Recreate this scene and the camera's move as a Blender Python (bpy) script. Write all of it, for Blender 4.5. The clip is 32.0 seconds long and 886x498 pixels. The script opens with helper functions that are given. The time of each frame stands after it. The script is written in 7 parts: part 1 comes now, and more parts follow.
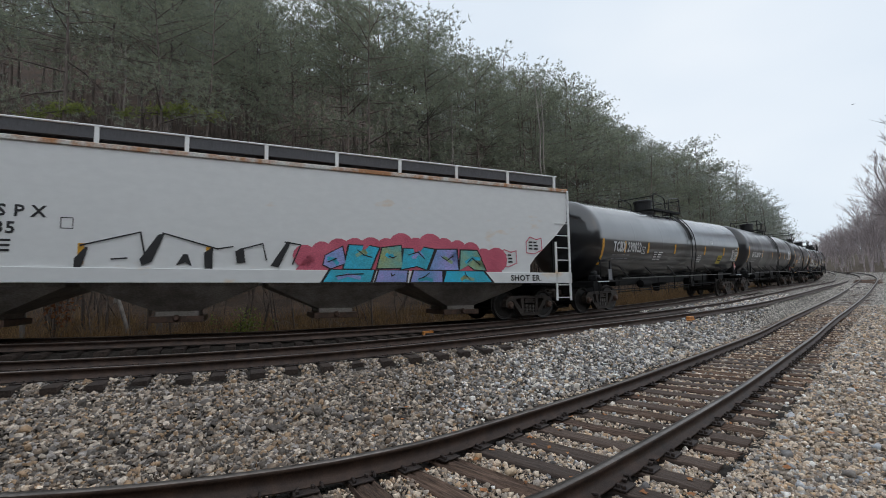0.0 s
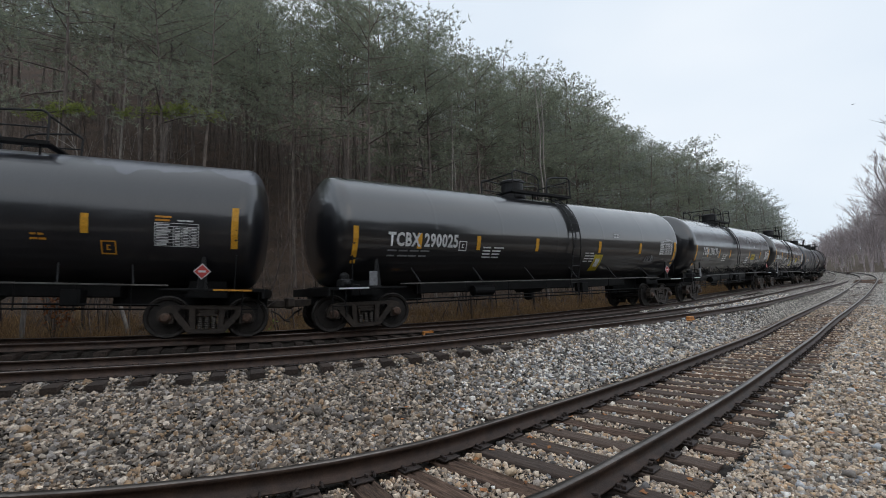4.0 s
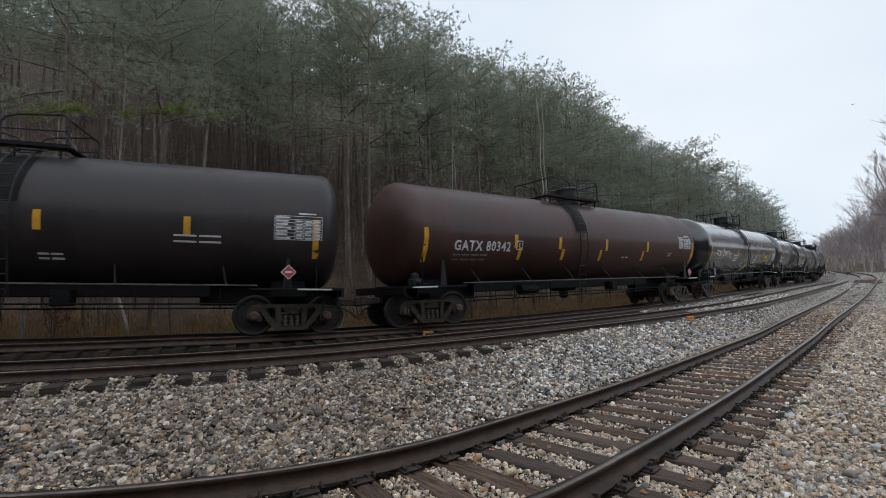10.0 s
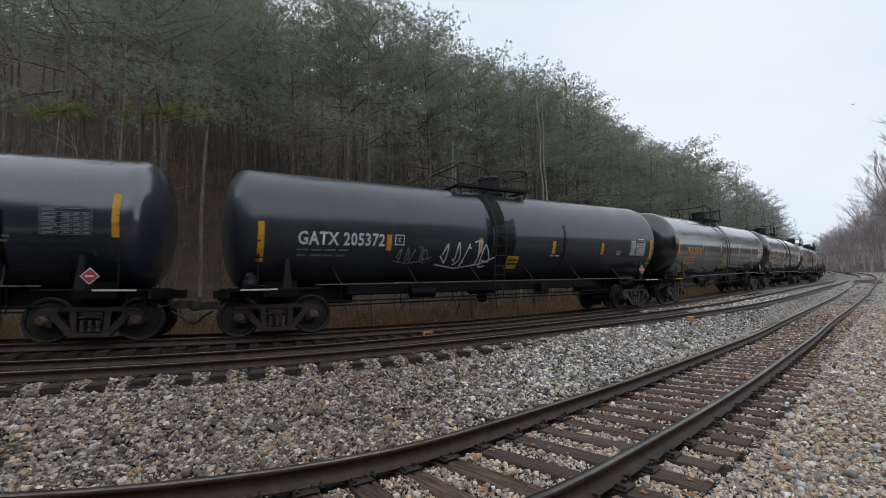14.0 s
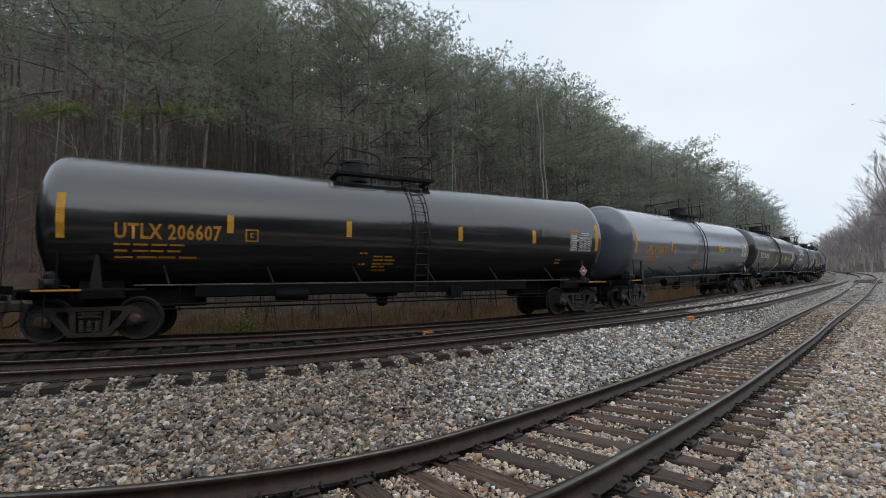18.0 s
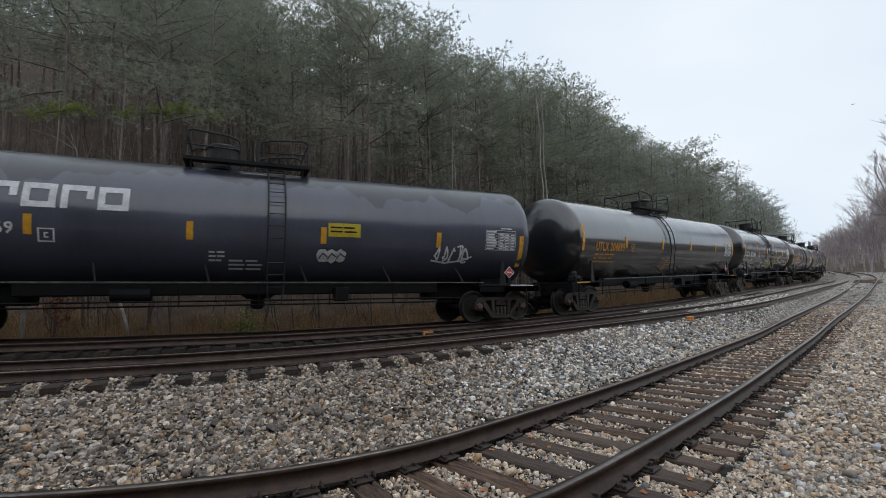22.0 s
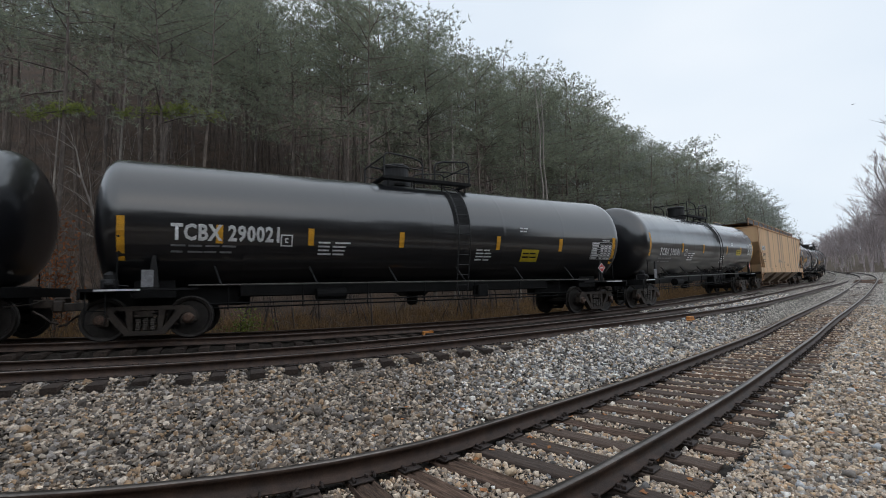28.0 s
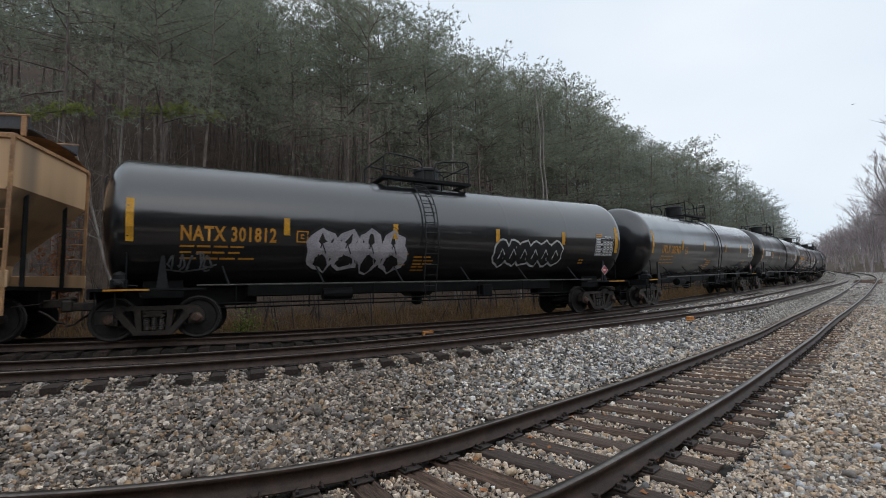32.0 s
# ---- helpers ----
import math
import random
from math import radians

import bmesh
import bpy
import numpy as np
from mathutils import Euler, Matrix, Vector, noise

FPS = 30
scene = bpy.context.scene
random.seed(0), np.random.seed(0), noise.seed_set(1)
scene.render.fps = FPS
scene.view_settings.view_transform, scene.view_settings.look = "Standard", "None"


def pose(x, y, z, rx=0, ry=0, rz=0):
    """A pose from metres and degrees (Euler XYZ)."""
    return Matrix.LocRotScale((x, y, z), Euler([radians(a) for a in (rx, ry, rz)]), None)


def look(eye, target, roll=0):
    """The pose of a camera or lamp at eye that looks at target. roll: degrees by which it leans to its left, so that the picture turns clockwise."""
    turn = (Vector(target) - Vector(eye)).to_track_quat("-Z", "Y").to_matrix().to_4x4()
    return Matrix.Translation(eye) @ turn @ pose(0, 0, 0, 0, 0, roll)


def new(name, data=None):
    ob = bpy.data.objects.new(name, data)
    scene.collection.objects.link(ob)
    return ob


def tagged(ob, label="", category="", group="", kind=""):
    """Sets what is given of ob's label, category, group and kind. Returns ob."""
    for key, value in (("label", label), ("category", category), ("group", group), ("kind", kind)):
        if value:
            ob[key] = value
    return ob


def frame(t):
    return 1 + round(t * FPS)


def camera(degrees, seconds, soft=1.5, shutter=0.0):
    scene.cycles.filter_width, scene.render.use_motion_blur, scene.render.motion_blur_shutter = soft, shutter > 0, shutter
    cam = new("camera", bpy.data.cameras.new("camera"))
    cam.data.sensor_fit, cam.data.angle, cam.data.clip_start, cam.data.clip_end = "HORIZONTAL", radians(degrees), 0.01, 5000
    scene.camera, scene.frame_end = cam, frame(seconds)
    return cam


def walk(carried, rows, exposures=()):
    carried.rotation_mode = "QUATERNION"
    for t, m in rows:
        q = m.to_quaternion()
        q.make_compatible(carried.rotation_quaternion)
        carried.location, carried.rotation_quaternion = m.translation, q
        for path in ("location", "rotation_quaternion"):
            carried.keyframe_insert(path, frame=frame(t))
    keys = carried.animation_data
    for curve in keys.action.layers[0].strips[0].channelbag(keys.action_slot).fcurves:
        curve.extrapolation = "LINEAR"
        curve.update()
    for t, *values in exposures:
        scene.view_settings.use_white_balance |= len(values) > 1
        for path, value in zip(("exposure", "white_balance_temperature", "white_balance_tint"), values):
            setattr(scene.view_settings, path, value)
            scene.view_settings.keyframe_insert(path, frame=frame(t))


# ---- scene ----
# A freight train of tank cars passes on the far track of a curved main line, under a wooded hill.
from itertools import accumulate

# ---- camera: it stands still beside the siding ----
EYE_Z = 1.1125
EYE = pose(0, 0, EYE_Z, 0, 0, 0) @ pose(0, 0, 0, 90 + 5.035) @ pose(0, 0, 0, 0, 0, -2.013)
cam = camera(87.43, 32.0, soft=0.5, shutter=0.06)
walk(cam, [(0.0, EYE), (32.0, EYE)], exposures=[(0.0, 0.04), (0.5, 0.02), (1.0, -0.08), (2.0, 0.0), (3.0, 0.06), (6.0, 0.08), (32.0, 0.08)])

# ---- world: even overcast sky, soft weak sun ----
SUN_EL, SUN_ROT = radians(38), radians(150)
world = bpy.data.worlds.new("overcast_sky")
scene.world = world
world.use_nodes = True
wn, wl = world.node_tree.nodes, world.node_tree.links
sky = wn.new("ShaderNodeTexSky")
sky.sky_type, sky.sun_disc, sky.sun_elevation, sky.sun_rotation = "NISHITA", False, SUN_EL, SUN_ROT
sky.air_density, sky.dust_density = 1.0, 3.0
sky_lvl = wn.new("ShaderNodeMixRGB")
sky_lvl.blend_type = "MULTIPLY"
sky_lvl.inputs[0].default_value = 1.0
sky_lvl.inputs[2].default_value = (0.10, 0.10, 0.10, 1)
wl.new(sky.outputs[0], sky_lvl.inputs[1])
wco = wn.new("ShaderNodeTexCoord")
wmap = wn.new("ShaderNodeMapping")
wmap.inputs["Scale"].default_value = (1.0, 1.0, 2.2)
wl.new(wco.outputs["Generated"], wmap.inputs[0])
wnoise = wn.new("ShaderNodeTexNoise")
wnoise.inputs["Scale"].default_value, wnoise.inputs["Detail"].default_value = 1.6, 3.0
wl.new(wmap.outputs[0], wnoise.inputs["Vector"])
wramp = wn.new("ShaderNodeValToRGB")
wramp.color_ramp.elements[0].position, wramp.color_ramp.elements[1].position = 0.3, 0.72
wramp.color_ramp.elements[0].color = (0.70, 0.81, 0.935, 1)
wramp.color_ramp.elements[1].color = (0.885, 0.95, 1.02, 1)
wl.new(wnoise.outputs[0], wramp.inputs[0])
wmix = wn.new("ShaderNodeMixRGB")
wmix.inputs[0].default_value = 0.90
wl.new(sky_lvl.outputs[0], wmix.inputs[1])
wl.new(wramp.outputs[0], wmix.inputs[2])
wn["Background"].inputs[1].default_value = 1.0
wl.new(wmix.outputs[0], wn["Background"].inputs[0])
sun = new("sun", bpy.data.lights.new("sun", "SUN"))
sun.data.energy, sun.data.angle, sun.data.color = 0.5, radians(140), (0.97, 0.98, 1.0)
sun.matrix_world = look((0, 0, 50), (30 * math.cos(SUN_ROT), 30 * math.sin(SUN_ROT) + 20, 0))


# ---- node materials ----
def ramp_node(nt, a, b, lo=0.35, hi=0.65):
    r = nt.nodes.new("ShaderNodeValToRGB")
    r.color_ramp.elements[0].position, r.color_ramp.elements[1].position = lo, hi
    r.color_ramp.elements[0].color, r.color_ramp.elements[1].color = (*a, 1), (*b, 1)
    return r


def mat(name, base, dark=None, rough=0.6, metal=0.0, scale=3.0, fine=40.0, bump=0.15, stretch=(1, 1, 1),
        island=None, objrand=None, lo=0.35, hi=0.65, rough2=None, depth=0.02, spec=0.5, coat=0.0, grain=1.0, detail=6.0, coat_rough=0.2):
    """Principled surface with a coarse and a fine noise, a relief, and random tints per piece."""
    m = bpy.data.materials.new(name)
    m.use_nodes = True
    nt = m.node_tree
    b = nt.nodes["Principled BSDF"]
    dark = dark or tuple(c * 0.72 for c in base)
    co = nt.nodes.new("ShaderNodeTexCoord")
    mp = nt.nodes.new("ShaderNodeMapping")
    mp.inputs["Scale"].default_value = stretch
    nt.links.new(co.outputs["Object"], mp.inputs[0])
    n1 = nt.nodes.new("ShaderNodeTexNoise")
    n1.inputs["Scale"].default_value, n1.inputs["Detail"].default_value = scale, detail
    n1.inputs["Roughness"].default_value = 0.62
    n2 = nt.nodes.new("ShaderNodeTexNoise")
    n2.inputs["Scale"].default_value, n2.inputs["Detail"].default_value = fine, 4.0
    for n in (n1, n2):
        nt.links.new(mp.outputs[0], n.inputs["Vector"])
    r1 = ramp_node(nt, dark, base, lo, hi)
    nt.links.new(n1.outputs[0], r1.inputs[0])
    r2 = ramp_node(nt, (1 - 0.28 * grain,) * 3, (1 + 0.18 * grain,) * 3, 0.3, 0.7)
    nt.links.new(n2.outputs[0], r2.inputs[0])
    mx = nt.nodes.new("ShaderNodeMixRGB")
    mx.blend_type = "MULTIPLY"
    mx.inputs[0].default_value = 1.0
    nt.links.new(r1.outputs[0], mx.inputs[1])
    nt.links.new(r2.outputs[0], mx.inputs[2])
    out = mx.outputs[0]
    if island or objrand:
        if island:
            src = nt.nodes.new("ShaderNodeNewGeometry").outputs["Random Per Island"]
        else:
            src = nt.nodes.new("ShaderNodeObjectInfo").outputs["Random"]
        cols = island or objrand
        r3 = nt.nodes.new("ShaderNodeValToRGB")
        r3.color_ramp.interpolation = "CONSTANT" if len(cols) > 5 else "LINEAR"
        while len(r3.color_ramp.elements) < len(cols):
            r3.color_ramp.elements.new(0.5)
        for i, c in enumerate(cols):
            r3.color_ramp.elements[i].position = i / (len(cols) if len(cols) > 5 else max(1, len(cols) - 1))
            r3.color_ramp.elements[i].color = (*c, 1)
        nt.links.new(src, r3.inputs[0])
        m3 = nt.nodes.new("ShaderNodeMixRGB")
        m3.blend_type = "MULTIPLY"
        m3.inputs[0].default_value = 1.0
        nt.links.new(out, m3.inputs[1])
        nt.links.new(r3.outputs[0], m3.inputs[2])
        out = m3.outputs[0]
    nt.links.new(out, b.inputs["Base Color"])
    b.inputs["Metallic"].default_value = metal
    b.inputs["Specular IOR Level"].default_value = spec
    b.inputs["Coat Weight"].default_value, b.inputs["Coat Roughness"].default_value = coat, coat_rough
    b.inputs["Coat IOR"].default_value = 1.75
    if rough2 is None:
        b.inputs["Roughness"].default_value = rough
    else:
        rr = ramp_node(nt, (rough,) * 3, (rough2,) * 3, 0.35, 0.65)
        nt.links.new(n1.outputs[0], rr.inputs[0])
        nt.links.new(rr.outputs[0], b.inputs["Roughness"])
    if bump:
        bp = nt.nodes.new("ShaderNodeBump")
        bp.inputs["Strength"].default_value, bp.inputs["Distance"].default_value = bump, depth
        nt.links.new(n2.outputs[0], bp.inputs["Height"])
        nt.links.new(bp.outputs[0], b.inputs["Normal"])
    return m


STONES = [(0.22, 0.21, 0.205), (0.72, 0.68, 0.63), (0.40, 0.39, 0.39), (1.15, 1.12, 1.06), (0.58, 0.60, 0.64), (1.75, 1.72, 1.66), (1.05, 0.82, 0.58), (0.32, 0.31, 0.30), (1.0, 1.04, 1.12), (0.72, 0.62, 0.52), (1.45, 1.36, 1.24), (0.5, 0.46, 0.43)]
M_STONE = mat("ballast_stone", (0.46, 0.394, 0.332), (0.25, 0.212, 0.178), 0.75, scale=20, fine=90, bump=0.3, island=STONES, depth=0.004)
M_STONE_F = mat("fresh_stone", (0.70, 0.675, 0.65), (0.43, 0.415, 0.40), 0.75, scale=20, fine=90, bump=0.3, island=STONES, depth=0.004)
OLD_STONES = [(0.42, 0.40, 0.38), (0.85, 0.80, 0.74), (0.6, 0.58, 0.56), (1.12, 1.08, 1.02), (0.72, 0.73, 0.76), (1.35, 1.32, 1.27), (1.05, 0.86, 0.66), (0.5, 0.47, 0.45), (0.95, 0.97, 1.0), (0.85, 0.73, 0.62), (1.2, 1.12, 1.02), (0.68, 0.62, 0.57)]
M_STONE_W = mat("weathered_stone", (0.74, 0.62, 0.505), (0.50, 0.417, 0.34), 0.8, scale=20, fine=90, bump=0.3, island=OLD_STONES, depth=0.004)
M_RAIL = mat("rusty_rail", (0.085, 0.052, 0.038), (0.042, 0.029, 0.024), 0.6, metal=0.35, scale=6, fine=80, bump=0.3, depth=0.004)
M_RAILTOP = mat("worn_rail_head", (0.23, 0.20, 0.18), (0.10, 0.085, 0.075), 0.36, metal=0.85, scale=3, fine=60, bump=0.05, stretch=(0.3, 0.3, 1))
M_TIE = mat("weathered_tie", (0.22, 0.155, 0.118), (0.06, 0.042, 0.033), 0.85, spec=0.2, scale=4, fine=26, bump=0.7, stretch=(9, 0.7, 9), objrand=[(0.65, 0.62, 0.6), (1.35, 1.22, 1.1), (0.85, 0.8, 0.8), (1.1, 0.95, 0.85)], depth=0.012)
M_TIE_DARK = mat("creosoted_tie", (0.062, 0.047, 0.040), (0.030, 0.023, 0.020), 0.75, spec=0.25, scale=4, fine=26, bump=0.5, stretch=(9, 0.7, 9), objrand=[(0.8, 0.8, 0.8), (1.2, 1.15, 1.1)], depth=0.01)
M_TIE_MID = mat("dull_brown_tie", (0.125, 0.092, 0.075), (0.058, 0.043, 0.036), 0.78, spec=0.25, scale=4, fine=26, bump=0.5, stretch=(9, 0.7, 9), objrand=[(0.8, 0.8, 0.8), (1.2, 1.15, 1.1)], depth=0.01)
M_PLATE = mat("rusty_plate", (0.06, 0.043, 0.036), (0.035, 0.027, 0.025), 0.65, metal=0.3, scale=12, fine=90)
M_STEEL = mat("grimy_truck_steel", (0.058, 0.043, 0.034), (0.02, 0.016, 0.0135), 0.62, metal=0.2, scale=5, fine=50, bump=0.25, depth=0.006)
M_WHEEL = mat("wheel_steel", (0.036, 0.030, 0.027), (0.015, 0.013, 0.012), 0.55, metal=0.3, scale=6, fine=60)
M_BLACK = mat("black_underframe", (0.010, 0.010, 0.0105), (0.006, 0.006, 0.0065), 0.65, spec=0.2, scale=4, fine=40)
M_ARM = mat("dusty_black_steel", (0.022, 0.022, 0.023), (0.010, 0.010, 0.011), 0.5, spec=0.3, scale=4, fine=40)
M_CAP = mat("bearing_cap", (0.16, 0.095, 0.068), (0.07, 0.05, 0.04), 0.5, metal=0.4, scale=8, fine=60)
M_CAP_BLUE = mat("blue_bearing_cap", (0.08, 0.15, 0.30), (0.05, 0.07, 0.12), 0.5, metal=0.2, scale=8, fine=60)
M_YELLOW = mat("reflective_yellow", (0.72, 0.36, 0.02), (0.55, 0.27, 0.02), 0.5, scale=5, fine=60, bump=0.03)
M_WHITE = mat("stencil_white", (0.72, 0.73, 0.74), (0.5, 0.51, 0.52), 0.6, scale=6, fine=60, bump=0.02)
M_GOLD = mat("stencil_gold", (0.66, 0.31, 0.03), (0.46, 0.2, 0.02), 0.6, scale=6, fine=60, bump=0.02)
M_GREYPAINT = mat("stencil_grey", (0.24, 0.245, 0.26), (0.13, 0.13, 0.14), 0.6, scale=8, fine=60, bump=0.02)
M_RED = mat("placard_red", (0.5, 0.06, 0.05), (0.4, 0.04, 0.04), 0.5, scale=8, fine=60, bump=0.02)
M_LABEL = mat("yellow_decal", (0.55, 0.43, 0.02), (0.40, 0.31, 0.02), 0.5, scale=5, fine=60, bump=0.02)

# ---- plan of the tracks: centre lines as heading over length ----
STEP = 0.5


class Line:
    """A centre line that starts at a known point; headings and heights are given at lengths along it."""

    def __init__(self, s0, at, knots, heads, zs, zv, lo, hi):
        n0, n1 = int((s0 - lo) / STEP), int((hi - s0) / STEP)
        self.s = s0 + STEP * np.arange(-n0, n1 + 1)
        self.a = np.interp(self.s, knots, heads)
        mid = (self.a[1:] + self.a[:-1]) / 2
        x = np.concatenate([[0], np.cumsum(np.cos(mid) * STEP)])
        y = np.concatenate([[0], np.cumsum(np.sin(mid) * STEP)])
        self.x, self.y = x - x[n0] + at[0], y - y[n0] + at[1]
        self.z = np.interp(self.s, zs, zv)
        k = np.ones(9) / 9
        self.z = np.convolve(np.pad(self.z, 4, mode="edge"), k, mode="valid")

    def at(self, s, off=0.0, dz=0.0):
        """Point at length s, off metres to the right (towards the viewer), and the heading there."""
        a = np.interp(s, self.s, self.a)
        return (float(np.interp(s, self.s, self.x) + math.sin(a) * off), float(np.interp(s, self.s, self.y) - math.cos(a) * off),
                float(np.interp(s, self.s, self.z) + dz)), float(a)

    def near(self, px, py):
        """Length, signed offset (right is positive) and height of the nearest point, for arrays of points."""
        px, py = np.asarray(px, float), np.asarray(py, float)
        s, d, z = np.empty(px.shape), np.empty(px.shape), np.empty(px.shape)
        xs, ys = self.x[::3], self.y[::3]
        for i in range(0, px.size, 4000):
            a, b = px.flat[i:i + 4000], py.flat[i:i + 4000]
            j = ((a[:, None] - xs) ** 2 + (b[:, None] - ys) ** 2).argmin(1) * 3
            h = self.a[j]
            dx, dy = a - self.x[j], b - self.y[j]
            s.flat[i:i + 4000] = self.s[j] + dx * np.cos(h) + dy * np.sin(h)
            d.flat[i:i + 4000] = dx * np.sin(h) - dy * np.cos(h)
        z.flat[:] = np.interp(s.flat, self.s, self.z)
        return s, d, z


FAR = Line(8, (-7.825, 11.694), [-80, 0, 4, 8, 12, 16, 20, 25, 30, 36, 42, 60, 86, 110, 140, 180, 260, 420, 640],
           [0.239, 0.239, 0.287, 0.344, 0.424, 0.516, 0.601, 0.683, 0.736, 0.767, 0.778, 0.818, 0.832, 0.880, 1.000, 1.200, 1.600, 2.200, 2.900],
           [-80, 0, 6, 11, 15, 19, 25, 30, 40, 50, 86, 151, 216, 324, 640], [0.502, 0.442, 0.104, -0.037, -0.013, 0.029, 0.064, 0.083, 0.255, 0.402, 0.469, 2.674, 3.574, 3.878, 3.900], -80, 640)


def rise(s):
    """How far the train's own track stands above the near one, on the banked curve."""
    return np.interp(s, [0, 5, 9, 13, 18], [0.237, 0.134, 0.149, 0.103, 0.000])


NEAR = Line(0, (-3.949, 2.592), [-40, -6, 0, 2.5, 5, 8, 12, 18, 28, 45, 70, 110, 200, 330], [-0.25, -0.2, -0.055, 0.362, 0.781, 0.793, 0.817, 0.814, 0.773, 0.793, 0.804, 0.93, 1.35, 1.8],
            [-40, 0, 8, 20, 45, 110, 200, 330], [-0.16, -0.16, -0.433, -0.676, -0.187, 1.484, 3.2, 3.4], -40, 330)
GAP = 3.57          # between the two main tracks
GAUGE = 1.5         # between rail centres


def ground_z(x, y):
    """Height of the bare ground: track beds, shoulder between them, ditch and hill behind."""
    x, y = np.asarray(x, float), np.asarray(y, float)
    s, d, z = FAR.near(x, y)
    s2, e, z2 = NEAR.near(x, y)
    bed = z - 0.215 + 0.05 * np.clip((s - 14.5) / 4, 0, 1) - 0.07 * np.clip((d - 0.92) / 0.2, 0, 1) * np.clip((2.62 - d) / 0.2, 0, 1)
    bed = bed + rise(s) * np.clip((1.9 - d) / 0.5, 0, 1)
    bed = bed - 0.06 * np.clip((d - 0.86) / 0.1, 0, 1) * np.clip((1.95 - d) / 0.2, 0, 1) * np.clip((16 - s) / 3, 0, 1)
    bed2 = z2 - 0.20 + 0.04 * np.clip((s2 - 28) / 6, 0, 1) - 0.032 * np.clip((1.5 - np.abs(e)) / 0.15, 0, 1)
    edge, inner = GAP + 1.12 + 0.55 * np.clip((s - 15) / 4, 0, 1), -1.7
    # shoulder from the main bed down to the siding bed
    sid = d - e                    # offset of the siding from the far track at this place
    edge = np.minimum(edge, np.maximum(sid - 3.0, GAP + 0.8))
    span = np.maximum(sid - 1.45 - edge, 0.25)
    t = np.clip((d - edge) / span, 0, 1)
    right = bed * (1 - t) + bed2 * t - 0.13 * np.clip((d - edge) / 0.3, 0, 1) * (1 - t) * np.clip((18 - s) / 4, 0.1, 1)
    right = np.where(e > 2.4, bed2 - 0.05 * np.clip(e - 2.4, 0, 6), right)
    # the valley side rises beyond the bend
    right = right + np.interp(e, [14, 60, 160, 260], [0, 4, 15, 21]) * np.clip((s2 - 70) / 60, 0, 1)
    # behind the far track: shoulder, ditch, bank and hill
    b = np.clip(-(d - inner), 0, None)
    left = bed - np.interp(b, [0, 0.6, 1.6, 2.6, 4.5, 9, 16, 40, 80, 130], [0, 0.12, 0.5, 0.52, 0.25, -1.0, -4.5, -21, -50, -72])
    h = np.where(d < inner, left, np.where(d > edge, right, bed))
    return h, s, d, e


# ---- mesh helpers ----
def part(name, data, material, parent, label="", at=None, category=""):
    """One mesh object under a thing or a part; data is a bmesh or a mesh shared by alike pieces."""
    if isinstance(data, bmesh.types.BMesh):
        me = bpy.data.meshes.new(name)
        data.to_mesh(me)
        data.free()
    else:
        me = data
    if material is not None and not me.materials:
        me.materials.append(material)
    ob = new(name, me)
    ob.parent = parent
    if at is not None:
        ob.matrix_basis = at
    return tagged(ob, label, category)


def mesh_of(name, bm, *materials, smooth=False):
    me = bpy.data.meshes.new(name)
    bm.to_mesh(me)
    bm.free()
    for m in materials:
        me.materials.append(m)
    if smooth:
        me.polygons.foreach_set("use_smooth", [True] * len(me.polygons))
    return me


def fast_mesh(name, verts, faces, *materials, mat_index=None, smooth=False):
    """Mesh from numpy arrays: verts (n, 3), faces (m, k)."""
    me = bpy.data.meshes.new(name)
    verts, faces = np.asarray(verts, np.float32), np.asarray(faces, np.int32)
    m, k = faces.shape
    me.vertices.add(len(verts))
    me.vertices.foreach_set("co", verts.ravel())
    me.loops.add(m * k)
    me.loops.foreach_set("vertex_index", faces.ravel())
    me.polygons.add(m)
    me.polygons.foreach_set("loop_start", np.arange(0, m * k, k, dtype=np.int32))
    me.polygons.foreach_set("loop_total", np.full(m, k, np.int32))
    for mm in materials:
        me.materials.append(mm)
    if mat_index is not None:
        me.polygons.foreach_set("material_index", np.asarray(mat_index, np.int32))
    if smooth:
        me.polygons.foreach_set("use_smooth", np.ones(m, bool))
    me.update(calc_edges=True)
    me.validate()
    return me


def box(bm, x0, x1, y0, y1, z0, z1, bevel=0.0, m=None):
    r = bmesh.ops.create_cube(bm, size=1.0)
    vs = r["verts"]
    for v in vs:
        v.co = Vector((x0 + (v.co.x + 0.5) * (x1 - x0), y0 + (v.co.y + 0.5) * (y1 - y0), z0 + (v.co.z + 0.5) * (z1 - z0)))
    if m is not None:
        bmesh.ops.transform(bm, matrix=m, verts=vs)
    if bevel:
        es = list({e for v in vs for e in v.link_edges})
        bmesh.ops.bevel(bm, geom=es, offset=bevel, segments=1, affect="EDGES")


def prism(bm, pts, y0, y1):
    """A polygon in x, z, pulled from y0 to y1."""
    a = [bm.verts.new((x, y0, z)) for x, z in pts]
    b = [bm.verts.new((x, y1, z)) for x, z in pts]
    n = len(pts)
    bm.faces.new(a)
    bm.faces.new(b[::-1])
    for i in range(n):
        bm.faces.new((a[i], b[i], b[(i + 1) % n], a[(i + 1) % n]))


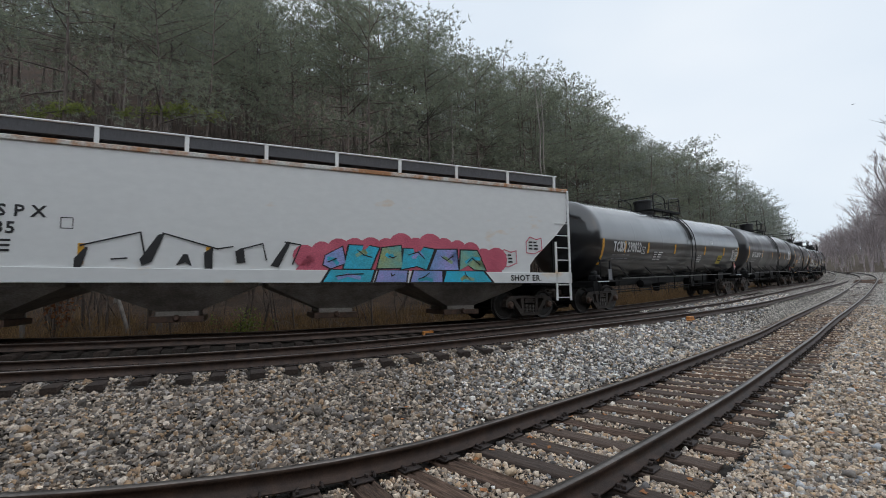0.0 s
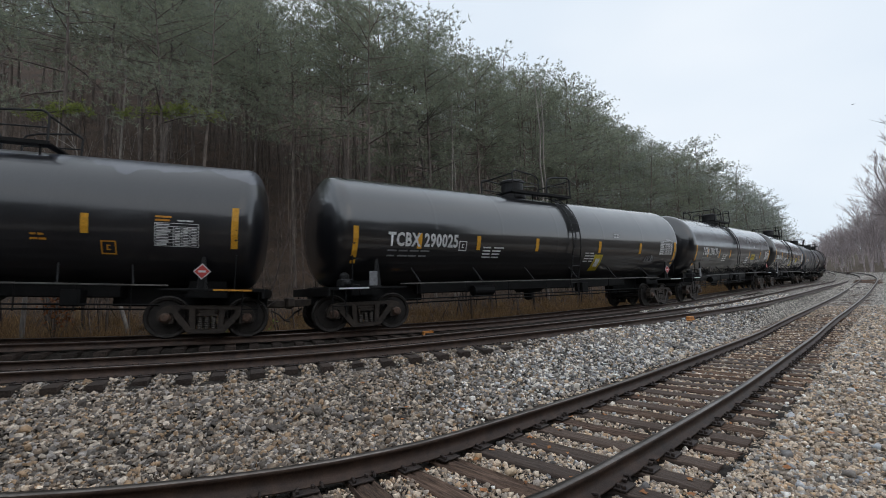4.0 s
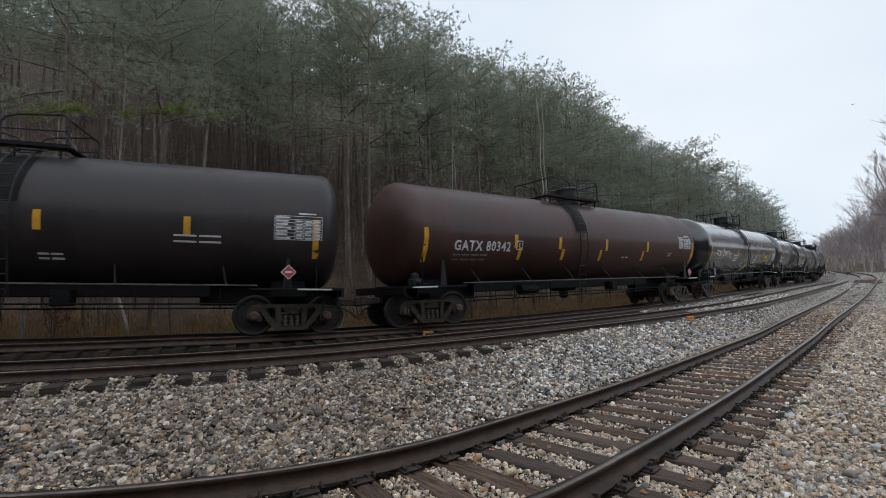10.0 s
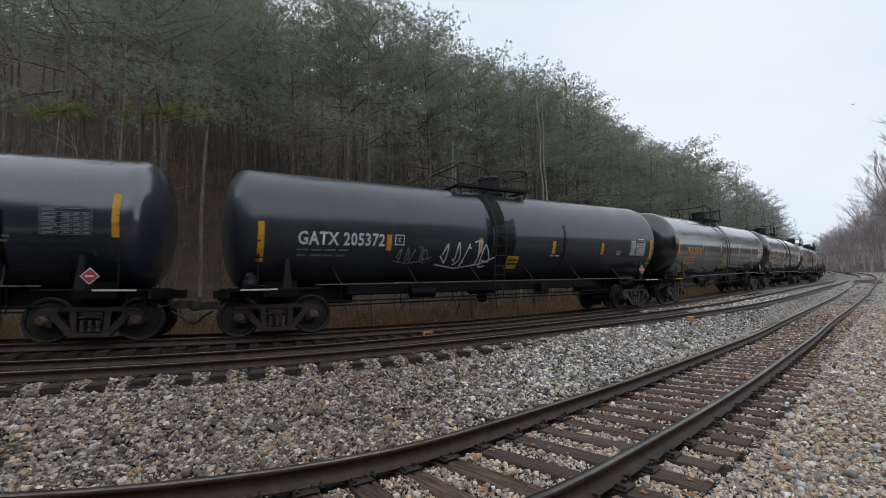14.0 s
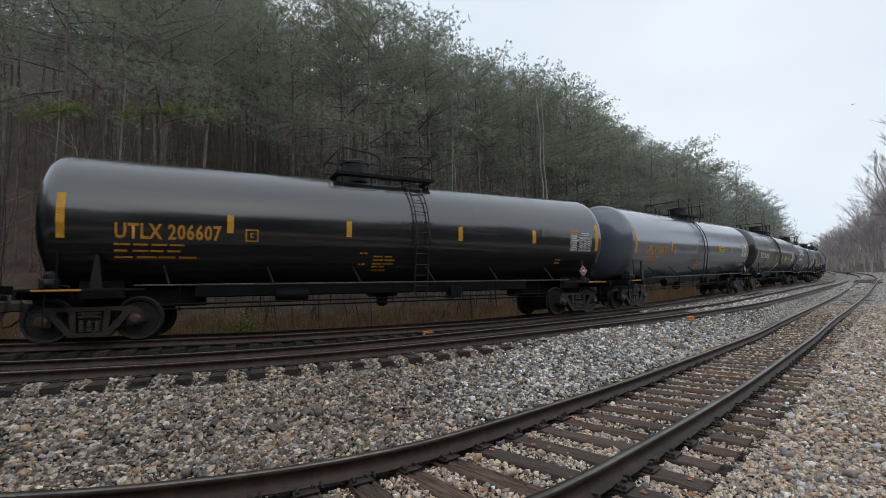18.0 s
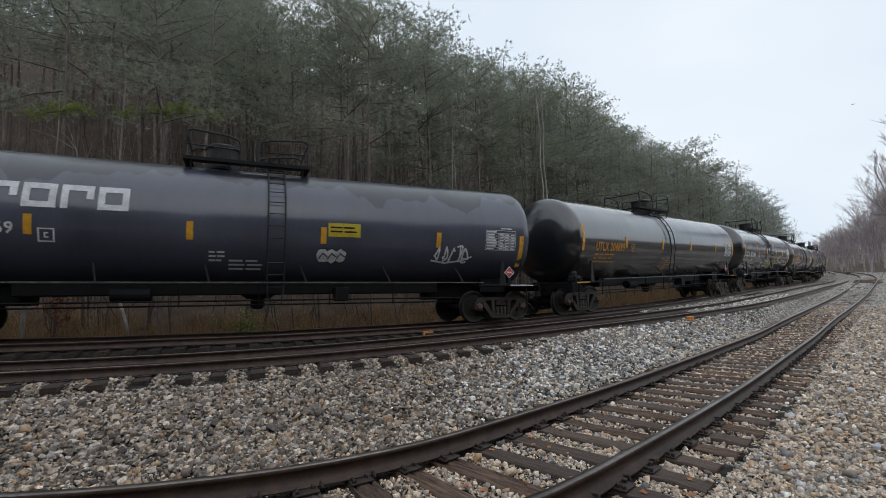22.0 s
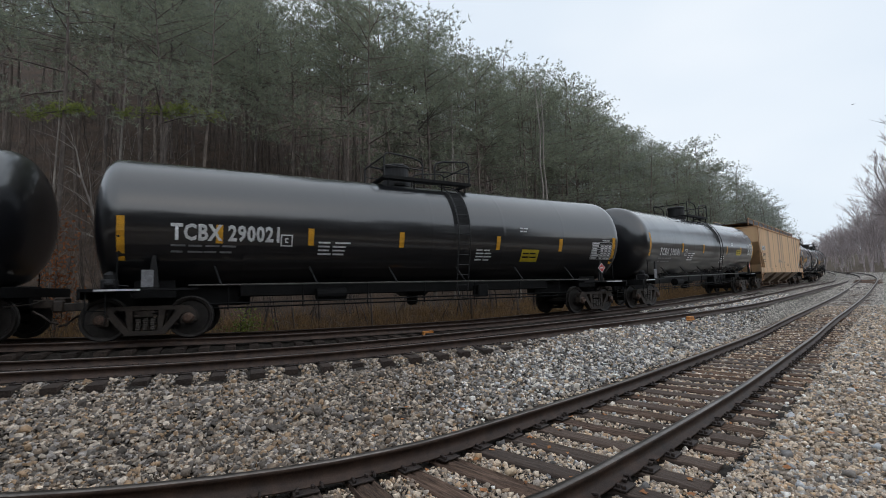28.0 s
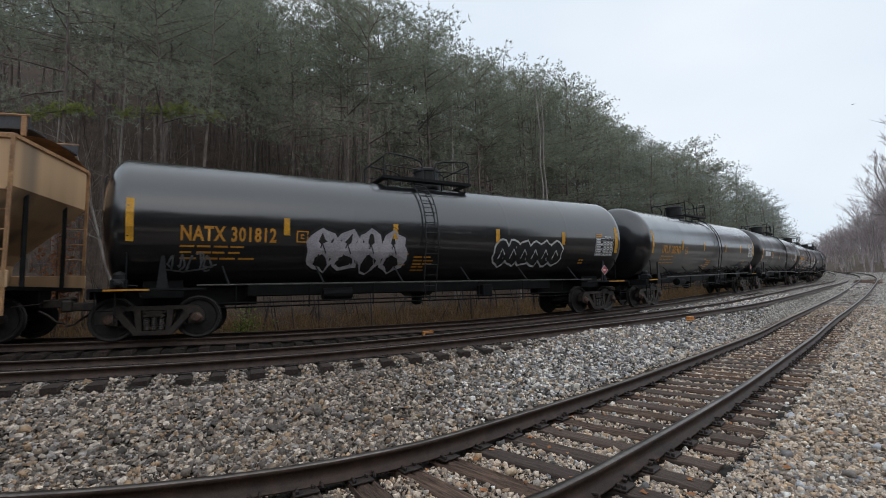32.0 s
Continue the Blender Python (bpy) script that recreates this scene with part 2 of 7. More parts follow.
def tube(bm, pts, r, seg=6):
    """A round bar through points."""
    pts = [Vector(p) for p in pts]
    rings = []
    for i, p in enumerate(pts):
        d = (pts[min(i + 1, len(pts) - 1)] - pts[max(i - 1, 0)]).normalized()
        u = d.orthogonal().normalized()
        w = d.cross(u)
        if rings:
            # keep the ring from twisting
            u = (prev_u - d * prev_u.dot(d)).normalized()
            w = d.cross(u)
        prev_u = u
        rings.append([bm.verts.new(p + r * (math.cos(6.2832 * k / seg) * u + math.sin(6.2832 * k / seg) * w)) for k in range(seg)])
    for a, b in zip(rings, rings[1:]):
        for k in range(seg):
            bm.faces.new((a[k], a[(k + 1) % seg], b[(k + 1) % seg], b[k]))
    bm.faces.new(rings[0][::-1])
    bm.faces.new(rings[-1])


def revolve(bm, prof, axis="x", seg=32, at=(0, 0, 0), close=False):
    """Profile of (along, radius) turned round an axis through at."""
    rings = []
    for u, r in prof:
        ring = []
        for k in range(seg):
            c, s = r * math.cos(6.2832 * k / seg), r * math.sin(6.2832 * k / seg)
            p = {"x": (u, c, s), "y": (s, u, c), "z": (c, s, u)}[axis]
            ring.append(bm.verts.new(Vector(p) + Vector(at)))
        rings.append(ring)
    for a, b in zip(rings, rings[1:]):
        for k in range(seg):
            bm.faces.new((a[k], a[(k + 1) % seg], b[(k + 1) % seg], b[k]))
    if close:
        for a, b in zip(rings[-1:], rings[:1]):
            for k in range(seg):
                bm.faces.new((a[k], a[(k + 1) % seg], b[(k + 1) % seg], b[k]))
    else:
        bm.faces.new(rings[0][::-1])
        bm.faces.new(rings[-1])


# ---- ground sheet ----
M_BED = mat("gravel_bed", (0.56, 0.53, 0.495), (0.38, 0.36, 0.335), 0.85, scale=1.5, fine=60, bump=0.0, spec=0.2)


def gravel(m, scale):
    """Packed crushed stone: cells of random tone, shade painted dark into the gaps, and relief."""
    nt = m.node_tree
    b = nt.nodes["Principled BSDF"]
    co = nt.nodes.new("ShaderNodeTexCoord")
    mp = nt.nodes.new("ShaderNodeMapping")
    mp.inputs["Scale"].default_value = (1.0, 1.0, 1.0)
    nt.links.new(co.outputs["Object"], mp.inputs[0])
    vo = nt.nodes.new("ShaderNodeTexVoronoi")
    vo.inputs["Scale"].default_value = scale
    nt.links.new(mp.outputs[0], vo.inputs["Vector"])
    tone = ramp_node(nt, (0.22, 0.21, 0.20), (1.75, 1.68, 1.6), 0.15, 0.85)
    sep = nt.nodes.new("ShaderNodeSeparateColor")
    nt.links.new(vo.outputs["Color"], sep.inputs[0])
    nt.links.new(sep.outputs[0], tone.inputs[0])
    gap = ramp_node(nt, (1, 1, 1), (0.06, 0.055, 0.05), 0.42, 0.75)
    nt.links.new(vo.outputs["Distance"], gap.inputs[0])
    src = b.inputs["Base Color"].links[0].from_socket
    for n in (tone, gap):
        mx = nt.nodes.new("ShaderNodeMixRGB")
        mx.blend_type = "MULTIPLY"
        mx.inputs[0].default_value = 1.0
        nt.links.new(src, mx.inputs[1])
        nt.links.new(n.outputs[0], mx.inputs[2])
        src = mx.outputs[0]
    nt.links.new(src, b.inputs["Base Color"])
    bp = nt.nodes.new("ShaderNodeBump")
    bp.invert = True
    bp.inputs["Strength"].default_value, bp.inputs["Distance"].default_value = 1.0, 0.035
    nt.links.new(vo.outputs["Distance"], bp.inputs["Height"])
    nt.links.new(bp.outputs[0], b.inputs["Normal"])


gravel(M_BED, 15.0)
M_PATH = mat("tan_gravel", (0.50, 0.42, 0.34), (0.34, 0.285, 0.225), 0.85, scale=1.8, fine=60, bump=0.0, spec=0.2)
gravel(M_PATH, 27.0)
M_LITTER = mat("leaf_litter", (0.105, 0.065, 0.042), (0.035, 0.024, 0.018), 0.95, scale=0.7, fine=14, bump=1.0, depth=0.08, lo=0.3, hi=0.7)
M_VERGE = mat("brown_verge", (0.12, 0.085, 0.054), (0.05, 0.037, 0.026), 0.95, scale=1.2, fine=25, bump=1.0, depth=0.06, lo=0.3, hi=0.7)


# shade in the gaps between near stones as ground colour; also dirt between rails
M_SHADE_FINES = mat("shade_and_fines", (0.06, 0.052, 0.045), (0.022, 0.019, 0.017), 0.95, scale=12, fine=60, bump=1.0, depth=0.02, spec=0.1)


def build_ground():
    gx = np.concatenate([[-1800, -600, -300], np.arange(-160, -18, 4), np.arange(-18, 34, 0.4), np.arange(34, 300, 4), [400, 800, 1800]])
    gy = np.concatenate([[-1500, -500, -200, -100], np.arange(-60, -4, 4), np.arange(-4, 42, 0.4), np.arange(42, 340, 4), [420, 800, 1800]])
    X, Y = np.meshgrid(gx, gy)
    H, s, d, e = ground_z(X, Y)
    rng = np.random.default_rng(3)
    H = H + np.where(d < -3.5, rng.normal(0, 0.09, H.shape), rng.normal(0, 0.008, H.shape))
    H = np.where(np.abs(X) + np.abs(Y) > 700, np.minimum(H, 12), H)
    ny, nx = X.shape
    i = np.arange(ny * nx).reshape(ny, nx)
    f = np.stack([i[:-1, :-1], i[:-1, 1:], i[1:, 1:], i[1:, :-1]], -1).reshape(-1, 4)
    dm = ((d[:-1, :-1] + d[1:, 1:]) / 2).ravel()
    em = ((e[:-1, :-1] + e[1:, 1:]) / 2).ravel()
    mi = np.where(dm < -5.2, 1, np.where((dm < -2.9) | (em > 7.5), 2, 0))
    xm, ym = (X[:-1, :-1] + X[1:, 1:]).ravel() / 2, (Y[:-1, :-1] + Y[1:, 1:]).ravel() / 2
    # dark gap-shade colour on the ground under the near stones
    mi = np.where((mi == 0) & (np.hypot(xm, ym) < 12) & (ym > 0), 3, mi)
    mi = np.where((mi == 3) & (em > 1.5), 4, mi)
    sm = ((s[:-1, :-1] + s[1:, 1:]) / 2).ravel()
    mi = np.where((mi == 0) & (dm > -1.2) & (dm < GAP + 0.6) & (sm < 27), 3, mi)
    me = fast_mesh("ground", np.stack([X, Y, H], -1).reshape(-1, 3), f, M_BED, M_LITTER, M_VERGE, M_SHADE_FINES, M_PATH, mat_index=mi, smooth=True)
    tagged(new("ground", me), "grey ballast bed, brown verge and leaf-covered wooded hillside", "ground", kind="structure")


build_ground()


# ---- rails, ties, plates ----
RAIL_PROFILE = [(-0.07, -0.17), (0.07, -0.17), (0.07, -0.158), (0.012, -0.135), (0.010, -0.045), (0.036, -0.035), (0.036, -0.006), (0.029, 0.0), (-0.029, 0.0), (-0.036, -0.006), (-0.036, -0.035), (-0.010, -0.045), (-0.012, -0.135), (-0.07, -0.158)]


def rail_mesh(line, off, s0, s1, raised=False):
    ss = np.concatenate([np.arange(s0, min(s1, 60), 0.5), np.arange(max(60, s0), s1, 3)])
    a = np.interp(ss, line.s, line.a)
    cx, cy, cz = (np.interp(ss, line.s, v) for v in (line.x, line.y, line.z))
    if raised:
        cz = cz + rise(ss)
    n = len(RAIL_PROFILE)
    V = np.empty((len(ss), n, 3))
    for k, (o, z) in enumerate(RAIL_PROFILE):
        V[:, k] = np.stack([cx + np.sin(a) * (off + o), cy - np.cos(a) * (off + o), cz + z], -1)
    i = np.arange(len(ss) * n).reshape(len(ss), n)
    j = np.roll(i, -1, axis=1)
    f = np.stack([i[:-1], j[:-1], j[1:], i[1:]], -1)
    mi = np.zeros(f.shape[:2], int)
    mi[:, 6:9] = 1
    return fast_mesh("rail", V.reshape(-1, 3), f.reshape(-1, 4)[:, ::-1], M_RAIL, M_RAILTOP, mat_index=mi.ravel())


def tie_meshes(material, n=5, cracked=0.0):
    """Timber ties; old ones have splits along the grain and ragged ends."""
    out = []
    rng = random.Random(5)
    for _ in range(n):
        w, l = rng.uniform(0.2, 0.24), rng.uniform(1.28, 1.34)
        cols = 11
        xs = [-w / 2 + w * k / (cols - 1) for k in range(cols)]
        dz = [-(rng.uniform(0.012, 0.04) * cracked if k in (2, 5, 8) else rng.uniform(0, 0.012) * (0.3 + cracked)) for k in range(cols)]
        dz[0] = dz[-1] = -0.012 - 0.012 * cracked * rng.random()
        stations = [-l, -l + 0.25, -0.4, 0.3, l - 0.3, l]
        V, F = [], []
        for j, y in enumerate(stations):
            end = j in (0, len(stations) - 1)
            depth = rng.uniform(0.5, 1.3)
            sway = rng.uniform(-0.008, 0.008) * (1 + cracked)
            for k, x in enumerate(xs):
                yy = y - math.copysign(rng.uniform(0, 0.05) * cracked, y) if end else y
                V.append((x + sway + (rng.uniform(-0.004, 0.004) if 0 < k < cols - 1 else 0), yy, dz[k] * depth - (0.012 if end else 0)))
            V += [(w / 2 + sway, y, -0.18), (-w / 2 + sway, y, -0.18)]
        m = cols + 2
        for j in range(len(stations) - 1):
            for k in range(m):
                a, b = j * m + k, j * m + (k + 1) % m
                F.append((a, b, b + m, a + m))
        me = fast_mesh("tie", V, F, material)
        bm = bmesh.new()
        bm.from_mesh(me)
        bm.verts.ensure_lookup_table()
        last = (len(stations) - 1) * m
        bm.faces.new([bm.verts[k] for k in range(m)][::-1])
        bm.faces.new([bm.verts[last + k] for k in range(m)])
        bmesh.ops.recalc_face_normals(bm, faces=bm.faces)
        bm.to_mesh(me)
        bm.free()
        out.append(me)
    return out


def plate_mesh():
    bm = bmesh.new()
    box(bm, -0.1, 0.1, -0.17, 0.17, 0, 0.016, bevel=0.004)
    for sx, sy in ((-0.06, -0.09), (0.06, -0.09), (0.0, 0.09), (0.07, 0.13), (-0.07, -0.14)):
        box(bm, sx - 0.014, sx + 0.014, sy - 0.018, sy + 0.018, 0.014, 0.045, bevel=0.005)
    return mesh_of("tie_plate", bm, M_PLATE)


def anchor_mesh():
    bm = bmesh.new()
    tube(bm, [(0, -0.1, -0.005), (0, -0.085, 0.03), (0, -0.05, 0.02), (0, 0.06, -0.01), (0, 0.09, 0.03)], 0.013, 5)
    return mesh_of("rail_anchor", bm, M_PLATE)


TIES_OLD, TIES_NEW, PLATE, ANCHOR = tie_meshes(M_TIE, 8, 1.0), tie_meshes(M_TIE_DARK, 4, 0.1), plate_mesh(), anchor_mesh()
TIES_MID = tie_meshes(M_TIE_MID, 4, 0.3)


TIE_S = {}


def track(line, off, s0, s1, tie0, tie1, plates1, mix, label):
    raised = line is FAR and off == 0
    root = tagged(new("railroad_track"), label, "railroad track", "tracks", "structure")
    for o in (-GAUGE / 2, GAUGE / 2):
        part("rail", rail_mesh(line, off + o, s0, s1, raised), None, root)
    rng = random.Random(int(off * 10) + 3)
    s = tie0
    spots = TIE_S.setdefault((line is NEAR, off), [])
    while s < tie1:
        spots.append(s)
        (x, y, z), a = line.at(s, off + rng.uniform(-0.05, 0.05), rise(s) if raised else 0.0)
        meshes = (TIES_MID if line is NEAR else TIES_NEW) if rng.random() < mix else TIES_OLD
        yaw = math.degrees(a) + rng.uniform(-1.5, 1.5)
        part("tie", rng.choice(meshes), None, root, at=pose(x, y, z - 0.186 + rng.uniform(-0.006, 0.002), 0, 0, yaw))
        if s < plates1:
            for o in (-GAUGE / 2, GAUGE / 2):
                (x, y, z), a = line.at(s, off + o)
                part("tie_plate", PLATE, None, root, at=pose(x, y, z - 0.184, 0, 0, math.degrees(a)))
                if rng.random() < 0.6:
                    (x, y, z), a = line.at(s + 0.15, off + o)
                    part("rail_anchor", ANCHOR, None, root, at=pose(x, y, z - 0.17, 0, 0, math.degrees(a)))
        s += rng.uniform(0.49, 0.56)
    return root


track(FAR, 0, -50, 330, -4, 45, -10, 1.0, "rusty main-line track under the passing train")
track(FAR, GAP, -50, 330, -4, 19, 17, 0.95, "rusty main-line track on grey ballast")
track(NEAR, 0, -12, 215, -2.6, 80, 24, 0.45, "rusty siding track on weathered wooden ties")


# ---- the train ----
TANK_R, TANK_Z = 1.62, 2.83
HEAD = 0.56         # depth of the tank's dished ends
CACHE = {}


def cached(key, make):
    if key not in CACHE:
        CACHE[key] = make()
    return CACHE[key]


def side_y(z, r=TANK_R, c=TANK_Z):
    """Sideways place of the tank's near skin at a height."""
    return -math.sqrt(max(r * r - (z - c) ** 2, 0.0))


def tank_mesh(half, r, material):
    prof = []
    for k in range(12):
        t = math.pi / 2 * k / 11
        prof.append((-half - HEAD * math.cos(t) ** 0.85, max(r * math.sin(t) ** 0.85, 0.01)))
    prof.append((-half + 0.05, r + 0.003))
    prof.append((-half + 0.12, r))
    n = 6
    for k in range(1, n):
        x = -half + 2 * half * k / n
        prof += [(x - 0.10, r), (x - 0.03, r), (x, r + 0.0025), (x + 0.03, r), (x + 0.10, r)]
    prof.append((half - 0.12, r))
    prof.append((half - 0.05, r + 0.003))
    for k in range(11, -1, -1):
        t = math.pi / 2 * k / 11
        prof.append((half + HEAD * math.cos(t) ** 0.85, max(r * math.sin(t) ** 0.85, 0.01)))
    bm = bmesh.new()
    revolve(bm, prof, "x", 44, (0, 0, TANK_Z))
    return mesh_of("tank", bm, material, smooth=True)


def wheelset_mesh():
    bm = bmesh.new()
    for sg in (-1, 1):
        y = sg * GAUGE / 2
        prof = [(0.065, 0.10), (0.05, 0.13), (0.02, 0.2), (0.015, 0.40), (0.05, 0.43), (0.06, 0.488), (0.055, 0.493), (-0.02, 0.497), (-0.035, 0.524), (-0.06, 0.52), (-0.065, 0.42), (-0.02, 0.40), (-0.02, 0.2), (-0.07, 0.13), (-0.09, 0.10)]
        revolve(bm, [(y + sg * u, r) for u, r in prof], "y", 20)
    revolve(bm, [(-1.0, 0.07), (-0.6, 0.09), (0.6, 0.09), (1.0, 0.07)], "y", 12)
    return mesh_of("wheelset", bm, M_WHEEL, smooth=False)


def frame_mesh():
    """Cast side frame: top chord with a lobe over each journal, bottom truss, two columns and spring seat."""
    bm = bmesh.new()
    y0, y1 = -0.085, 0.085
    prism(bm, [(-0.60, 0.70), (-0.56, 0.795), (0.56, 0.795), (0.60, 0.70)], y0, y1)
    for sg in (-1, 1):
        prism(bm, [(sg * u, z) for u, z in ((0.56, 0.795), (0.80, 0.80), (0.96, 0.75), (1.06, 0.62), (1.07, 0.44), (0.98, 0.40), (0.94, 0.58), (0.80, 0.62), (0.70, 0.56), (0.62, 0.66), (0.585, 0.72))], y0 - 0.01, y1 + 0.01)
        prism(bm, [(sg * 0.31, 0.15), (sg * 0.42, 0.16), (sg * 0.74, 0.55), (sg * 0.64, 0.66), (sg * 0.36, 0.30)], y0 - 0.015, y1 + 0.005)
        prism(bm, [(sg * 0.24, 0.2), (sg * 0.35, 0.2), (sg * 0.40, 0.71), (sg * 0.27, 0.71)], y0, y1)
        prism(bm, [(sg * 0.72, 0.36), (sg * 0.98, 0.36), (sg * 0.98, 0.50), (sg * 0.94, 0.60), (sg * 0.78, 0.60), (sg * 0.72, 0.50)], y0 + 0.02, y1 + 0.01)
    prism(bm, [(-0.40, 0.13), (0.40, 0.13), (0.38, 0.225), (-0.38, 0.225)], y0 - 0.03, y1 + 0.02)
    for z in (0.63, 0.55):
        prism(bm, [(-0.23, z), (0.23, z), (0.23, z + 0.045), (-0.23, z + 0.045)], y0 - 0.005, y1)
    bmesh.ops.recalc_face_normals(bm, faces=bm.faces)
    return mesh_of("side_frame", bm, M_STEEL)


def spring_mesh():
    bm = bmesh.new()
    prof = []
    for k in range(6):
        z = 0.235 + 0.05 * k
        prof += [(z, 0.050), (z + 0.008, 0.068), (z + 0.026, 0.068)]
    revolve(bm, prof, "z", 6)
    return mesh_of("spring", bm, M_SPRING)


def cap_mesh(material):
    bm = bmesh.new()
    revolve(bm, [(0.0, 0.125), (-0.05, 0.125), (-0.06, 0.11), (-0.085, 0.10), (-0.10, 0.075), (-0.102, 0.02)], "y", 14)
    for k in range(3):
        a = 2.094 * k
        revolve(bm, [(-0.09, 0.018), (-0.12, 0.018)], "y", 5, (0.06 * math.sin(a), 0, 0.06 * math.cos(a)))
    return mesh_of("bearing_cap", bm, material)


def bolster_mesh():
    bm = bmesh.new()
    box(bm, -0.17, 0.17, -1.05, 1.05, 0.55, 0.70, 0.02)
    revolve(bm, [(0.66, 0.3), (0.78, 0.3)], "z", 16)
    for sg in (-1, 1):
        tube(bm, [(sg * 0.62, -0.95, 0.36), (sg * 0.62, 0.95, 0.36)], 0.04)
        for sy in (-1, 1):
            box(bm, sg * 0.40 - 0.03, sg * 0.40 + 0.03, sy * 0.75 - 0.08, sy * 0.75 + 0.08, 0.28, 0.52, 0.01)
    return mesh_of("bolster", bm, M_STEEL)


M_SPRING = mat("worn_spring_steel", (0.085, 0.073, 0.064), (0.035, 0.03, 0.026), 0.55, metal=0.3, scale=8, fine=50, bump=0.1)
# light on the side bar's top edge, given as the bar's own pale colour
M_BAR = mat("lit_edge_steel", (0.12, 0.115, 0.105), (0.04, 0.038, 0.036), 0.5, scale=3, fine=40, bump=0.05)
TRUCKS, WHEELSETS = [], []
BASE = 1.78


def truck(parent, x, caps):
    t = part("truck", cached("bolster", bolster_mesh), None, parent, "grimy cast-steel two-axle truck", pose(x, 0, 0))
    TRUCKS.append((parent, t, x))
    for sy in (-1, 1):
        part("side_frame", cached("frame", frame_mesh), None, t, at=pose(0, sy * 0.98, 0, 0, 0, 0))
        for x3 in (-0.15, 0.0, 0.15):
            part("spring", cached("spring", spring_mesh), None, t, at=pose(x3, sy * 1.03, 0))
    for sx in (-1, 1):
        w = part("wheelset", cached("wheelset", wheelset_mesh), None, t, at=pose(sx * BASE / 2, 0, 0.495))
        WHEELSETS.append((parent, w, sx * BASE / 2))
        part("bearing_cap", cached(("cap", caps), lambda: cap_mesh(caps)), None, t, at=pose(sx * BASE / 2, -1.05, 0.495))
    return t


def coupler_mesh():
    bm = bmesh.new()
    box(bm, -0.75, 0.02, -0.10, 0.10, 0.72, 0.92, 0.02)
    box(bm, -0.12, 0.10, -0.17, 0.17, 0.70, 0.98, 0.04)
    tube(bm, [(-0.45, -0.32, 0.66), (-0.25, -0.34, 0.55), (-0.1, -0.3, 0.40), (0.03, -0.22, 0.36)], 0.028)
    tube(bm, [(-0.5, -1.25, 0.78), (-0.5, -0.3, 0.82), (-0.3, 0.0, 0.95)], 0.015)
    return mesh_of("coupler", bm, M_STEEL)


def text_mesh(key, body, size, material, spread=1.0, weight=0.026):
    """Lettering as a flat mesh in x, z, with its lower left corner at the origin."""
    def make():
        cu = bpy.data.curves.new("lettering", "FONT")
        cu.body, cu.size, cu.space_character = body, size, spread
        cu.resolution_u = 2
        cu.offset = size * weight
        ob = bpy.data.objects.new("lettering", cu)
        scene.collection.objects.link(ob)
        bpy.context.view_layer.update()
        me = bpy.data.meshes.new_from_object(ob.evaluated_get(bpy.context.evaluated_depsgraph_get()))
        bpy.data.objects.remove(ob)
        bm = bmesh.new()
        bm.from_mesh(me)
        bpy.data.meshes.remove(me)
        return bm
    return make()


def on_tank(bm, x, z, material, parent, name, label="", proud=0.012, flat=None, r=TANK_R):
    """Wrap a flat bmesh (x, y as height) on the near side of the tank, or set it on a flat side."""
    bmesh.ops.triangulate(bm, faces=bm.faces)
    for v in bm.verts:
        h = z + v.co.y
        v.co = Vector((x + v.co.x, (side_y(h, r) if flat is None else flat) - proud, h))
    return part(name, bm, material, parent, label)


def rect(bm, x0, x1, y0, y1, n=1):
    for k in range(n):
        a, b = y0 + (y1 - y0) * k / n, y0 + (y1 - y0) * (k + 1) / n
        bm.faces.new([bm.verts.new(p) for p in ((x0, a, 0), (x1, a, 0), (x1, b, 0), (x0, b, 0))])


def bars(parent, x, z, w, rows, material, name="small_print", pitch=0.11, h=0.05, seed=1, flat=None, words=3, even=False):
    """Lines of small print that cannot be read: plain bars."""
    rng = random.Random(seed)
    bm = bmesh.new()
    for r in range(rows):
        u = 0.0
        tot = w if even else w * rng.uniform(0.8, 1.0)
        for k in range(words):
            ww = tot / words * rng.uniform(0.7, 0.95)
            rect(bm, u, u + ww, -r * pitch, -r * pitch + h)
            u += tot / words
    return tagged(on_tank(bm, x, z, material, parent, name, flat=flat), kind="stuff")


def data_table(parent, x, z, w, h, material):
    """A ruled table of small stencilled figures that cannot be read."""
    bm = bmesh.new()
    rng = random.Random(int(abs(x) * 1000))
    rows, edge = 7, 0.012
    for k in range(rows + 1):
        zz = h * k / rows
        rect(bm, 0, w, zz - edge / 2, zz + edge / 2)
    for u in (0.0, 0.42, 0.61, 0.8, 1.0):
        rect(bm, w * u - edge / 2, w * u + edge / 2, 0, h if u in (0.0, 1.0) else h * 6 / rows, 3)
    for r in range(rows):
        z0 = h * r / rows
        rect(bm, 0.03, w * 0.42 * rng.uniform(0.6, 0.92), z0 + 0.02, z0 + h / rows - 0.02)
        for u in (0.42, 0.61, 0.8):
            if r < 6:
                rect(bm, w * u + 0.03, w * (u + 0.19) - 0.03, z0 + 0.02, z0 + h / rows - 0.022)
    return tagged(on_tank(bm, x, z, material, parent, "data_panel", "ruled table of small stencilled figures"), kind="stuff")


def decal(parent, x, z, w, h, material, name, label="", flat=None, proud=0.01, n=4):
    bm = bmesh.new()
    rect(bm, 0, w, 0, h, n)
    return on_tank(bm, x, z, material, parent, name, label, proud, flat)


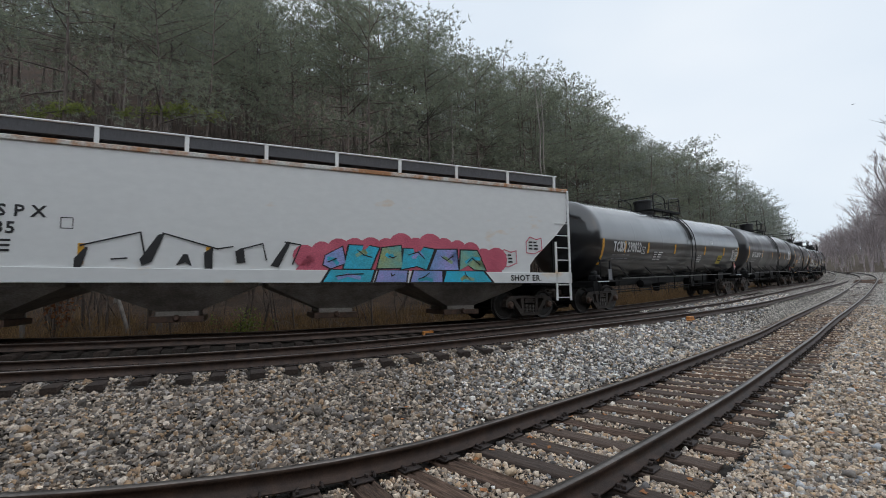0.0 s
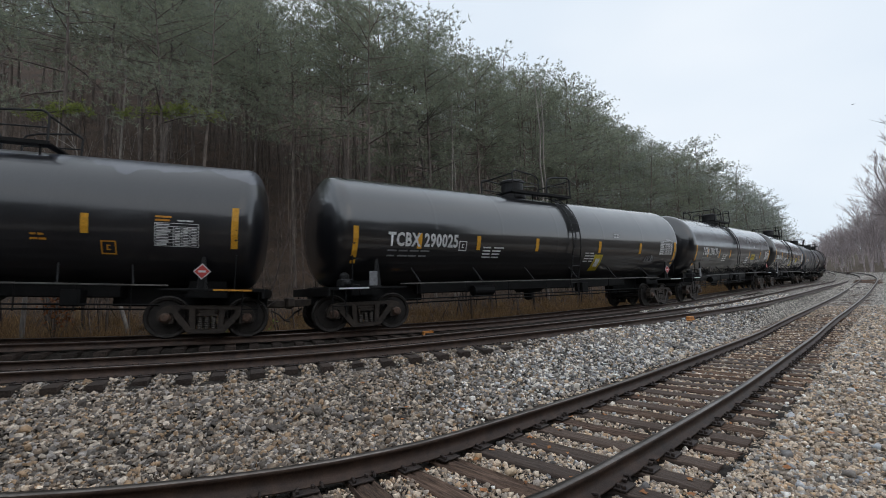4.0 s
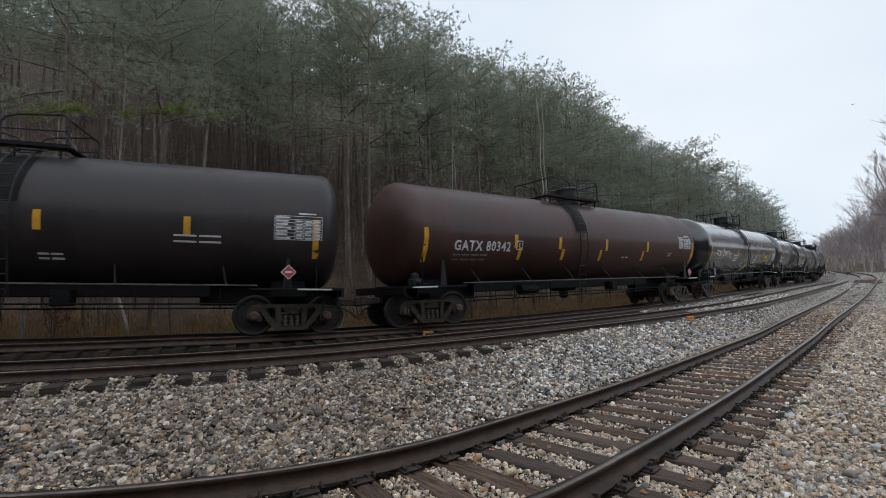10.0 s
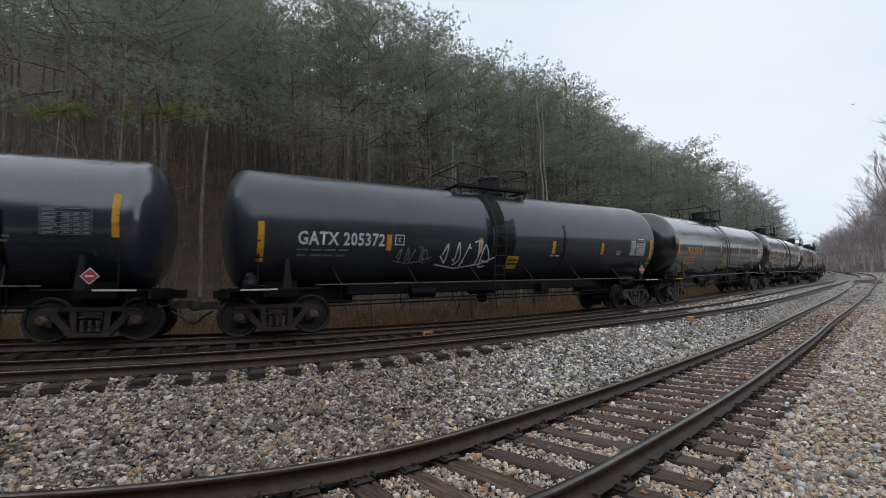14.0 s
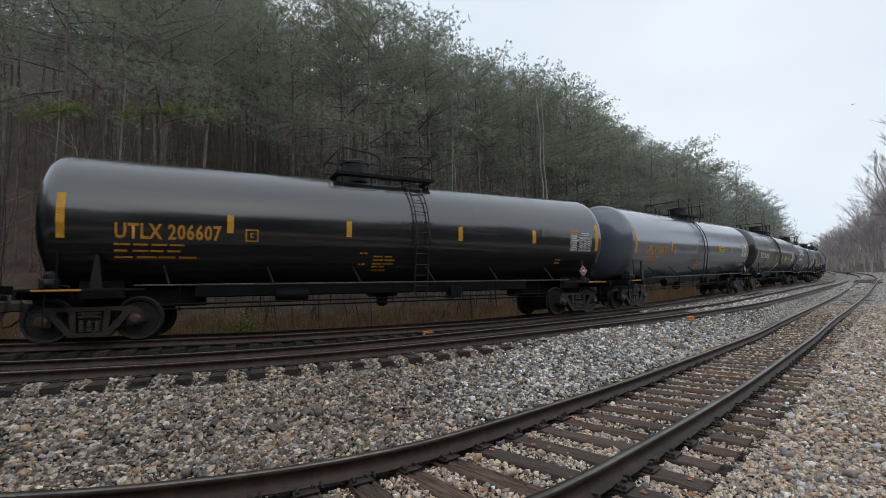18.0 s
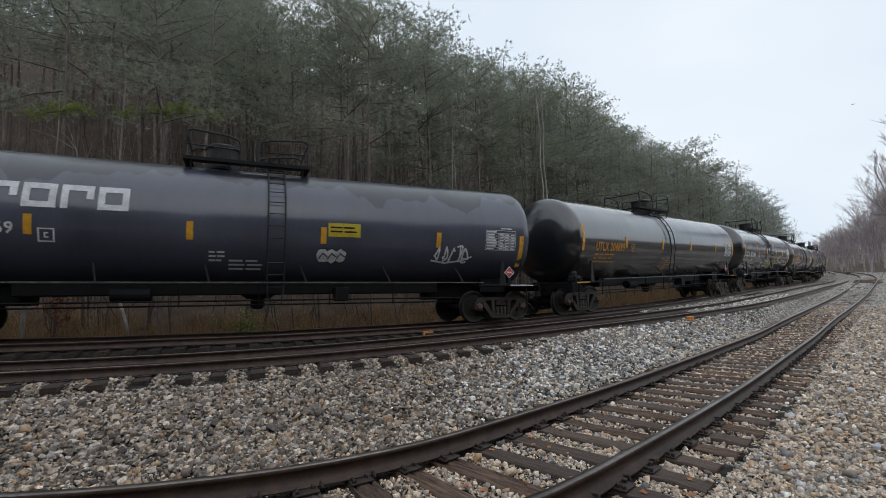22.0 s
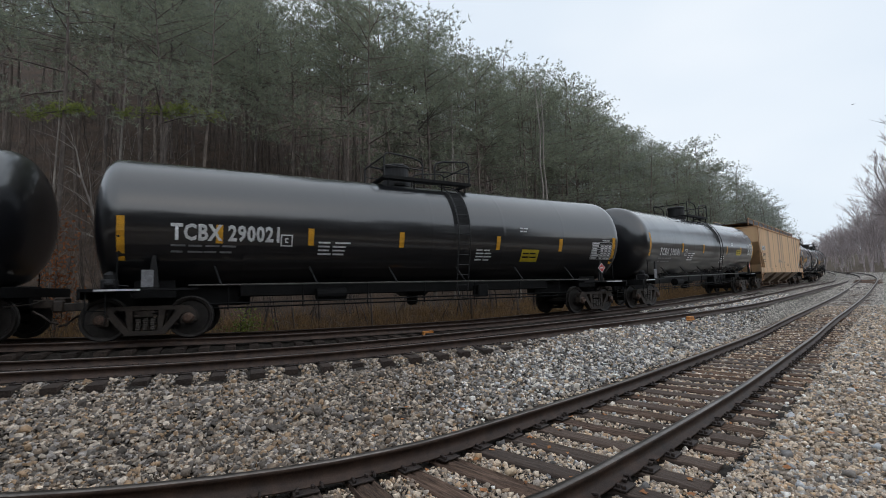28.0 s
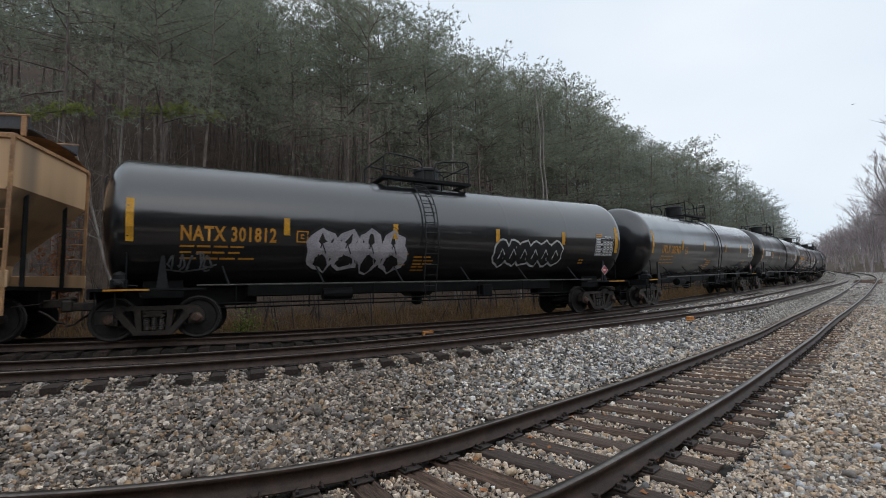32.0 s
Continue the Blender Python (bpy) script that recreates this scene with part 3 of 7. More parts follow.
def diamond(parent, x, z, size, flat, name="placard"):
    p = None
    for s, m, pr in ((size, M_WHITE, 0.0), (size * 0.86, M_RED, 0.004), (size * 0.42, M_WHITE, 0.008)):
        bm = bmesh.new()
        if s == size * 0.42:
            rect(bm, -s, s, -s * 0.3, s * 0.3)
        else:
            bm.faces.new([bm.verts.new(q) for q in ((0, -s, 0), (s, 0, 0), (0, s, 0), (-s, 0, 0))])
        q = on_tank(bm, x, z, m, p or parent, name if p is None else "placard_face", "white and red diamond hazard placard" if p is None else "", pr, flat)
        p = p or q


def ladder_mesh(width):
    """Ladder bent over the tank's shoulder, from the side sill to the platform."""
    bm = bmesh.new()
    pts = [(side_y(1.75) - 0.24, 0.95), (side_y(2.1) - 0.13, 1.6), (-TANK_R - 0.11, 2.5), (-TANK_R - 0.10, 2.9)]
    for a in (0.15, 0.3, 0.45, 0.62, 0.8, 0.98, 1.15, 1.3):
        pts.append((-(TANK_R + 0.10) * math.cos(a) - 0.0, TANK_Z + (TANK_R + 0.10) * math.sin(a)))
    for sx in (-1, 1):
        tube(bm, [(sx * width / 2, y, z) for y, z in pts], 0.022, 5)
    L = [0.0]
    for (a, b), (c, d) in zip(pts, pts[1:]):
        L.append(L[-1] + math.hypot(c - a, d - b))
    for k in range(13):
        u = (k + 0.6) / 13 * L[-1]
        y, z = (float(np.interp(u, L, [p[i] for p in pts])) for i in (0, 1))
        tube(bm, [(-width / 2, y, z), (width / 2, y, z)], 0.014, 5)
    return mesh_of("ladder", bm, M_ARM)


PLAT = 1.6          # half the length of the top platform


def platform_mesh(flip):
    """Walkway boards round the valve housing, on short legs."""
    bm = bmesh.new()
    z = TANK_Z + TANK_R
    for sy in (-1, 1):
        y = sy * 0.58
        box(bm, -PLAT, PLAT, min(y, y + sy * 0.30), max(y, y + sy * 0.30), z + 0.04, z + 0.075)
        box(bm, -PLAT, PLAT, y + sy * 0.30 - 0.015, y + sy * 0.30 + 0.015, z + 0.03, z + 0.12)
        for x in (-1.4, -0.5, 0.5, 1.4):
            tube(bm, [(x, y + sy * 0.26, z + 0.04), (x, y + sy * 0.22, z - 0.28)], 0.024, 5)
    for sx in (-1, 1):
        box(bm, sx * (PLAT - 0.1) - 0.1, sx * (PLAT - 0.1) + 0.1, -0.88, 0.88, z + 0.045, z + 0.08)
    return mesh_of("platform", bm, M_BLACK)


def guard_mesh():
    """Bent pipe rails at one end of the platform: a tall hoop on each side that falls off inwards, and a pipe across."""
    bm = bmesh.new()
    z = TANK_Z + TANK_R + 0.06
    for sy in (-1, 1):
        y = sy * 0.87
        tube(bm, [(PLAT - 0.06, y, z), (PLAT - 0.06, y, z + 0.66), (PLAT - 0.12, y, z + 0.74), (PLAT - 0.22, y, z + 0.78), (0.55, y, z + 0.70), (0.30, y, z + 0.62), (0.22, y, z + 0.50), (0.22, y, z)], 0.028, 6)
        tube(bm, [(PLAT - 0.06, y, z + 0.38), (0.22, y, z + 0.34)], 0.020, 5)
    tube(bm, [(PLAT - 0.06, -0.87, z + 0.66), (PLAT - 0.06, 0.87, z + 0.66)], 0.024, 5)
    return mesh_of("guard_rail", bm, M_ARM)


def pad_mesh():
    """Dark non-slip patch under the ladder on the tank's shoulder."""
    bm = bmesh.new()
    n = 8
    for k in range(n):
        a, b = 0.12 + 0.9 * k / n, 0.12 + 0.9 * (k + 1) / n
        r = TANK_R + 0.006
        bm.faces.new([bm.verts.new(p) for p in ((-0.3, -r * math.cos(a), TANK_Z + r * math.sin(a)), (0.3, -r * math.cos(a), TANK_Z + r * math.sin(a)), (0.3, -r * math.cos(b), TANK_Z + r * math.sin(b)), (-0.3, -r * math.cos(b), TANK_Z + r * math.sin(b)))])
    return mesh_of("ladder_pad", bm, M_BLACK)


def housing_mesh():
    bm = bmesh.new()
    z = TANK_Z + TANK_R - 0.05
    revolve(bm, [(z, 0.50), (z + 0.16, 0.50), (z + 0.17, 0.42), (z + 0.60, 0.42), (z + 0.61, 0.46), (z + 0.68, 0.46), (z + 0.73, 0.38), (z + 0.74, 0.05)], "z", 24)
    return mesh_of("valve_housing", bm, M_ARM)


def stub_mesh():
    """Stub sill under one tank end, from the truck centre at x = 0 towards the coupler at +x."""
    bm = bmesh.new()
    box(bm, -2.2, 1.38, -0.22, 0.22, 0.74, 1.24, 0.02)
    return mesh_of("stub_sill", bm, M_BLACK)


def cradle_mesh():
    bm = bmesh.new()
    prism(bm, [(-0.45, 0.98), (0.45, 0.98), (0.40, 1.62), (-0.40, 1.62)], -0.75, 0.75)
    bmesh.ops.recalc_face_normals(bm, faces=bm.faces)
    return mesh_of("tank_cradle", bm, M_BLACK)


def arm_mesh():
    bm = bmesh.new()
    prism(bm, [(-0.12, 1.18), (0.12, 1.18), (0.035, 1.95), (-0.035, 1.95)], -0.03, 0.03)
    bmesh.ops.recalc_face_normals(bm, faces=bm.faces)
    return mesh_of("cradle_arm", bm, M_ARM)


def deck_mesh():
    """End deck: side boards and end sill in one frame."""
    bm = bmesh.new()
    box(bm, -0.9, 1.34, -1.5, -1.18, 1.14, 1.20, 0.008)
    box(bm, -0.9, 1.34, 1.18, 1.5, 1.14, 1.20, 0.008)
    box(bm, 0.86, 1.38, -1.5, 1.5, 1.145, 1.205)
    box(bm, 1.33, 1.39, -1.5, 1.5, 0.98, 1.20, 0.008)
    return mesh_of("end_deck", bm, M_BLACK)


def bar_mesh(L):
    bm = bmesh.new()
    box(bm, -L / 2 + 2.7, L / 2 - 2.7, -0.03, 0.03, 1.235, 1.275, 0.008)
    return mesh_of("side_bar", bm, M_BAR)


def strut_mesh():
    bm = bmesh.new()
    tube(bm, [(0, -1.50, 1.25), (-0.14, side_y(1.72) - 0.0, 1.72)], 0.024, 5)
    return mesh_of("bar_strut", bm, M_ARM)


# added black box that stands in for the tank's lower belly
def belly_box_mesh(L):
    bm = bmesh.new()
    box(bm, -L / 2 + 3.9, L / 2 - 3.9, -0.6, 0.6, 0.95, 1.32, 0.03)
    return mesh_of("centre_sill", bm, M_BLACK)


def rod_mesh(L):
    bm = bmesh.new()
    tube(bm, [(-L / 2 + 3.0, 0, 0), (L / 2 - 3.0, 0, 0)], 0.022, 5)
    return mesh_of("brake_rod", bm, M_BLACK)


def hanger_mesh():
    bm = bmesh.new()
    tube(bm, [(0, -0.9, 0.64), (0, -0.9, 0.82), (0, -0.95, 1.32)], 0.018, 5)
    return mesh_of("rod_hanger", bm, M_BLACK)


def outlet_mesh():
    bm = bmesh.new()
    revolve(bm, [(0.55, 0.1), (0.6, 0.17), (0.95, 0.2), (1.1, 0.34), (1.35, 0.5)], "z", 14)
    return mesh_of("outlet_valve", bm, M_BLACK)


def skid_mesh():
    bm = bmesh.new()
    prism(bm, [(-0.85, 1.25), (0.85, 1.25), (0.3, 0.84), (-0.3, 0.84)], -0.34, 0.34)
    bmesh.ops.recalc_face_normals(bm, faces=bm.faces)
    return mesh_of("outlet_skid", bm, M_BLACK)


def reservoir_mesh():
    bm = bmesh.new()
    revolve(bm, [(-0.45, 0.05), (-0.42, 0.17), (0.42, 0.17), (0.45, 0.05)], "x", 14)
    return mesh_of("air_reservoir", bm, M_BLACK)


def valve_mesh():
    bm = bmesh.new()
    box(bm, -0.2, 0.2, -0.2, 0.2, -0.2, 0.2, 0.03)
    return mesh_of("brake_valve", bm, M_BLACK)


def step_mesh():
    bm = bmesh.new()
    tube(bm, [(-0.2, 0, 1.22), (-0.16, -0.02, 0.78), (0.16, -0.02, 0.72), (0.2, 0, 1.22)], 0.02, 5)
    return mesh_of("ladder_step", bm, M_ARM)


def grab_mesh():
    """Grab iron bent round one corner of an end (towards +x), on the -y side."""
    bm = bmesh.new()
    tube(bm, [(-0.55, -1.42, 1.07), (-0.55, -1.42, 2.0), (-0.45, -1.3, 2.1), (-0.45, -0.2, 2.12)], 0.018, 5)
    return mesh_of("grab_iron", bm, M_BLACK)


def end_step_mesh():
    """Hanging step of two rungs under the end deck."""
    bm = bmesh.new()
    tube(bm, [(0.0, 0, 1.15), (0.0, 0, 0.42), (-0.36, 0, 0.42), (-0.36, 0, 1.15)], 0.015, 5)
    tube(bm, [(0.0, 0, 0.72), (-0.36, 0, 0.72)], 0.014, 5)
    return mesh_of("end_step", bm, M_BLACK)


def gear_mesh():
    """Brake valve with its round cap and a pale plate, on the leading deck."""
    bm = bmesh.new()
    box(bm, -0.16, 0.16, -1.40, -1.05, 1.20, 1.42, 0.03)
    revolve(bm, [(1.42, 0.13), (1.52, 0.13), (1.58, 0.08), (1.60, 0.02)], "z", 12, (0, -1.22, 0))
    revolve(bm, [(-1.48, 0.03), (-1.42, 0.10), (-1.36, 0.10)], "y", 10, (0, 0, 1.31))
    tube(bm, [(0.16, -1.3, 1.28), (0.34, -1.36, 1.26), (0.42, -1.3, 1.0)], 0.022, 5)
    return mesh_of("brake_gear", bm, M_ARM)


def plate2_mesh():
    bm = bmesh.new()
    box(bm, -0.12, 0.12, -1.50, -1.47, 1.22, 1.62, 0.008)
    return mesh_of("pale_plate", bm, M_GREYPAINT)


def uncoupling_mesh():
    bm = bmesh.new()
    tube(bm, [(-0.1, -1.4, 0.86), (0.02, -1.0, 0.8), (0.02, -0.3, 0.86)], 0.014, 5)
    return mesh_of("uncoupling_lever", bm, M_BLACK)


def tank_car(L, spec, tank_material):
    """A tank car with its parts; its base is on the rail heads, x runs along the train."""
    root = tagged(new("tank_car"), spec["label"], "tank car", "cars of the train")
    half = L / 2 - 1.26
    part("tank", cached(("tank", round(L, 1), tank_material.name), lambda: tank_mesh(half, TANK_R, tank_material)), None, root)
    for sx in (-1, 1):
        end = pose(sx * (L / 2 - 2.0), 0, 0, 0, 0, 0 if sx > 0 else 180)
        for n, mk in (("stub_sill", stub_mesh), ("tank_cradle", cradle_mesh), ("end_deck", deck_mesh)):
            part(n, cached(n, mk), None, root, at=end)
        part("cradle_arm", cached("cradle_arm", arm_mesh), None, root, at=pose(sx * (L / 2 - 2.0), -1.45, 0))
        part("side_bar", cached(("bar", round(L, 1)), lambda: bar_mesh(L)), None, root, at=pose(0, sx * 1.5, 0))
        for k in range(6):
            part("bar_strut", cached("bar_strut", strut_mesh), None, root, at=pose(-L / 2 + 3.4 + (L - 6.8) * k / 5, 0, 0, 0, 0, 0 if sx < 0 else 180))
    for y, z in ((-0.9, 0.80), (-0.55, 0.68)):
        part("brake_rod", cached(("rod", round(L, 1)), lambda: rod_mesh(L)), None, root, at=pose(0, y, z))
    for k in range(7):
        part("rod_hanger", cached("rod_hanger", hanger_mesh), None, root, at=pose(-L / 2 + 3.6 + (L - 7.2) * k / 6, 0, 0))
    part("centre_sill", cached(("sill", round(L, 1)), lambda: belly_box_mesh(L)), None, root)
    part("outlet_valve", cached("outlet", outlet_mesh), None, root)
    part("outlet_skid", cached("skid", skid_mesh), None, root)
    part("air_reservoir", cached("reservoir", reservoir_mesh), None, root, at=pose(-2.9, -0.75, 0.98))
    part("brake_valve", cached("valve", valve_mesh), None, root, at=pose(2.2, -0.75, 0.95))
    part("ladder_step", cached("step", step_mesh), None, root, at=pose(spec.get("ladder", 0.8), -1.5, 0))
    lx = spec.get("ladder", 0.8)
    part("ladder", cached("ladder", lambda: ladder_mesh(0.42)), None, root, at=pose(lx, 0, 0))
    px = spec.get("top", 0.1)
    plat = part("platform", cached("platform", lambda: platform_mesh(1)), None, root, at=pose(px, 0, 0))
    part("guard_rail", cached("guard", guard_mesh), None, plat)
    part("guard_rail", cached("guard", guard_mesh), None, plat, at=pose(0, 0, 0, 0, 0, 180))
    if spec.get("pad"):
        part("ladder_pad", cached("pad", pad_mesh), None, root, at=pose(lx, 0, 0))
    if spec.get("dome", 0) is not None:
        part("valve_housing", cached("housing", housing_mesh), None, root, at=pose(spec.get("dome", -0.6), 0, 0))
    for sx in (-1, 1):
        truck(root, sx * (L / 2 - 2.0), spec.get("caps", M_CAP))
        part("coupler", cached("coupler", coupler_mesh), None, root, at=pose(sx * (L / 2 - 0.05), 0, 0, 0, 0, 0 if sx > 0 else 180))
        end = pose(sx * (L / 2 - 0.75), 0, 0, 0, 0, 0 if sx > 0 else 180)
        part("grab_iron", cached("grab", grab_mesh), None, root, at=end)
        part("grab_iron", cached("grab", grab_mesh), None, root, at=end @ Matrix.Diagonal((1, -1, 1, 1)))
        for sy in (-1, 1):
            part("end_step", cached("end_step", end_step_mesh), None, root, at=end @ pose(0, sy * 1.42, 0))
        part("uncoupling_lever", cached("lever", uncoupling_mesh), None, root, at=end)
    part("brake_gear", cached("gear", gear_mesh), None, root, at=pose(-half - 0.1, 0, 0))
    if spec.get("bold"):
        part("pale_plate", cached("plate2", plate2_mesh), None, root, at=pose(-half + 0.62, 0, 0))
    # reflective stripes
    x0 = -half - 0.05
    sz = spec.get("sz", 2.6)

    def stripe(x, z, h):
        decal(root, x - 0.075, z - h / 2, 0.15, h, M_YELLOW, "reflective_stripe", n=3)
    for sx in (-1, 1):
        stripe(sx * (half - 0.09), spec.get("ez", 2.42), 0.98)
    for x in spec.get("stripes", ()):
        stripe(x, sz, 0.44)
    for x in spec.get("low_stripes", ()):
        stripe(x, sz - 0.4, 0.40)
    tm, ink = spec["ink"], spec["ink"]
    if spec.get("mark"):
        bm = text_mesh(None, spec["mark"], 0.44, tm, spec.get("spread", 1.1), 0.034 if spec.get("bold") else 0.026)
        wide, tall = max(v.co.x for v in bm.verts), max(v.co.y for v in bm.verts)
        for v in bm.verts:
            v.co.x *= spec.get("mark_w", 2.4) / wide
            v.co.y *= spec.get("mark_h", 0.34) / tall
        on_tank(bm, spec.get("mark_x", -7.3), spec.get("mark_z", 2.40), tm, root, "car_mark", "painted reporting mark and number")
    else:
        bars(root, x0 + 1.0, 2.42, 2.4, 1, tm, "car_mark", h=0.3, words=2)
    bars(root, spec.get("mark_x", -7.3), spec.get("mark_z", 2.40) - 0.16, 1.7, spec.get("rows", 2), M_GREYPAINT if tm is M_WHITE else tm, "load_data", pitch=0.14, h=0.045, seed=3, words=4)
    # boxed clearance mark
    sq = spec.get("box_x", -4.94)
    bm = bmesh.new()
    for a, b, c, d in ((0, 0.3, 0, 0.03), (0, 0.3, 0.27, 0.3), (0, 0.03, 0.03, 0.27), (0.27, 0.3, 0.03, 0.27), (0.11, 0.19, 0.09, 0.12), (0.11, 0.14, 0.12, 0.18), (0.11, 0.19, 0.18, 0.21)):
        rect(bm, a, b, c, d)
    on_tank(bm, sq, spec.get("box_z", 2.30), tm, root, "clearance_mark")
    # stencilled table of data at the trailing end
    xe, pz, pw, ph = spec.get("panel", (6.6, 2.26, 1.02, 0.58))
    ink2 = M_WHITE if tm is not M_GREYPAINT else M_GREYPAINT
    data_table(root, xe, pz, pw, ph, ink2)
    bars(root, xe + pw * 0.5, pz + ph + 0.05, pw * 0.5, 1, ink2, "test_heading", pitch=0.08, h=0.035, seed=8, words=2)
    if tm is M_GOLD:
        bars(root, xe, pz + ph + 0.12, 0.42, 2, M_GOLD, "test_data", pitch=0.08, h=0.045, seed=8, words=1)
    for x, z, w, r in spec.get("prints", ()):
        bars(root, x, z, w, r, tm, "service_print", pitch=0.1, h=0.045, seed=int(abs(x) * 100), words=2)
    for x, z, w, h in spec.get("decals", ()):
        d = decal(root, x, z, w, h, M_LABEL, "yellow_decal", "yellow rectangular decal with small print", proud=0.008)
        if h > 0.5:
            decal(d, x + w * 0.25, z + h * 0.25, w * 0.5, h * 0.5, M_WHITE, "decal_panel", proud=0.012)
            continue
        bars(d, x + 0.06, z + h * 0.62, w * 0.85, 2, M_BLACK, "decal_print", pitch=h * 0.3, h=h * 0.12, seed=5, words=2)
    if spec.get("placard", True):
        bm = bmesh.new()
        cx, cz = spec.get("placard_x", 7.2), spec.get("placard_z", 1.6)
        if L < 16:
            cx = half - 0.75
        box(bm, cx - 0.06, cx + 0.06, -1.5, -1.47, 1.2, cz - 0.06, 0.008)
        part("placard_holder", bm, M_BLACK, root)
        diamond(root, cx, cz, 0.19, -1.51)
    # white or yellow edge on the end decks
    for sx in (-1, 1):
        e0, e1 = sorted((sx * (L / 2 - 0.9), sx * (L / 2 - 1.75)))
        bm = bmesh.new()
        box(bm, e0, e1, -1.51, -1.504, 1.15, 1.19)
        part("edge_stripe", bm, M_GOLD if tm is M_GOLD else M_WHITE, root)
    return root


def tank_paint(name, base, dark, rough, rough2, **k):
    return mat(name, base, dark, rough, rough2=rough2, scale=k.get("scale", 0.9), fine=k.get("fine", 30), bump=k.get("bump", 0.04), stretch=k.get("stretch", (1, 1, 0.35)), lo=k.get("lo", 0.35), hi=k.get("hi", 0.65), depth=0.006, spec=0.35, coat=k.get("coat", 1.0), grain=0.4, coat_rough=k.get("coat_rough", 0.11))


P_NEW = tank_paint("black_tank_paint", (0.010, 0.0102, 0.0125), (0.007, 0.0072, 0.009), 0.30, 0.40)
P_OLD = tank_paint("worn_black_tank_paint", (0.022, 0.022, 0.026), (0.010, 0.010, 0.012), 0.32, 0.5, lo=0.25, hi=0.75, coat=0.6)
P_GREY = tank_paint("dusty_grey_tank_paint", (0.032, 0.037, 0.049), (0.015, 0.017, 0.022), 0.32, 0.5, lo=0.3, hi=0.7, coat=0.5)
P_STREAK = tank_paint("streaked_grey_tank_paint", (0.026, 0.033, 0.050), (0.016, 0.021, 0.032), 0.24, 0.38, scale=0.8, lo=0.3, hi=0.6)
P_BLUE = tank_paint("faded_blue_grey_tank_paint", (0.105, 0.12, 0.152), (0.062, 0.071, 0.093), 0.3, 0.45, scale=0.7, lo=0.3, hi=0.6)
P_BROWN = tank_paint("brown_tank_paint", (0.066, 0.026, 0.020), (0.030, 0.014, 0.012), 0.45, 0.6, coat=0.12)
P_DUSK = tank_paint("dark_brownish_tank_paint", (0.034, 0.027, 0.028), (0.018, 0.0145, 0.0155), 0.45, 0.6, coat=0.10)


def runs(m, wet, front, spread):
    """Darker wet paint that has run down from the crown in lobes over the dusty shell."""
    nt = m.node_tree
    b = nt.nodes["Principled BSDF"]
    co = nt.nodes.new("ShaderNodeTexCoord")
    sep = nt.nodes.new("ShaderNodeSeparateXYZ")
    nt.links.new(co.outputs["Object"], sep.inputs[0])
    level = sep.outputs["Z"]
    for scale, squash, amount in ((0.55, 0.25, spread), (2.6, 0.12, 0.35 * spread)):
        mp = nt.nodes.new("ShaderNodeMapping")
        mp.inputs["Scale"].default_value = (1, 0.1, squash)
        nt.links.new(co.outputs["Object"], mp.inputs[0])
        n = nt.nodes.new("ShaderNodeTexNoise")
        n.inputs["Scale"].default_value, n.inputs["Detail"].default_value = scale, 1.0
        nt.links.new(mp.outputs[0], n.inputs["Vector"])
        ad = nt.nodes.new("ShaderNodeMath")
        ad.operation = "MULTIPLY_ADD"
        nt.links.new(n.outputs[0], ad.inputs[0])
        ad.inputs[1].default_value = 2 * amount
        nt.links.new(level, ad.inputs[2])
        level = ad.outputs[0]
    step = nt.nodes.new("ShaderNodeMapRange")
    step.interpolation_type = "SMOOTHSTEP"
    lo = front + 1.35 * spread
    step.inputs["From Min"].default_value, step.inputs["From Max"].default_value = lo - 0.02, lo + 0.06
    nt.links.new(level, step.inputs["Value"])
    mx = nt.nodes.new("ShaderNodeMixRGB")
    nt.links.new(step.outputs[0], mx.inputs[0])
    nt.links.new(b.inputs["Base Color"].links[0].from_socket, mx.inputs[1])
    mx.inputs[2].default_value = (*wet, 1)
    nt.links.new(mx.outputs[0], b.inputs["Base Color"])
    return m


P_RUN = runs(tank_paint("dusty_black_tank_paint", (0.066, 0.072, 0.104), (0.034, 0.037, 0.055), 0.4, 0.55, lo=0.25, hi=0.75, coat=0.6), (0.014, 0.0155, 0.022), 3.85, 0.85)
runs(P_BLUE, (0.058, 0.064, 0.080), 4.0, 0.6)
runs(P_OLD, (0.06, 0.063, 0.08), 4.15, 0.6)

BLACKCAR = "glossy black tank car with white lettering and yellow stripes"
GOLDCAR = "glossy black tank car with yellow lettering and stripes"
TWO = dict(ladder=-0.5, dome=0.55, top=0.0)      # ladder ahead of the valve housing
TC = dict(label=BLACKCAR, ink=M_WHITE, stripes=(-5.84, -3.65, -1.03, 2.42, 5.13), sz=2.48, ez=2.33, mark_x=-6.86, mark_z=2.33, mark_w=2.4, mark_h=0.38, box_x=-4.42, box_z=2.22, dome=-0.6, ladder=0.9, top=0.15,
          prints=((-3.45, 2.32, 0.95, 4), (1.6, 2.22, 0.7, 4), (3.3, 2.98, 0.35, 2)), decals=((3.5, 1.89, 0.78, 0.41),), pad=True, bold=True)
GX = dict(label="black tank car with white lettering and yellow stripes", ink=M_WHITE, stripes=(-4.38, -1.14, 2.13, 4.9), sz=2.5, ez=2.4, mark_x=-6.95, mark_z=2.31, mark_w=2.43, mark_h=0.34, box_x=-4.2, box_z=2.3,
          prints=((2.0, 2.1, 0.6, 1), (5.6, 2.3, 0.3, 2)), dome=-0.1, ladder=1.25, top=0.5, pad=True)
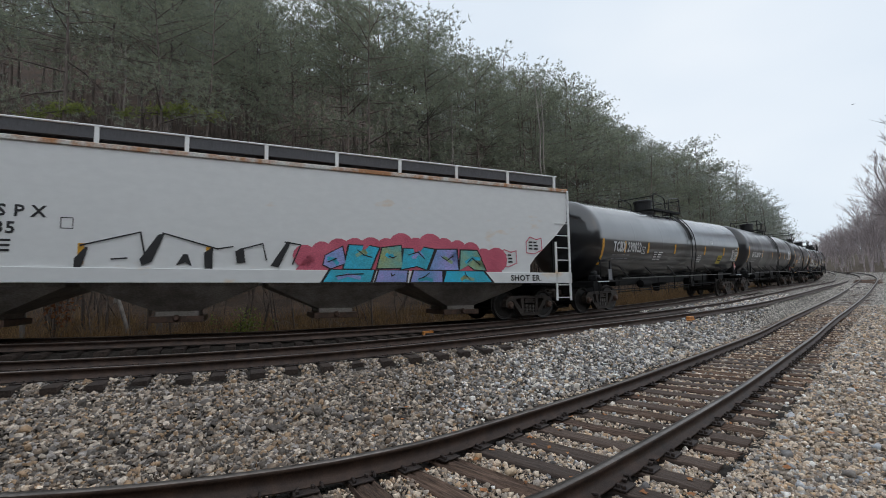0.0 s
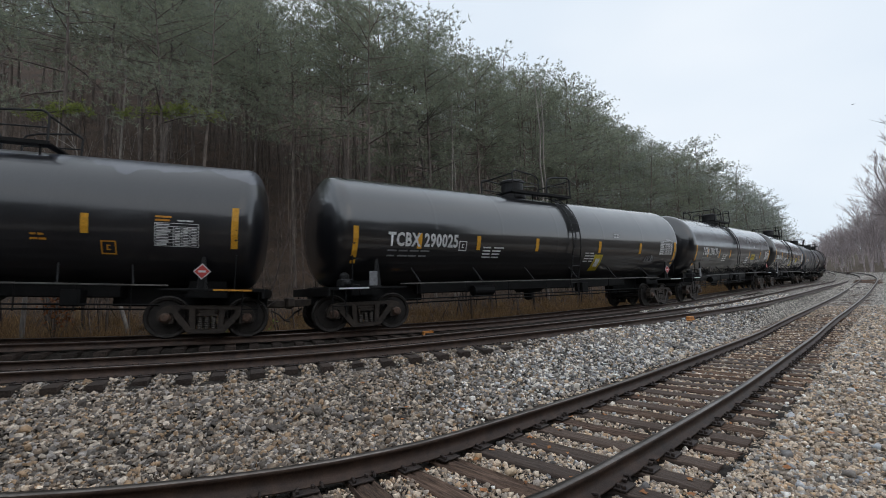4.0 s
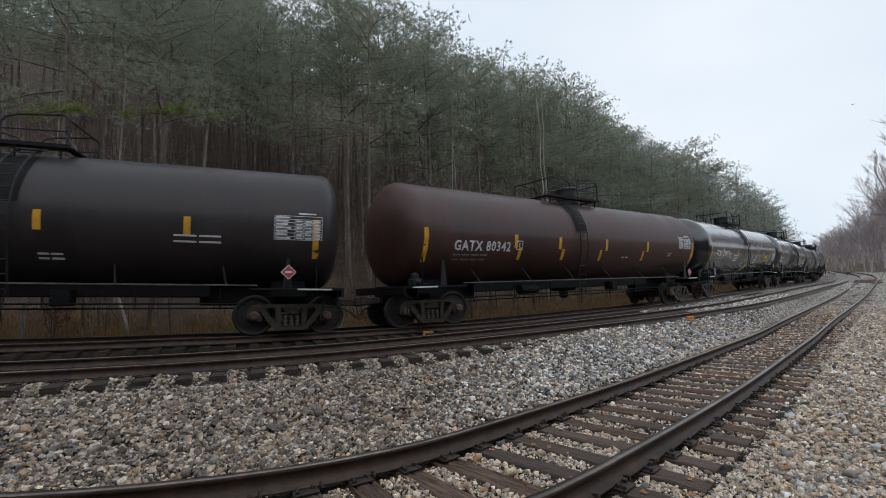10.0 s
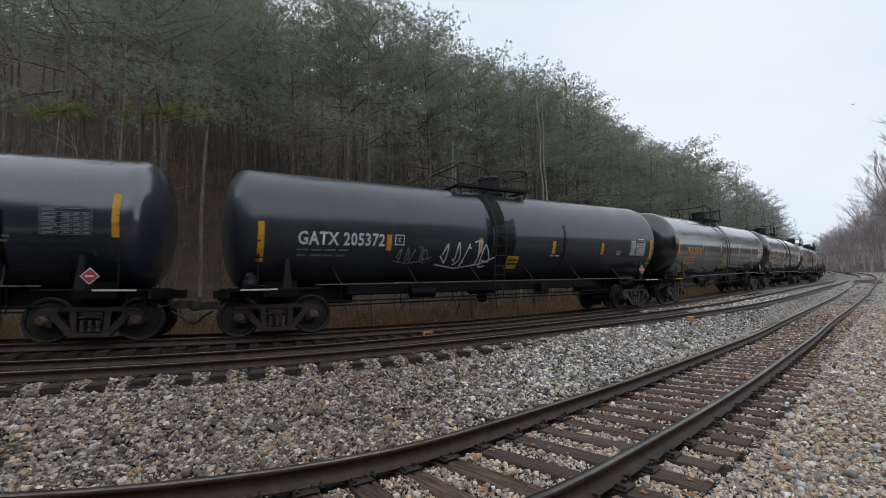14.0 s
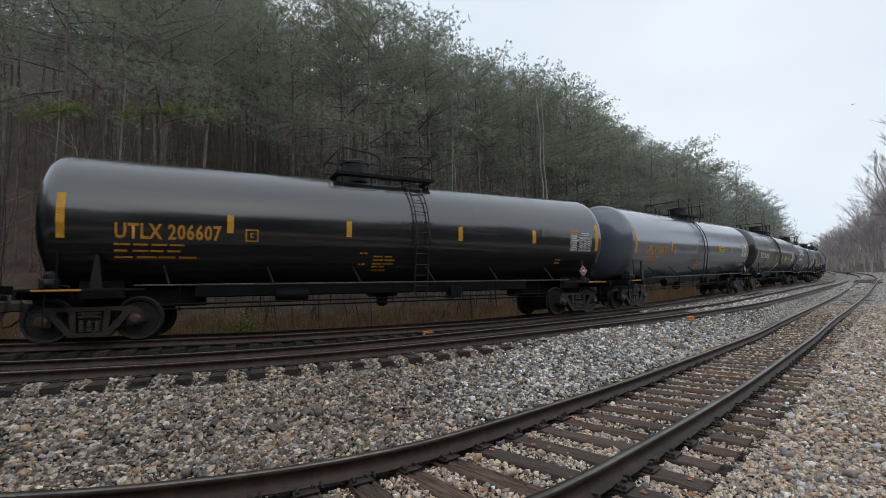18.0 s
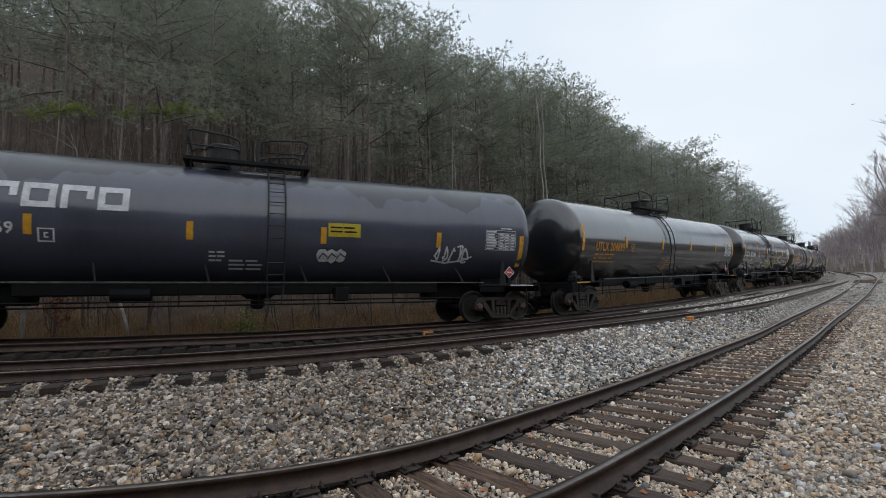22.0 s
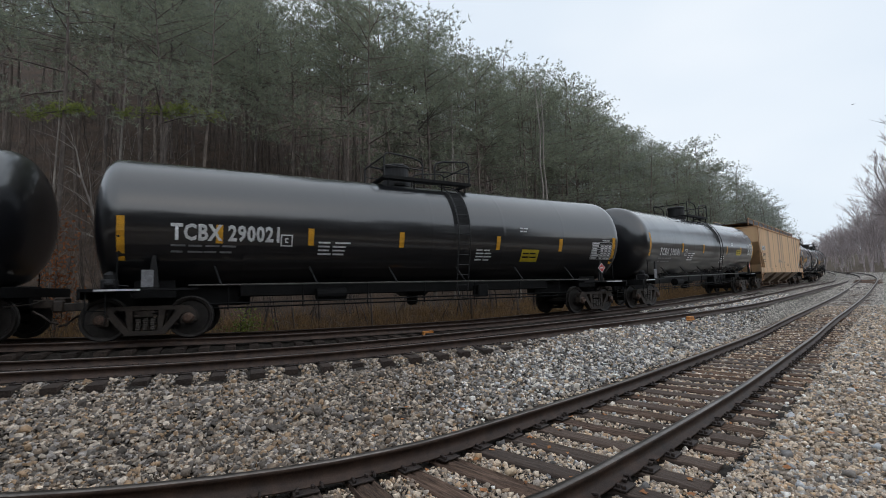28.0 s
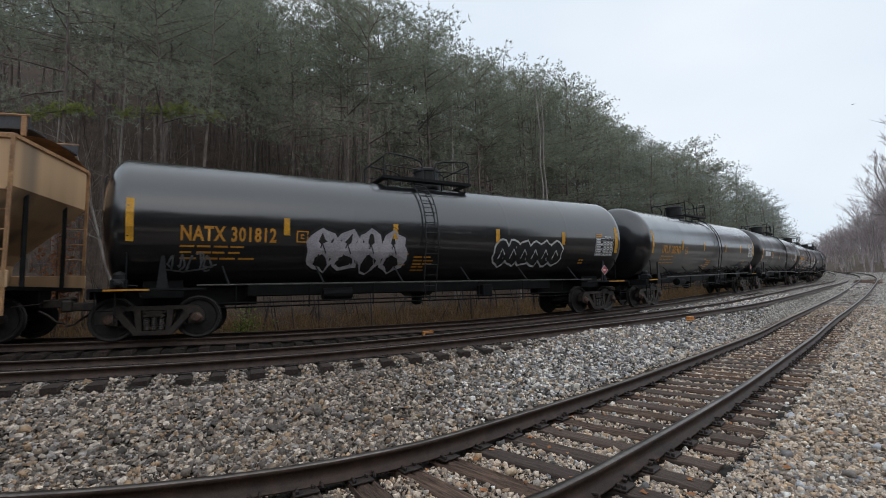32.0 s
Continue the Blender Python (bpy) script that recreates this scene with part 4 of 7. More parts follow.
UX = dict(label=GOLDCAR, ink=M_GOLD, stripes=(-4.51, -1.52, 2.03, 4.92), sz=2.72, ez=2.79, mark_x=-6.88, mark_z=2.33, mark_w=2.17, mark_h=0.35, box_x=-4.16, box_z=2.32, rows=3, dome=-0.86, ladder=0.68, top=-0.1,
          prints=((-1.17, 2.06, 0.3, 1), (-0.75, 1.98, 0.75, 3), (-1.17, 1.76, 0.25, 1), (-0.75, 1.7, 0.5, 2), (6.0, 1.95, 0.25, 2)))
CARS = [
    (1, P_NEW, dict(TC, mark="TCBX 290022", stripes=(-6.12, -4.08, -1.29, 2.49, 5.36), sz=2.51, ez=2.3, mark_x=-7.05, mark_w=2.31, mark_z=2.33, mark_h=0.39, box_x=-4.66, box_z=2.25, panel=(6.74, 2.03, 1.01, 0.59), decals=((4.59, 1.86, 0.64, 0.43),), ladder=0.68, dome=-0.8, top=-0.06, placard_x=7.24, placard_z=1.68)),
    (2, P_OLD, dict(GX, mark="GATX 200739", stripes=(-3.82, -0.32, 2.73, 4.84), sz=2.52, ez=2.43, mark_x=-6.98, mark_w=2.42, mark_z=2.28, mark_h=0.33, box_x=-4.22, box_z=2.29, panel=(6.41, 2.27, 1.15, 0.67), ladder=1.27, dome=0.16, top=0.71, placard_x=7.39, placard_z=1.48)),
    (3, P_OLD, dict(UX, mark="UTLX 72431", label="short dull black tank car with faded yellow lettering and white graffiti", dome=None, prints=((-4.63, 2.5, 1.1, 1), (-2.95, 2.95, 0.45, 3), (-2.7, 1.95, 0.4, 2), (1.6, 2.3, 0.35, 2)), stripes=(-2.64, 0.18, 2.6), sz=2.6, ez=2.65, mark_x=-4.52, mark_w=1.79, mark_z=2.07, mark_h=0.25, box_x=2.9, box_z=1.94, panel=(3.97, 2.17, 0.91, 0.52), ladder=-0.59, top=-0.1)),
    (4, P_NEW, dict(TC, mark="TCBX 290025", decals=((2.2, 1.6, 0.5, 0.6),))),
    (5, P_NEW, dict(TC, mark="TCBX 290120", stripes=(-6.05, -4.05, -1.99, 2.33, 5.13), sz=2.41, ez=2.29, panel=(6.58, 2.15, 1.1, 0.52), decals=((2.83, 2.09, 0.87, 0.36),), ladder=-0.74, dome=0.23, top=-0.26, placard_x=7.18, placard_z=1.65)),
    (6, P_NEW, dict(TC, mark="TCBX 290000", stripes=(-4.89, -1.99, 1.79, 4.97), sz=2.55, ez=2.51, mark_x=-7.35, mark_w=2.37, mark_z=2.22, mark_h=0.29, box_x=-4.72, box_z=2.2, panel=(6.84, 2.24, 0.98, 0.55), decals=((0.06, 1.78, 0.73, 0.69), (2.88, 2.12, 0.87, 0.37),), ladder=-0.59, dome=0.42, top=-0.08, placard_x=7.23, placard_z=1.65)),
    (7, P_GREY, dict(GX, mark="GATX 220577", label="dusty dark grey tank car with faded white lettering", stripes=(-4.89, -0.95, 2.96, 5.28), sz=2.65, ez=2.71, mark_x=-7.24, mark_w=2.26, mark_z=2.3, mark_h=0.33, box_x=-4.81, box_z=2.3, panel=(6.98, 2.28, 1.01, 0.62), ladder=1.37, dome=0.02, top=0.7)),
    (8, P_DUSK, dict(GX, mark="GATX 232458", label="dull black-brown tank car with white lettering", prints=((4.6, 2.4, 1.1, 1), (4.6, 2.26, 1.1, 1), (1.9, 1.9, 0.6, 2)), stripes=(-4.47, -0.83, 1.94, 4.88), sz=2.65, ez=2.45, mark_x=-6.74, mark_w=2.79, mark_z=1.96, mark_h=0.33, box_x=-3.64, box_z=1.95, panel=(6.83, 2.41, 1.15, 0.6), ladder=1.27, dome=-0.19, top=0.54)),
    (9, P_BROWN, dict(GX, mark="GATX 80342", label="dull brown tank car with faded white lettering and yellow stripes", spread=1.15, stripes=(-4.21, -1.97, 0.84, 3.84), sz=2.58, ez=2.38, low_stripes=(-4.0, -1.77, 0.5, 3.52), mark_x=-6.81, mark_w=2.35, mark_z=2.25, mark_h=0.3, panel=(6.51, 2.56, 1.12, 0.55), ladder=-0.74, dome=0.58, top=-0.08, placard_x=7.56, placard_z=1.46)),
    (10, P_NEW, dict(TC, mark="TCBX 290075", stripes=(-5.63, -2.56, 2.02, 4.33, 6.05), sz=2.47, ez=2.26, mark_x=-6.95, mark_w=2.5, mark_z=2.28, mark_h=0.32, box_x=-4.38, box_z=2.17, panel=(6.86, 2.07, 0.99, 0.57), decals=((-0.08, 1.31, 0.71, 0.59), (4.53, 2, 0.82, 0.35),), ladder=-0.54, dome=0.54, top=0, placard_x=7.33, placard_z=1.68)),
    (11, P_STREAK, dict(GX, mark="TILX 315679", ink=M_GREYPAINT, label="blue-grey tank car with black oil streaks down its side", stripes=(-4.85, -1.43, 2.09, 4.92), sz=2.84, ez=2.83, mark_x=-6.96, mark_w=1.97, mark_z=2.43, mark_h=0.32, box_x=-4.69, box_z=2.42, panel=(6.41, 2.38, 0.97, 0.56), decals=((3.28, 2.38, 0.79, 0.32),), ladder=1.14, dome=-0.09, top=0.52, placard_x=7.37, placard_z=1.48)),
    (12, P_GREY, dict(GX, mark="GATX 205372", label="dusty grey-black tank car with white lettering and graffiti", stripes=(-4.38, -1.14, 2.13, 4.75), sz=2.41, ez=2.35, mark_x=-6.95, mark_w=2.43, mark_z=2.31, mark_h=0.34, box_x=-4.2, box_z=2.34, panel=(6.47, 2.19, 0.94, 0.58), decals=((0.07, 1.67, 0.5, 0.42),), ladder=-0.42, dome=0.6, top=0.09)),
    (13, P_NEW, dict(UX, **TWO, mark="UTLX 205587")),
    (14, P_NEW, dict(UX, mark="UTLX 205177", stripes=(-4.46, -1.47, 1.73, 5.07), sz=2.71, ez=2.73, mark_x=-6.95, mark_w=2.38, mark_z=2.3, mark_h=0.3, box_x=-4.15, box_z=2.29, panel=(6.65, 2.26, 1.06, 0.58), ladder=0.56, dome=-1.04, top=-0.24, placard_x=7.45, placard_z=1.57)),
    (15, P_NEW, dict(UX, mark="UTLX 206607", stripes=(-4.51, -1.52, 2.03, 4.92), sz=2.73, ez=2.79, mark_x=-6.88, mark_w=2.17, mark_z=2.33, mark_h=0.35, box_x=-4.16, box_z=2.32, panel=(6.55, 2.29, 1, 0.57), ladder=0.68, dome=-0.86, top=-0.09, placard_x=7.18, placard_z=1.58)),
    (16, P_BLUE, dict(UX, mark="UTLX 206750", caps=M_CAP_BLUE, label="dusty grey tank car with faded yellow lettering", stripes=(-4.21, -1.04, 2.27, 4.54), sz=2.65, ez=2.79, mark_x=-6.87, mark_w=2.4, mark_z=2.29, mark_h=0.34, box_x=-3.93, box_z=2.29, panel=(6.47, 2.27, 1.07, 0.57), decals=((2.43, 2.48, 0.83, 0.3),), ladder=-0.07, dome=1.29, top=0.61, placard_x=7.18, placard_z=1.52)),
    (17, P_OLD, dict(GX, mark="TILX 190624", label="dull black tank car with white lettering and yellow decals", spread=1.3, stripes=(-4.27, -0.82, 1.52, 4.76), sz=2.4, ez=2.19, mark_x=-6.93, mark_w=2.36, mark_z=2.27, mark_h=0.36, box_x=-4.23, box_z=2.28, panel=(6.28, 2.2, 1.07, 0.59), decals=((0.1, 1.4, 0.64, 0.57), (2.9, 2.17, 0.83, 0.36),), ladder=-0.22, dome=0.75, top=0.27, placard_x=7.42, placard_z=1.45)),
    (18, P_RUN, dict(GX, mark="PROX 45369", pad=False, prints=((-1.2, 2.0, 0.4, 3), (-0.75, 1.8, 0.9, 3)), label="dusty black tank car with large white block lettering and graffiti", stripes=(-4.72, -1.62, 1.57, 4.94), sz=2.52, ez=2.26, mark_x=-6.87, mark_w=1.91, mark_z=2.32, mark_h=0.25, box_x=-4.55, box_z=2.15, panel=(6.53, 2.28, 1.07, 0.61), decals=((1.69, 2.5, 0.88, 0.37),), ladder=0.37, dome=-1.02, top=-0.33, placard_x=7.4, placard_z=1.58)),
    (19, P_NEW, dict(UX, mark="UTLX 204899", stripes=(-4.69, -1.35, 1.81, 5.13), sz=2.7, ez=2.81, mark_x=-6.98, mark_w=2.16, mark_z=2.34, mark_h=0.33, box_x=-4.31, box_z=2.34, panel=(6.56, 2.27, 0.98, 0.56), ladder=-0.56, dome=0.14, top=-0.21, placard_x=6.75, placard_z=1.57)),
    (20, P_NEW, dict(GX, mark="CTCX 303901", prints=((0.2, 2.6, 0.7, 3), (-2.6, 1.95, 0.6, 3), (1.2, 3.3, 0.5, 2)), stripes=(-4.35, -1.21, 2.05, 4.66), sz=2.77, ez=2.55, mark_x=-7.92, mark_w=2.97, mark_z=2.31, mark_h=0.3, box_x=-3.96, box_z=2.31, panel=(6.65, 2.44, 1.1, 0.59), decals=((0.22, 1.57, 0.77, 0.56), (2.7, 1.89, 0.66, 0.43),), ladder=-0.43, dome=0.77, top=0.17, placard_x=6.51, placard_z=1.51)),
    (21, P_NEW, dict(UX, mark="UTLX 206591", stripes=(-4.13, -0.85, 2.36, 5.21), sz=2.64, ez=2.79, mark_x=-6.67, mark_w=2.42, mark_z=2.3, mark_h=0.34, box_x=-3.7, box_z=2.31, panel=(6.56, 2.2, 0.97, 0.65), ladder=1.02, dome=-0.29, top=0.36)),
    (22, P_NEW, dict(UX, mark="UTLX 206703")),
    (23, P_NEW, dict(TC, mark="TCBX 290021", stripes=(-5.84, -3.65, -1.03, 2.42, 5.13), sz=2.48, ez=2.33, mark_x=-6.86, mark_w=2.41, mark_z=2.33, mark_h=0.38, box_x=-4.42, box_z=2.22, panel=(6.69, 2.01, 1.04, 0.62), decals=((3.43, 1.89, 0.74, 0.41),), ladder=1.04, dome=-0.51, top=0.27, placard_x=7.2, placard_z=1.68)),
    (24, P_NEW, dict(TC, mark="TCBX 290001", spread=1.25, stripes=(-4.2, -1.34, 2.51, 5.2), sz=2.61, ez=2.69, mark_x=-6.79, mark_w=2.25, mark_z=2.24, mark_h=0.32, box_x=-3.9, box_z=2.24, panel=(6.63, 2.38, 1.12, 0.6), decals=((4.3, 2.34, 0.82, 0.34),), ladder=1.14, dome=-0.27, top=0.43, placard_x=7.18, placard_z=1.66)),
    (26, P_NEW, dict(UX, mark="NATX 301812", label="glossy black tank car with yellow lettering and white graffiti", stripes=(-4.45, -1.41, 2.22, 5.1), sz=2.72, ez=2.75, mark_x=-6.85, mark_w=2.15, mark_z=2.32, mark_h=0.35, box_x=-4.2, box_z=2.33, panel=(6.73, 2.15, 0.91, 0.63), ladder=-0.27, dome=0.48, top=0.1)),
    (27, P_NEW, dict(UX, mark="UTLX 205960")),
    (28, P_OLD, dict(GX)),
    (29, P_NEW, dict(UX)),
    (30, P_GREY, dict(GX)),
    (31, P_NEW, dict(TC)),
    (32, P_OLD, dict(GX)),
    (33, P_NEW, dict(UX)),
    (34, P_NEW, dict(UX)),
]
TANK_L = 18.36
LENGTH = {k: TANK_L for k in range(1, 35)}
LENGTH[0], LENGTH[3], LENGTH[25] = 20.6, 14.01, 21.21
TRAIN = {}
for num, paint, spec in CARS:
    TRAIN[num] = tank_car(LENGTH[num], spec, paint)
bm = bmesh.new()
revolve(bm, [(-0.44, 0.04), (-0.40, 0.17), (-0.02, 0.18), (0.0, 0.195), (0.02, 0.18), (0.40, 0.17), (0.44, 0.04)], "x", 16, (TANK_L / 2 - 1.3, -1.2, 1.42))
part("air_tank", bm, P_BLUE, TRAIN[16], "small blue-grey cylinder on the end deck")
# place of each car's middle, counted along the line from the first coupling
# play in the couplings moves each car a little
SLACK = {0: 0.04, 1: 0.04, 2: 0.01, 3: 0.12, 4: 0.0049999999999999975, 5: -0.11, 6: -0.15, 7: -0.01, 8: 0.04, 9: 0.02, 10: 0.12, 11: 0.13, 12: 0.05, 13: 0.0, 14: -0.01, 15: 0.07, 16: -0.13, 17: -0.13, 18: -0.14, 19: -0.11, 20: 0.04, 21: 0.26, 22: 0.17, 23: 0.06, 24: -0.02, 25: 0.01, 26: -0.06, 27: -0.06}
CENTRE = {0: 21.25 - LENGTH[0] / 2 + SLACK[0]}
run = 21.25
for k in range(1, 35):
    CENTRE[k] = run + LENGTH[k] / 2 + SLACK.get(k, 0.0)
    run += LENGTH[k]


# ---- covered hoppers ----
M_HOP_WHITE = mat("white_hopper_paint", (0.71, 0.72, 0.715), (0.70, 0.52, 0.34), 0.55, scale=0.55, fine=5, bump=0.0, grain=0.12, detail=4, lo=0.27, hi=0.37, stretch=(0.7, 1, 1.5))
M_HOP_RUST = mat("rusty_roof_paint", (0.62, 0.60, 0.56), (0.42, 0.20, 0.09), 0.7, scale=1.6, fine=30, bump=0.1, lo=0.42, hi=0.56)
M_HOP_TAN = mat("dirty_tan_paint", (0.62, 0.40, 0.225), (0.25, 0.185, 0.135), 0.6, scale=0.7, fine=1.4, bump=0.0, stretch=(1.7, 1, 0.07), lo=0.30, hi=0.50, grain=0.5, detail=2)
M_HOP_TANTRIM = mat("tan_trim_paint", (0.54, 0.30, 0.14), (0.28, 0.15, 0.08), 0.65, scale=2.0, fine=30, bump=0.1)
M_BAY = mat("grey_brown_bay", (0.36, 0.33, 0.30), (0.17, 0.15, 0.135), 0.7, scale=1.4, fine=25, bump=0.1)
M_BAY_TAN = mat("brown_bay", (0.27, 0.20, 0.14), (0.12, 0.09, 0.066), 0.7, scale=1.4, fine=25, bump=0.1)
M_FADED = mat("faded_spray", (0.40, 0.31, 0.22), (0.26, 0.21, 0.165), 0.65, scale=2.5, fine=20, bump=0.0)
M_GRATE = mat("roofwalk_grating", (0.11, 0.11, 0.12), (0.06, 0.06, 0.065), 0.6, metal=0.3, scale=5, fine=60, stretch=(30, 1, 1), bump=0.3)
M_INK = mat("black_ink", (0.02, 0.02, 0.022), (0.012, 0.012, 0.013), 0.6, scale=5, fine=40, bump=0.02)
M_ORANGE_RUST = mat("orange_rust", (0.55, 0.26, 0.07), (0.42, 0.20, 0.07), 0.8, scale=3, fine=30)
M_PINK = mat("pink_spray", (0.62, 0.13, 0.19), (0.5, 0.09, 0.14), 0.6, scale=1.5, fine=30, bump=0.02)
M_CYAN = mat("cyan_spray", (0.03, 0.52, 0.75), (0.05, 0.36, 0.45), 0.6, scale=1.2, fine=30, bump=0.02)
M_PURPLE = mat("purple_spray", (0.40, 0.34, 0.70), (0.16, 0.33, 0.60), 0.6, scale=1.2, fine=30, bump=0.02)
M_OLIVE = mat("olive_spray", (0.36, 0.40, 0.16), (0.12, 0.42, 0.42), 0.6, scale=1.2, fine=30, bump=0.02)
M_CHROMESPRAY = mat("pale_grey_spray", (0.55, 0.52, 0.55), (0.38, 0.36, 0.40), 0.6, scale=1.5, fine=30, bump=0.02)

HOP_Y = 1.56


def flat_part(parent, polys, material, name, label="", lift=0.004, y=-HOP_Y):
    """Paint laid on the near side: polygons in x, z."""
    bm = bmesh.new()
    for p in polys:
        bm.faces.new([bm.verts.new((x, y - lift, z)) for x, z in p])
    bmesh.ops.triangulate(bm, faces=bm.faces)
    return part(name, bm, material, parent, label)


def stroke(pts, w):
    """A painted stroke as quads along a line of points."""
    out = []
    for (a, b), (c, d) in zip(pts, pts[1:]):
        l = math.hypot(c - a, d - b) or 1
        nx, nz = -(d - b) / l * w / 2, (c - a) / l * w / 2
        ex, ez = (c - a) / l * w * 0.35, (d - b) / l * w * 0.35
        out.append([(a - ex + nx, b - ez + nz), (a - ex - nx, b - ez - nz), (c + ex - nx, d + ez - nz), (c + ex + nx, d + ez + nz)])
    return out


def disc(cx, cz, r, n=14, sq=1.0):
    return [(cx + r * math.cos(6.2832 * k / n), cz + sq * r * math.sin(6.2832 * k / n)) for k in range(n)]


def hopper_body_mesh(L, material):
    """Body with sloping ends, pulled across the car, eaves rounded inwards."""
    e = L / 2 - 0.55
    bm = bmesh.new()
    out = [(-e, 4.40), (-e, 3.35), (-e + 0.45, 2.85), (-e + 1.35, 2.05), (-e + 1.55, 1.80), (-e + 1.6, 1.30),
           (e - 1.6, 1.30), (e - 1.55, 1.80), (e - 1.35, 2.05), (e - 0.45, 2.85), (e, 3.35), (e, 4.40)]
    prism(bm, out, -HOP_Y, HOP_Y)
    bmesh.ops.recalc_face_normals(bm, faces=bm.faces)
    return mesh_of("body", bm, material)


def hopper_car(L, paint, trim, roofpaint, posts, label):
    root = tagged(new("hopper_car"), label, "hopper car", "cars of the train")
    e = L / 2 - 0.55
    part("body", hopper_body_mesh(L, paint), None, root)
    bm = bmesh.new()
    for k in range(6):
        y0, y1 = HOP_Y * (1 - k / 6), HOP_Y * (1 - (k + 1) / 6)
        z0, z1 = 4.42 + 0.30 * math.sin(k / 6 * 1.57), 4.42 + 0.30 * math.sin((k + 1) / 6 * 1.57)
        for sg in (-1, 1):
            q = [(-e - 0.05, sg * y0, z0), (e + 0.05, sg * y0, z0), (e + 0.05, sg * y1, z1), (-e - 0.05, sg * y1, z1)]
            bm.faces.new([bm.verts.new(p) for p in (q if sg < 0 else q[::-1])])
    box(bm, -e - 0.05, e + 0.05, -HOP_Y - 0.05, -HOP_Y + 0.02, 4.34, 4.46, 0.015)
    box(bm, -e - 0.05, e + 0.05, HOP_Y - 0.02, HOP_Y + 0.05, 4.34, 4.46, 0.015)
    for sg in (-1, 1):
        prism(bm, [(sg * (e + 0.05), 4.38), (sg * (e + 0.05), 4.46), (sg * (e - 0.02), 4.46), (sg * (e - 0.02), 4.38)], -HOP_Y, HOP_Y)
    part("roof", bm, roofpaint, root)
    # side sills
    for sg in (-1, 1):
        bm = bmesh.new()
        box(bm, -L / 2 + 0.45, L / 2 - 0.45, sg * (HOP_Y + 0.03) - 0.03, sg * (HOP_Y + 0.03) + 0.03, 1.20, 1.55, 0.012)
        part("side_sill", bm, paint, root)
    # roof walk with posts along its edge
    for sg in (-1, 1):
        bm = bmesh.new()
        box(bm, -e, e, sg * 1.02 - 0.02, sg * 1.02 + 0.02, 4.72, 5.0)
        box(bm, -e, e, min(sg * 1.0, sg * 0.35), max(sg * 1.0, sg * 0.35), 4.74, 4.78)
        part("roof_walk", bm, M_GRATE, root)
        bm = bmesh.new()
        tube(bm, [(-e, sg * 1.06, 5.03), (e, sg * 1.06, 5.03)], 0.025, 5)
        part("walk_edge", bm, trim, root)
        post = cached(("post", trim.name), lambda: post_mesh(trim))
        for k in range(posts):
            part("roof_post", post, None, root, at=pose(-e + 0.1 + (2 * e - 0.2) * k / (posts - 1), sg * 1.05, 0))
    # discharge bays
    n = 4
    for k in range(n):
        x = -e + 1.7 + (2 * e - 3.4) * (k + 0.5) / n
        w = ((2 * e - 3.4) / n / 2 - 0.02) * (0.76 if paint is M_HOP_TAN else 0.97)
        bm = bmesh.new()
        ring = []
        for z, wx, wy in ((1.30, w, 1.5), (1.12, w * 0.97, 1.45), (0.50, 0.48, 0.72), (0.36, 0.48, 0.72)):
            ring.append([bm.verts.new((x + sx * wx, sy * wy, z)) for sx, sy in ((-1, -1), (1, -1), (1, 1), (-1, 1))])
        for a, b in zip(ring, ring[1:]):
            for i in range(4):
                bm.faces.new((a[i], b[i], b[(i + 1) % 4], a[(i + 1) % 4]))
        bm.faces.new(ring[-1])
        bm.faces.new(ring[0][::-1])
        bay = part("hopper_bay", bm, M_BAY_TAN if paint is M_HOP_TAN else M_BAY, root)
        bm = bmesh.new()
        box(bm, x - 0.62, x + 0.62, -0.8, 0.8, 0.22, 0.38, 0.01)
        revolve(bm, [(-0.98, 0.05), (-0.90, 0.09), (-0.68, 0.07)], "y", 10, (x, 0, 0.33))
        part("discharge_gate", bm, M_CAP, bay)
    # ends: slope frames, decks, ladders
    for sg in (-1, 1):
        bm = bmesh.new()
        tube(bm, [(sg * (L / 2 - 0.62), -0.8, 1.2), (sg * (e - 0.1), -0.8, 3.5)], 0.05, 5)
        tube(bm, [(sg * (L / 2 - 0.62), 0.8, 1.2), (sg * (e - 0.1), 0.8, 3.5)], 0.05, 5)
        d0, d1 = sorted((sg * (L / 2 - 0.5), sg * (L / 2 - 2.1)))
        box(bm, d0, d1, -HOP_Y, HOP_Y, 1.14, 1.22)
        c0, c1 = sorted((sg * (L / 2 - 0.55), sg * (L / 2 - 4.0)))
        box(bm, c0, c1, -0.24, 0.24, 0.74, 1.18, 0.02)
        part("end_frame", bm, M_BLACK, root)
        for yy in (-HOP_Y - 0.04, HOP_Y + 0.04):
            bm = bmesh.new()
            for xx in (sg * (L / 2 - 0.52), sg * (L / 2 - 1.08)):
                top = 4.4 if xx == sg * (L / 2 - 0.52) else 2.6
                box(bm, xx - 0.035, xx + 0.035, yy - 0.02, yy + 0.02, 0.62, top)
            for kz in range(7):
                zz = 0.72 + kz * 0.42
                tube(bm, [(sg * (L / 2 - 0.52), yy, zz), (sg * (L / 2 - 1.08), yy, zz)], 0.018, 5)
            part("end_ladder", bm, trim, root)
        truck(root, sg * (L / 2 - 2.0), M_CAP)
        part("coupler", cached("coupler", coupler_mesh), None, root, at=pose(sg * (L / 2 - 0.05), 0, 0, 0, 0, 0 if sg > 0 else 180))
    return root


def post_mesh(trim):
    bm = bmesh.new()
    box(bm, -0.05, 0.05, -0.025, 0.025, 4.55, 5.05, 0.006)
    return mesh_of("roof_post", bm, trim)


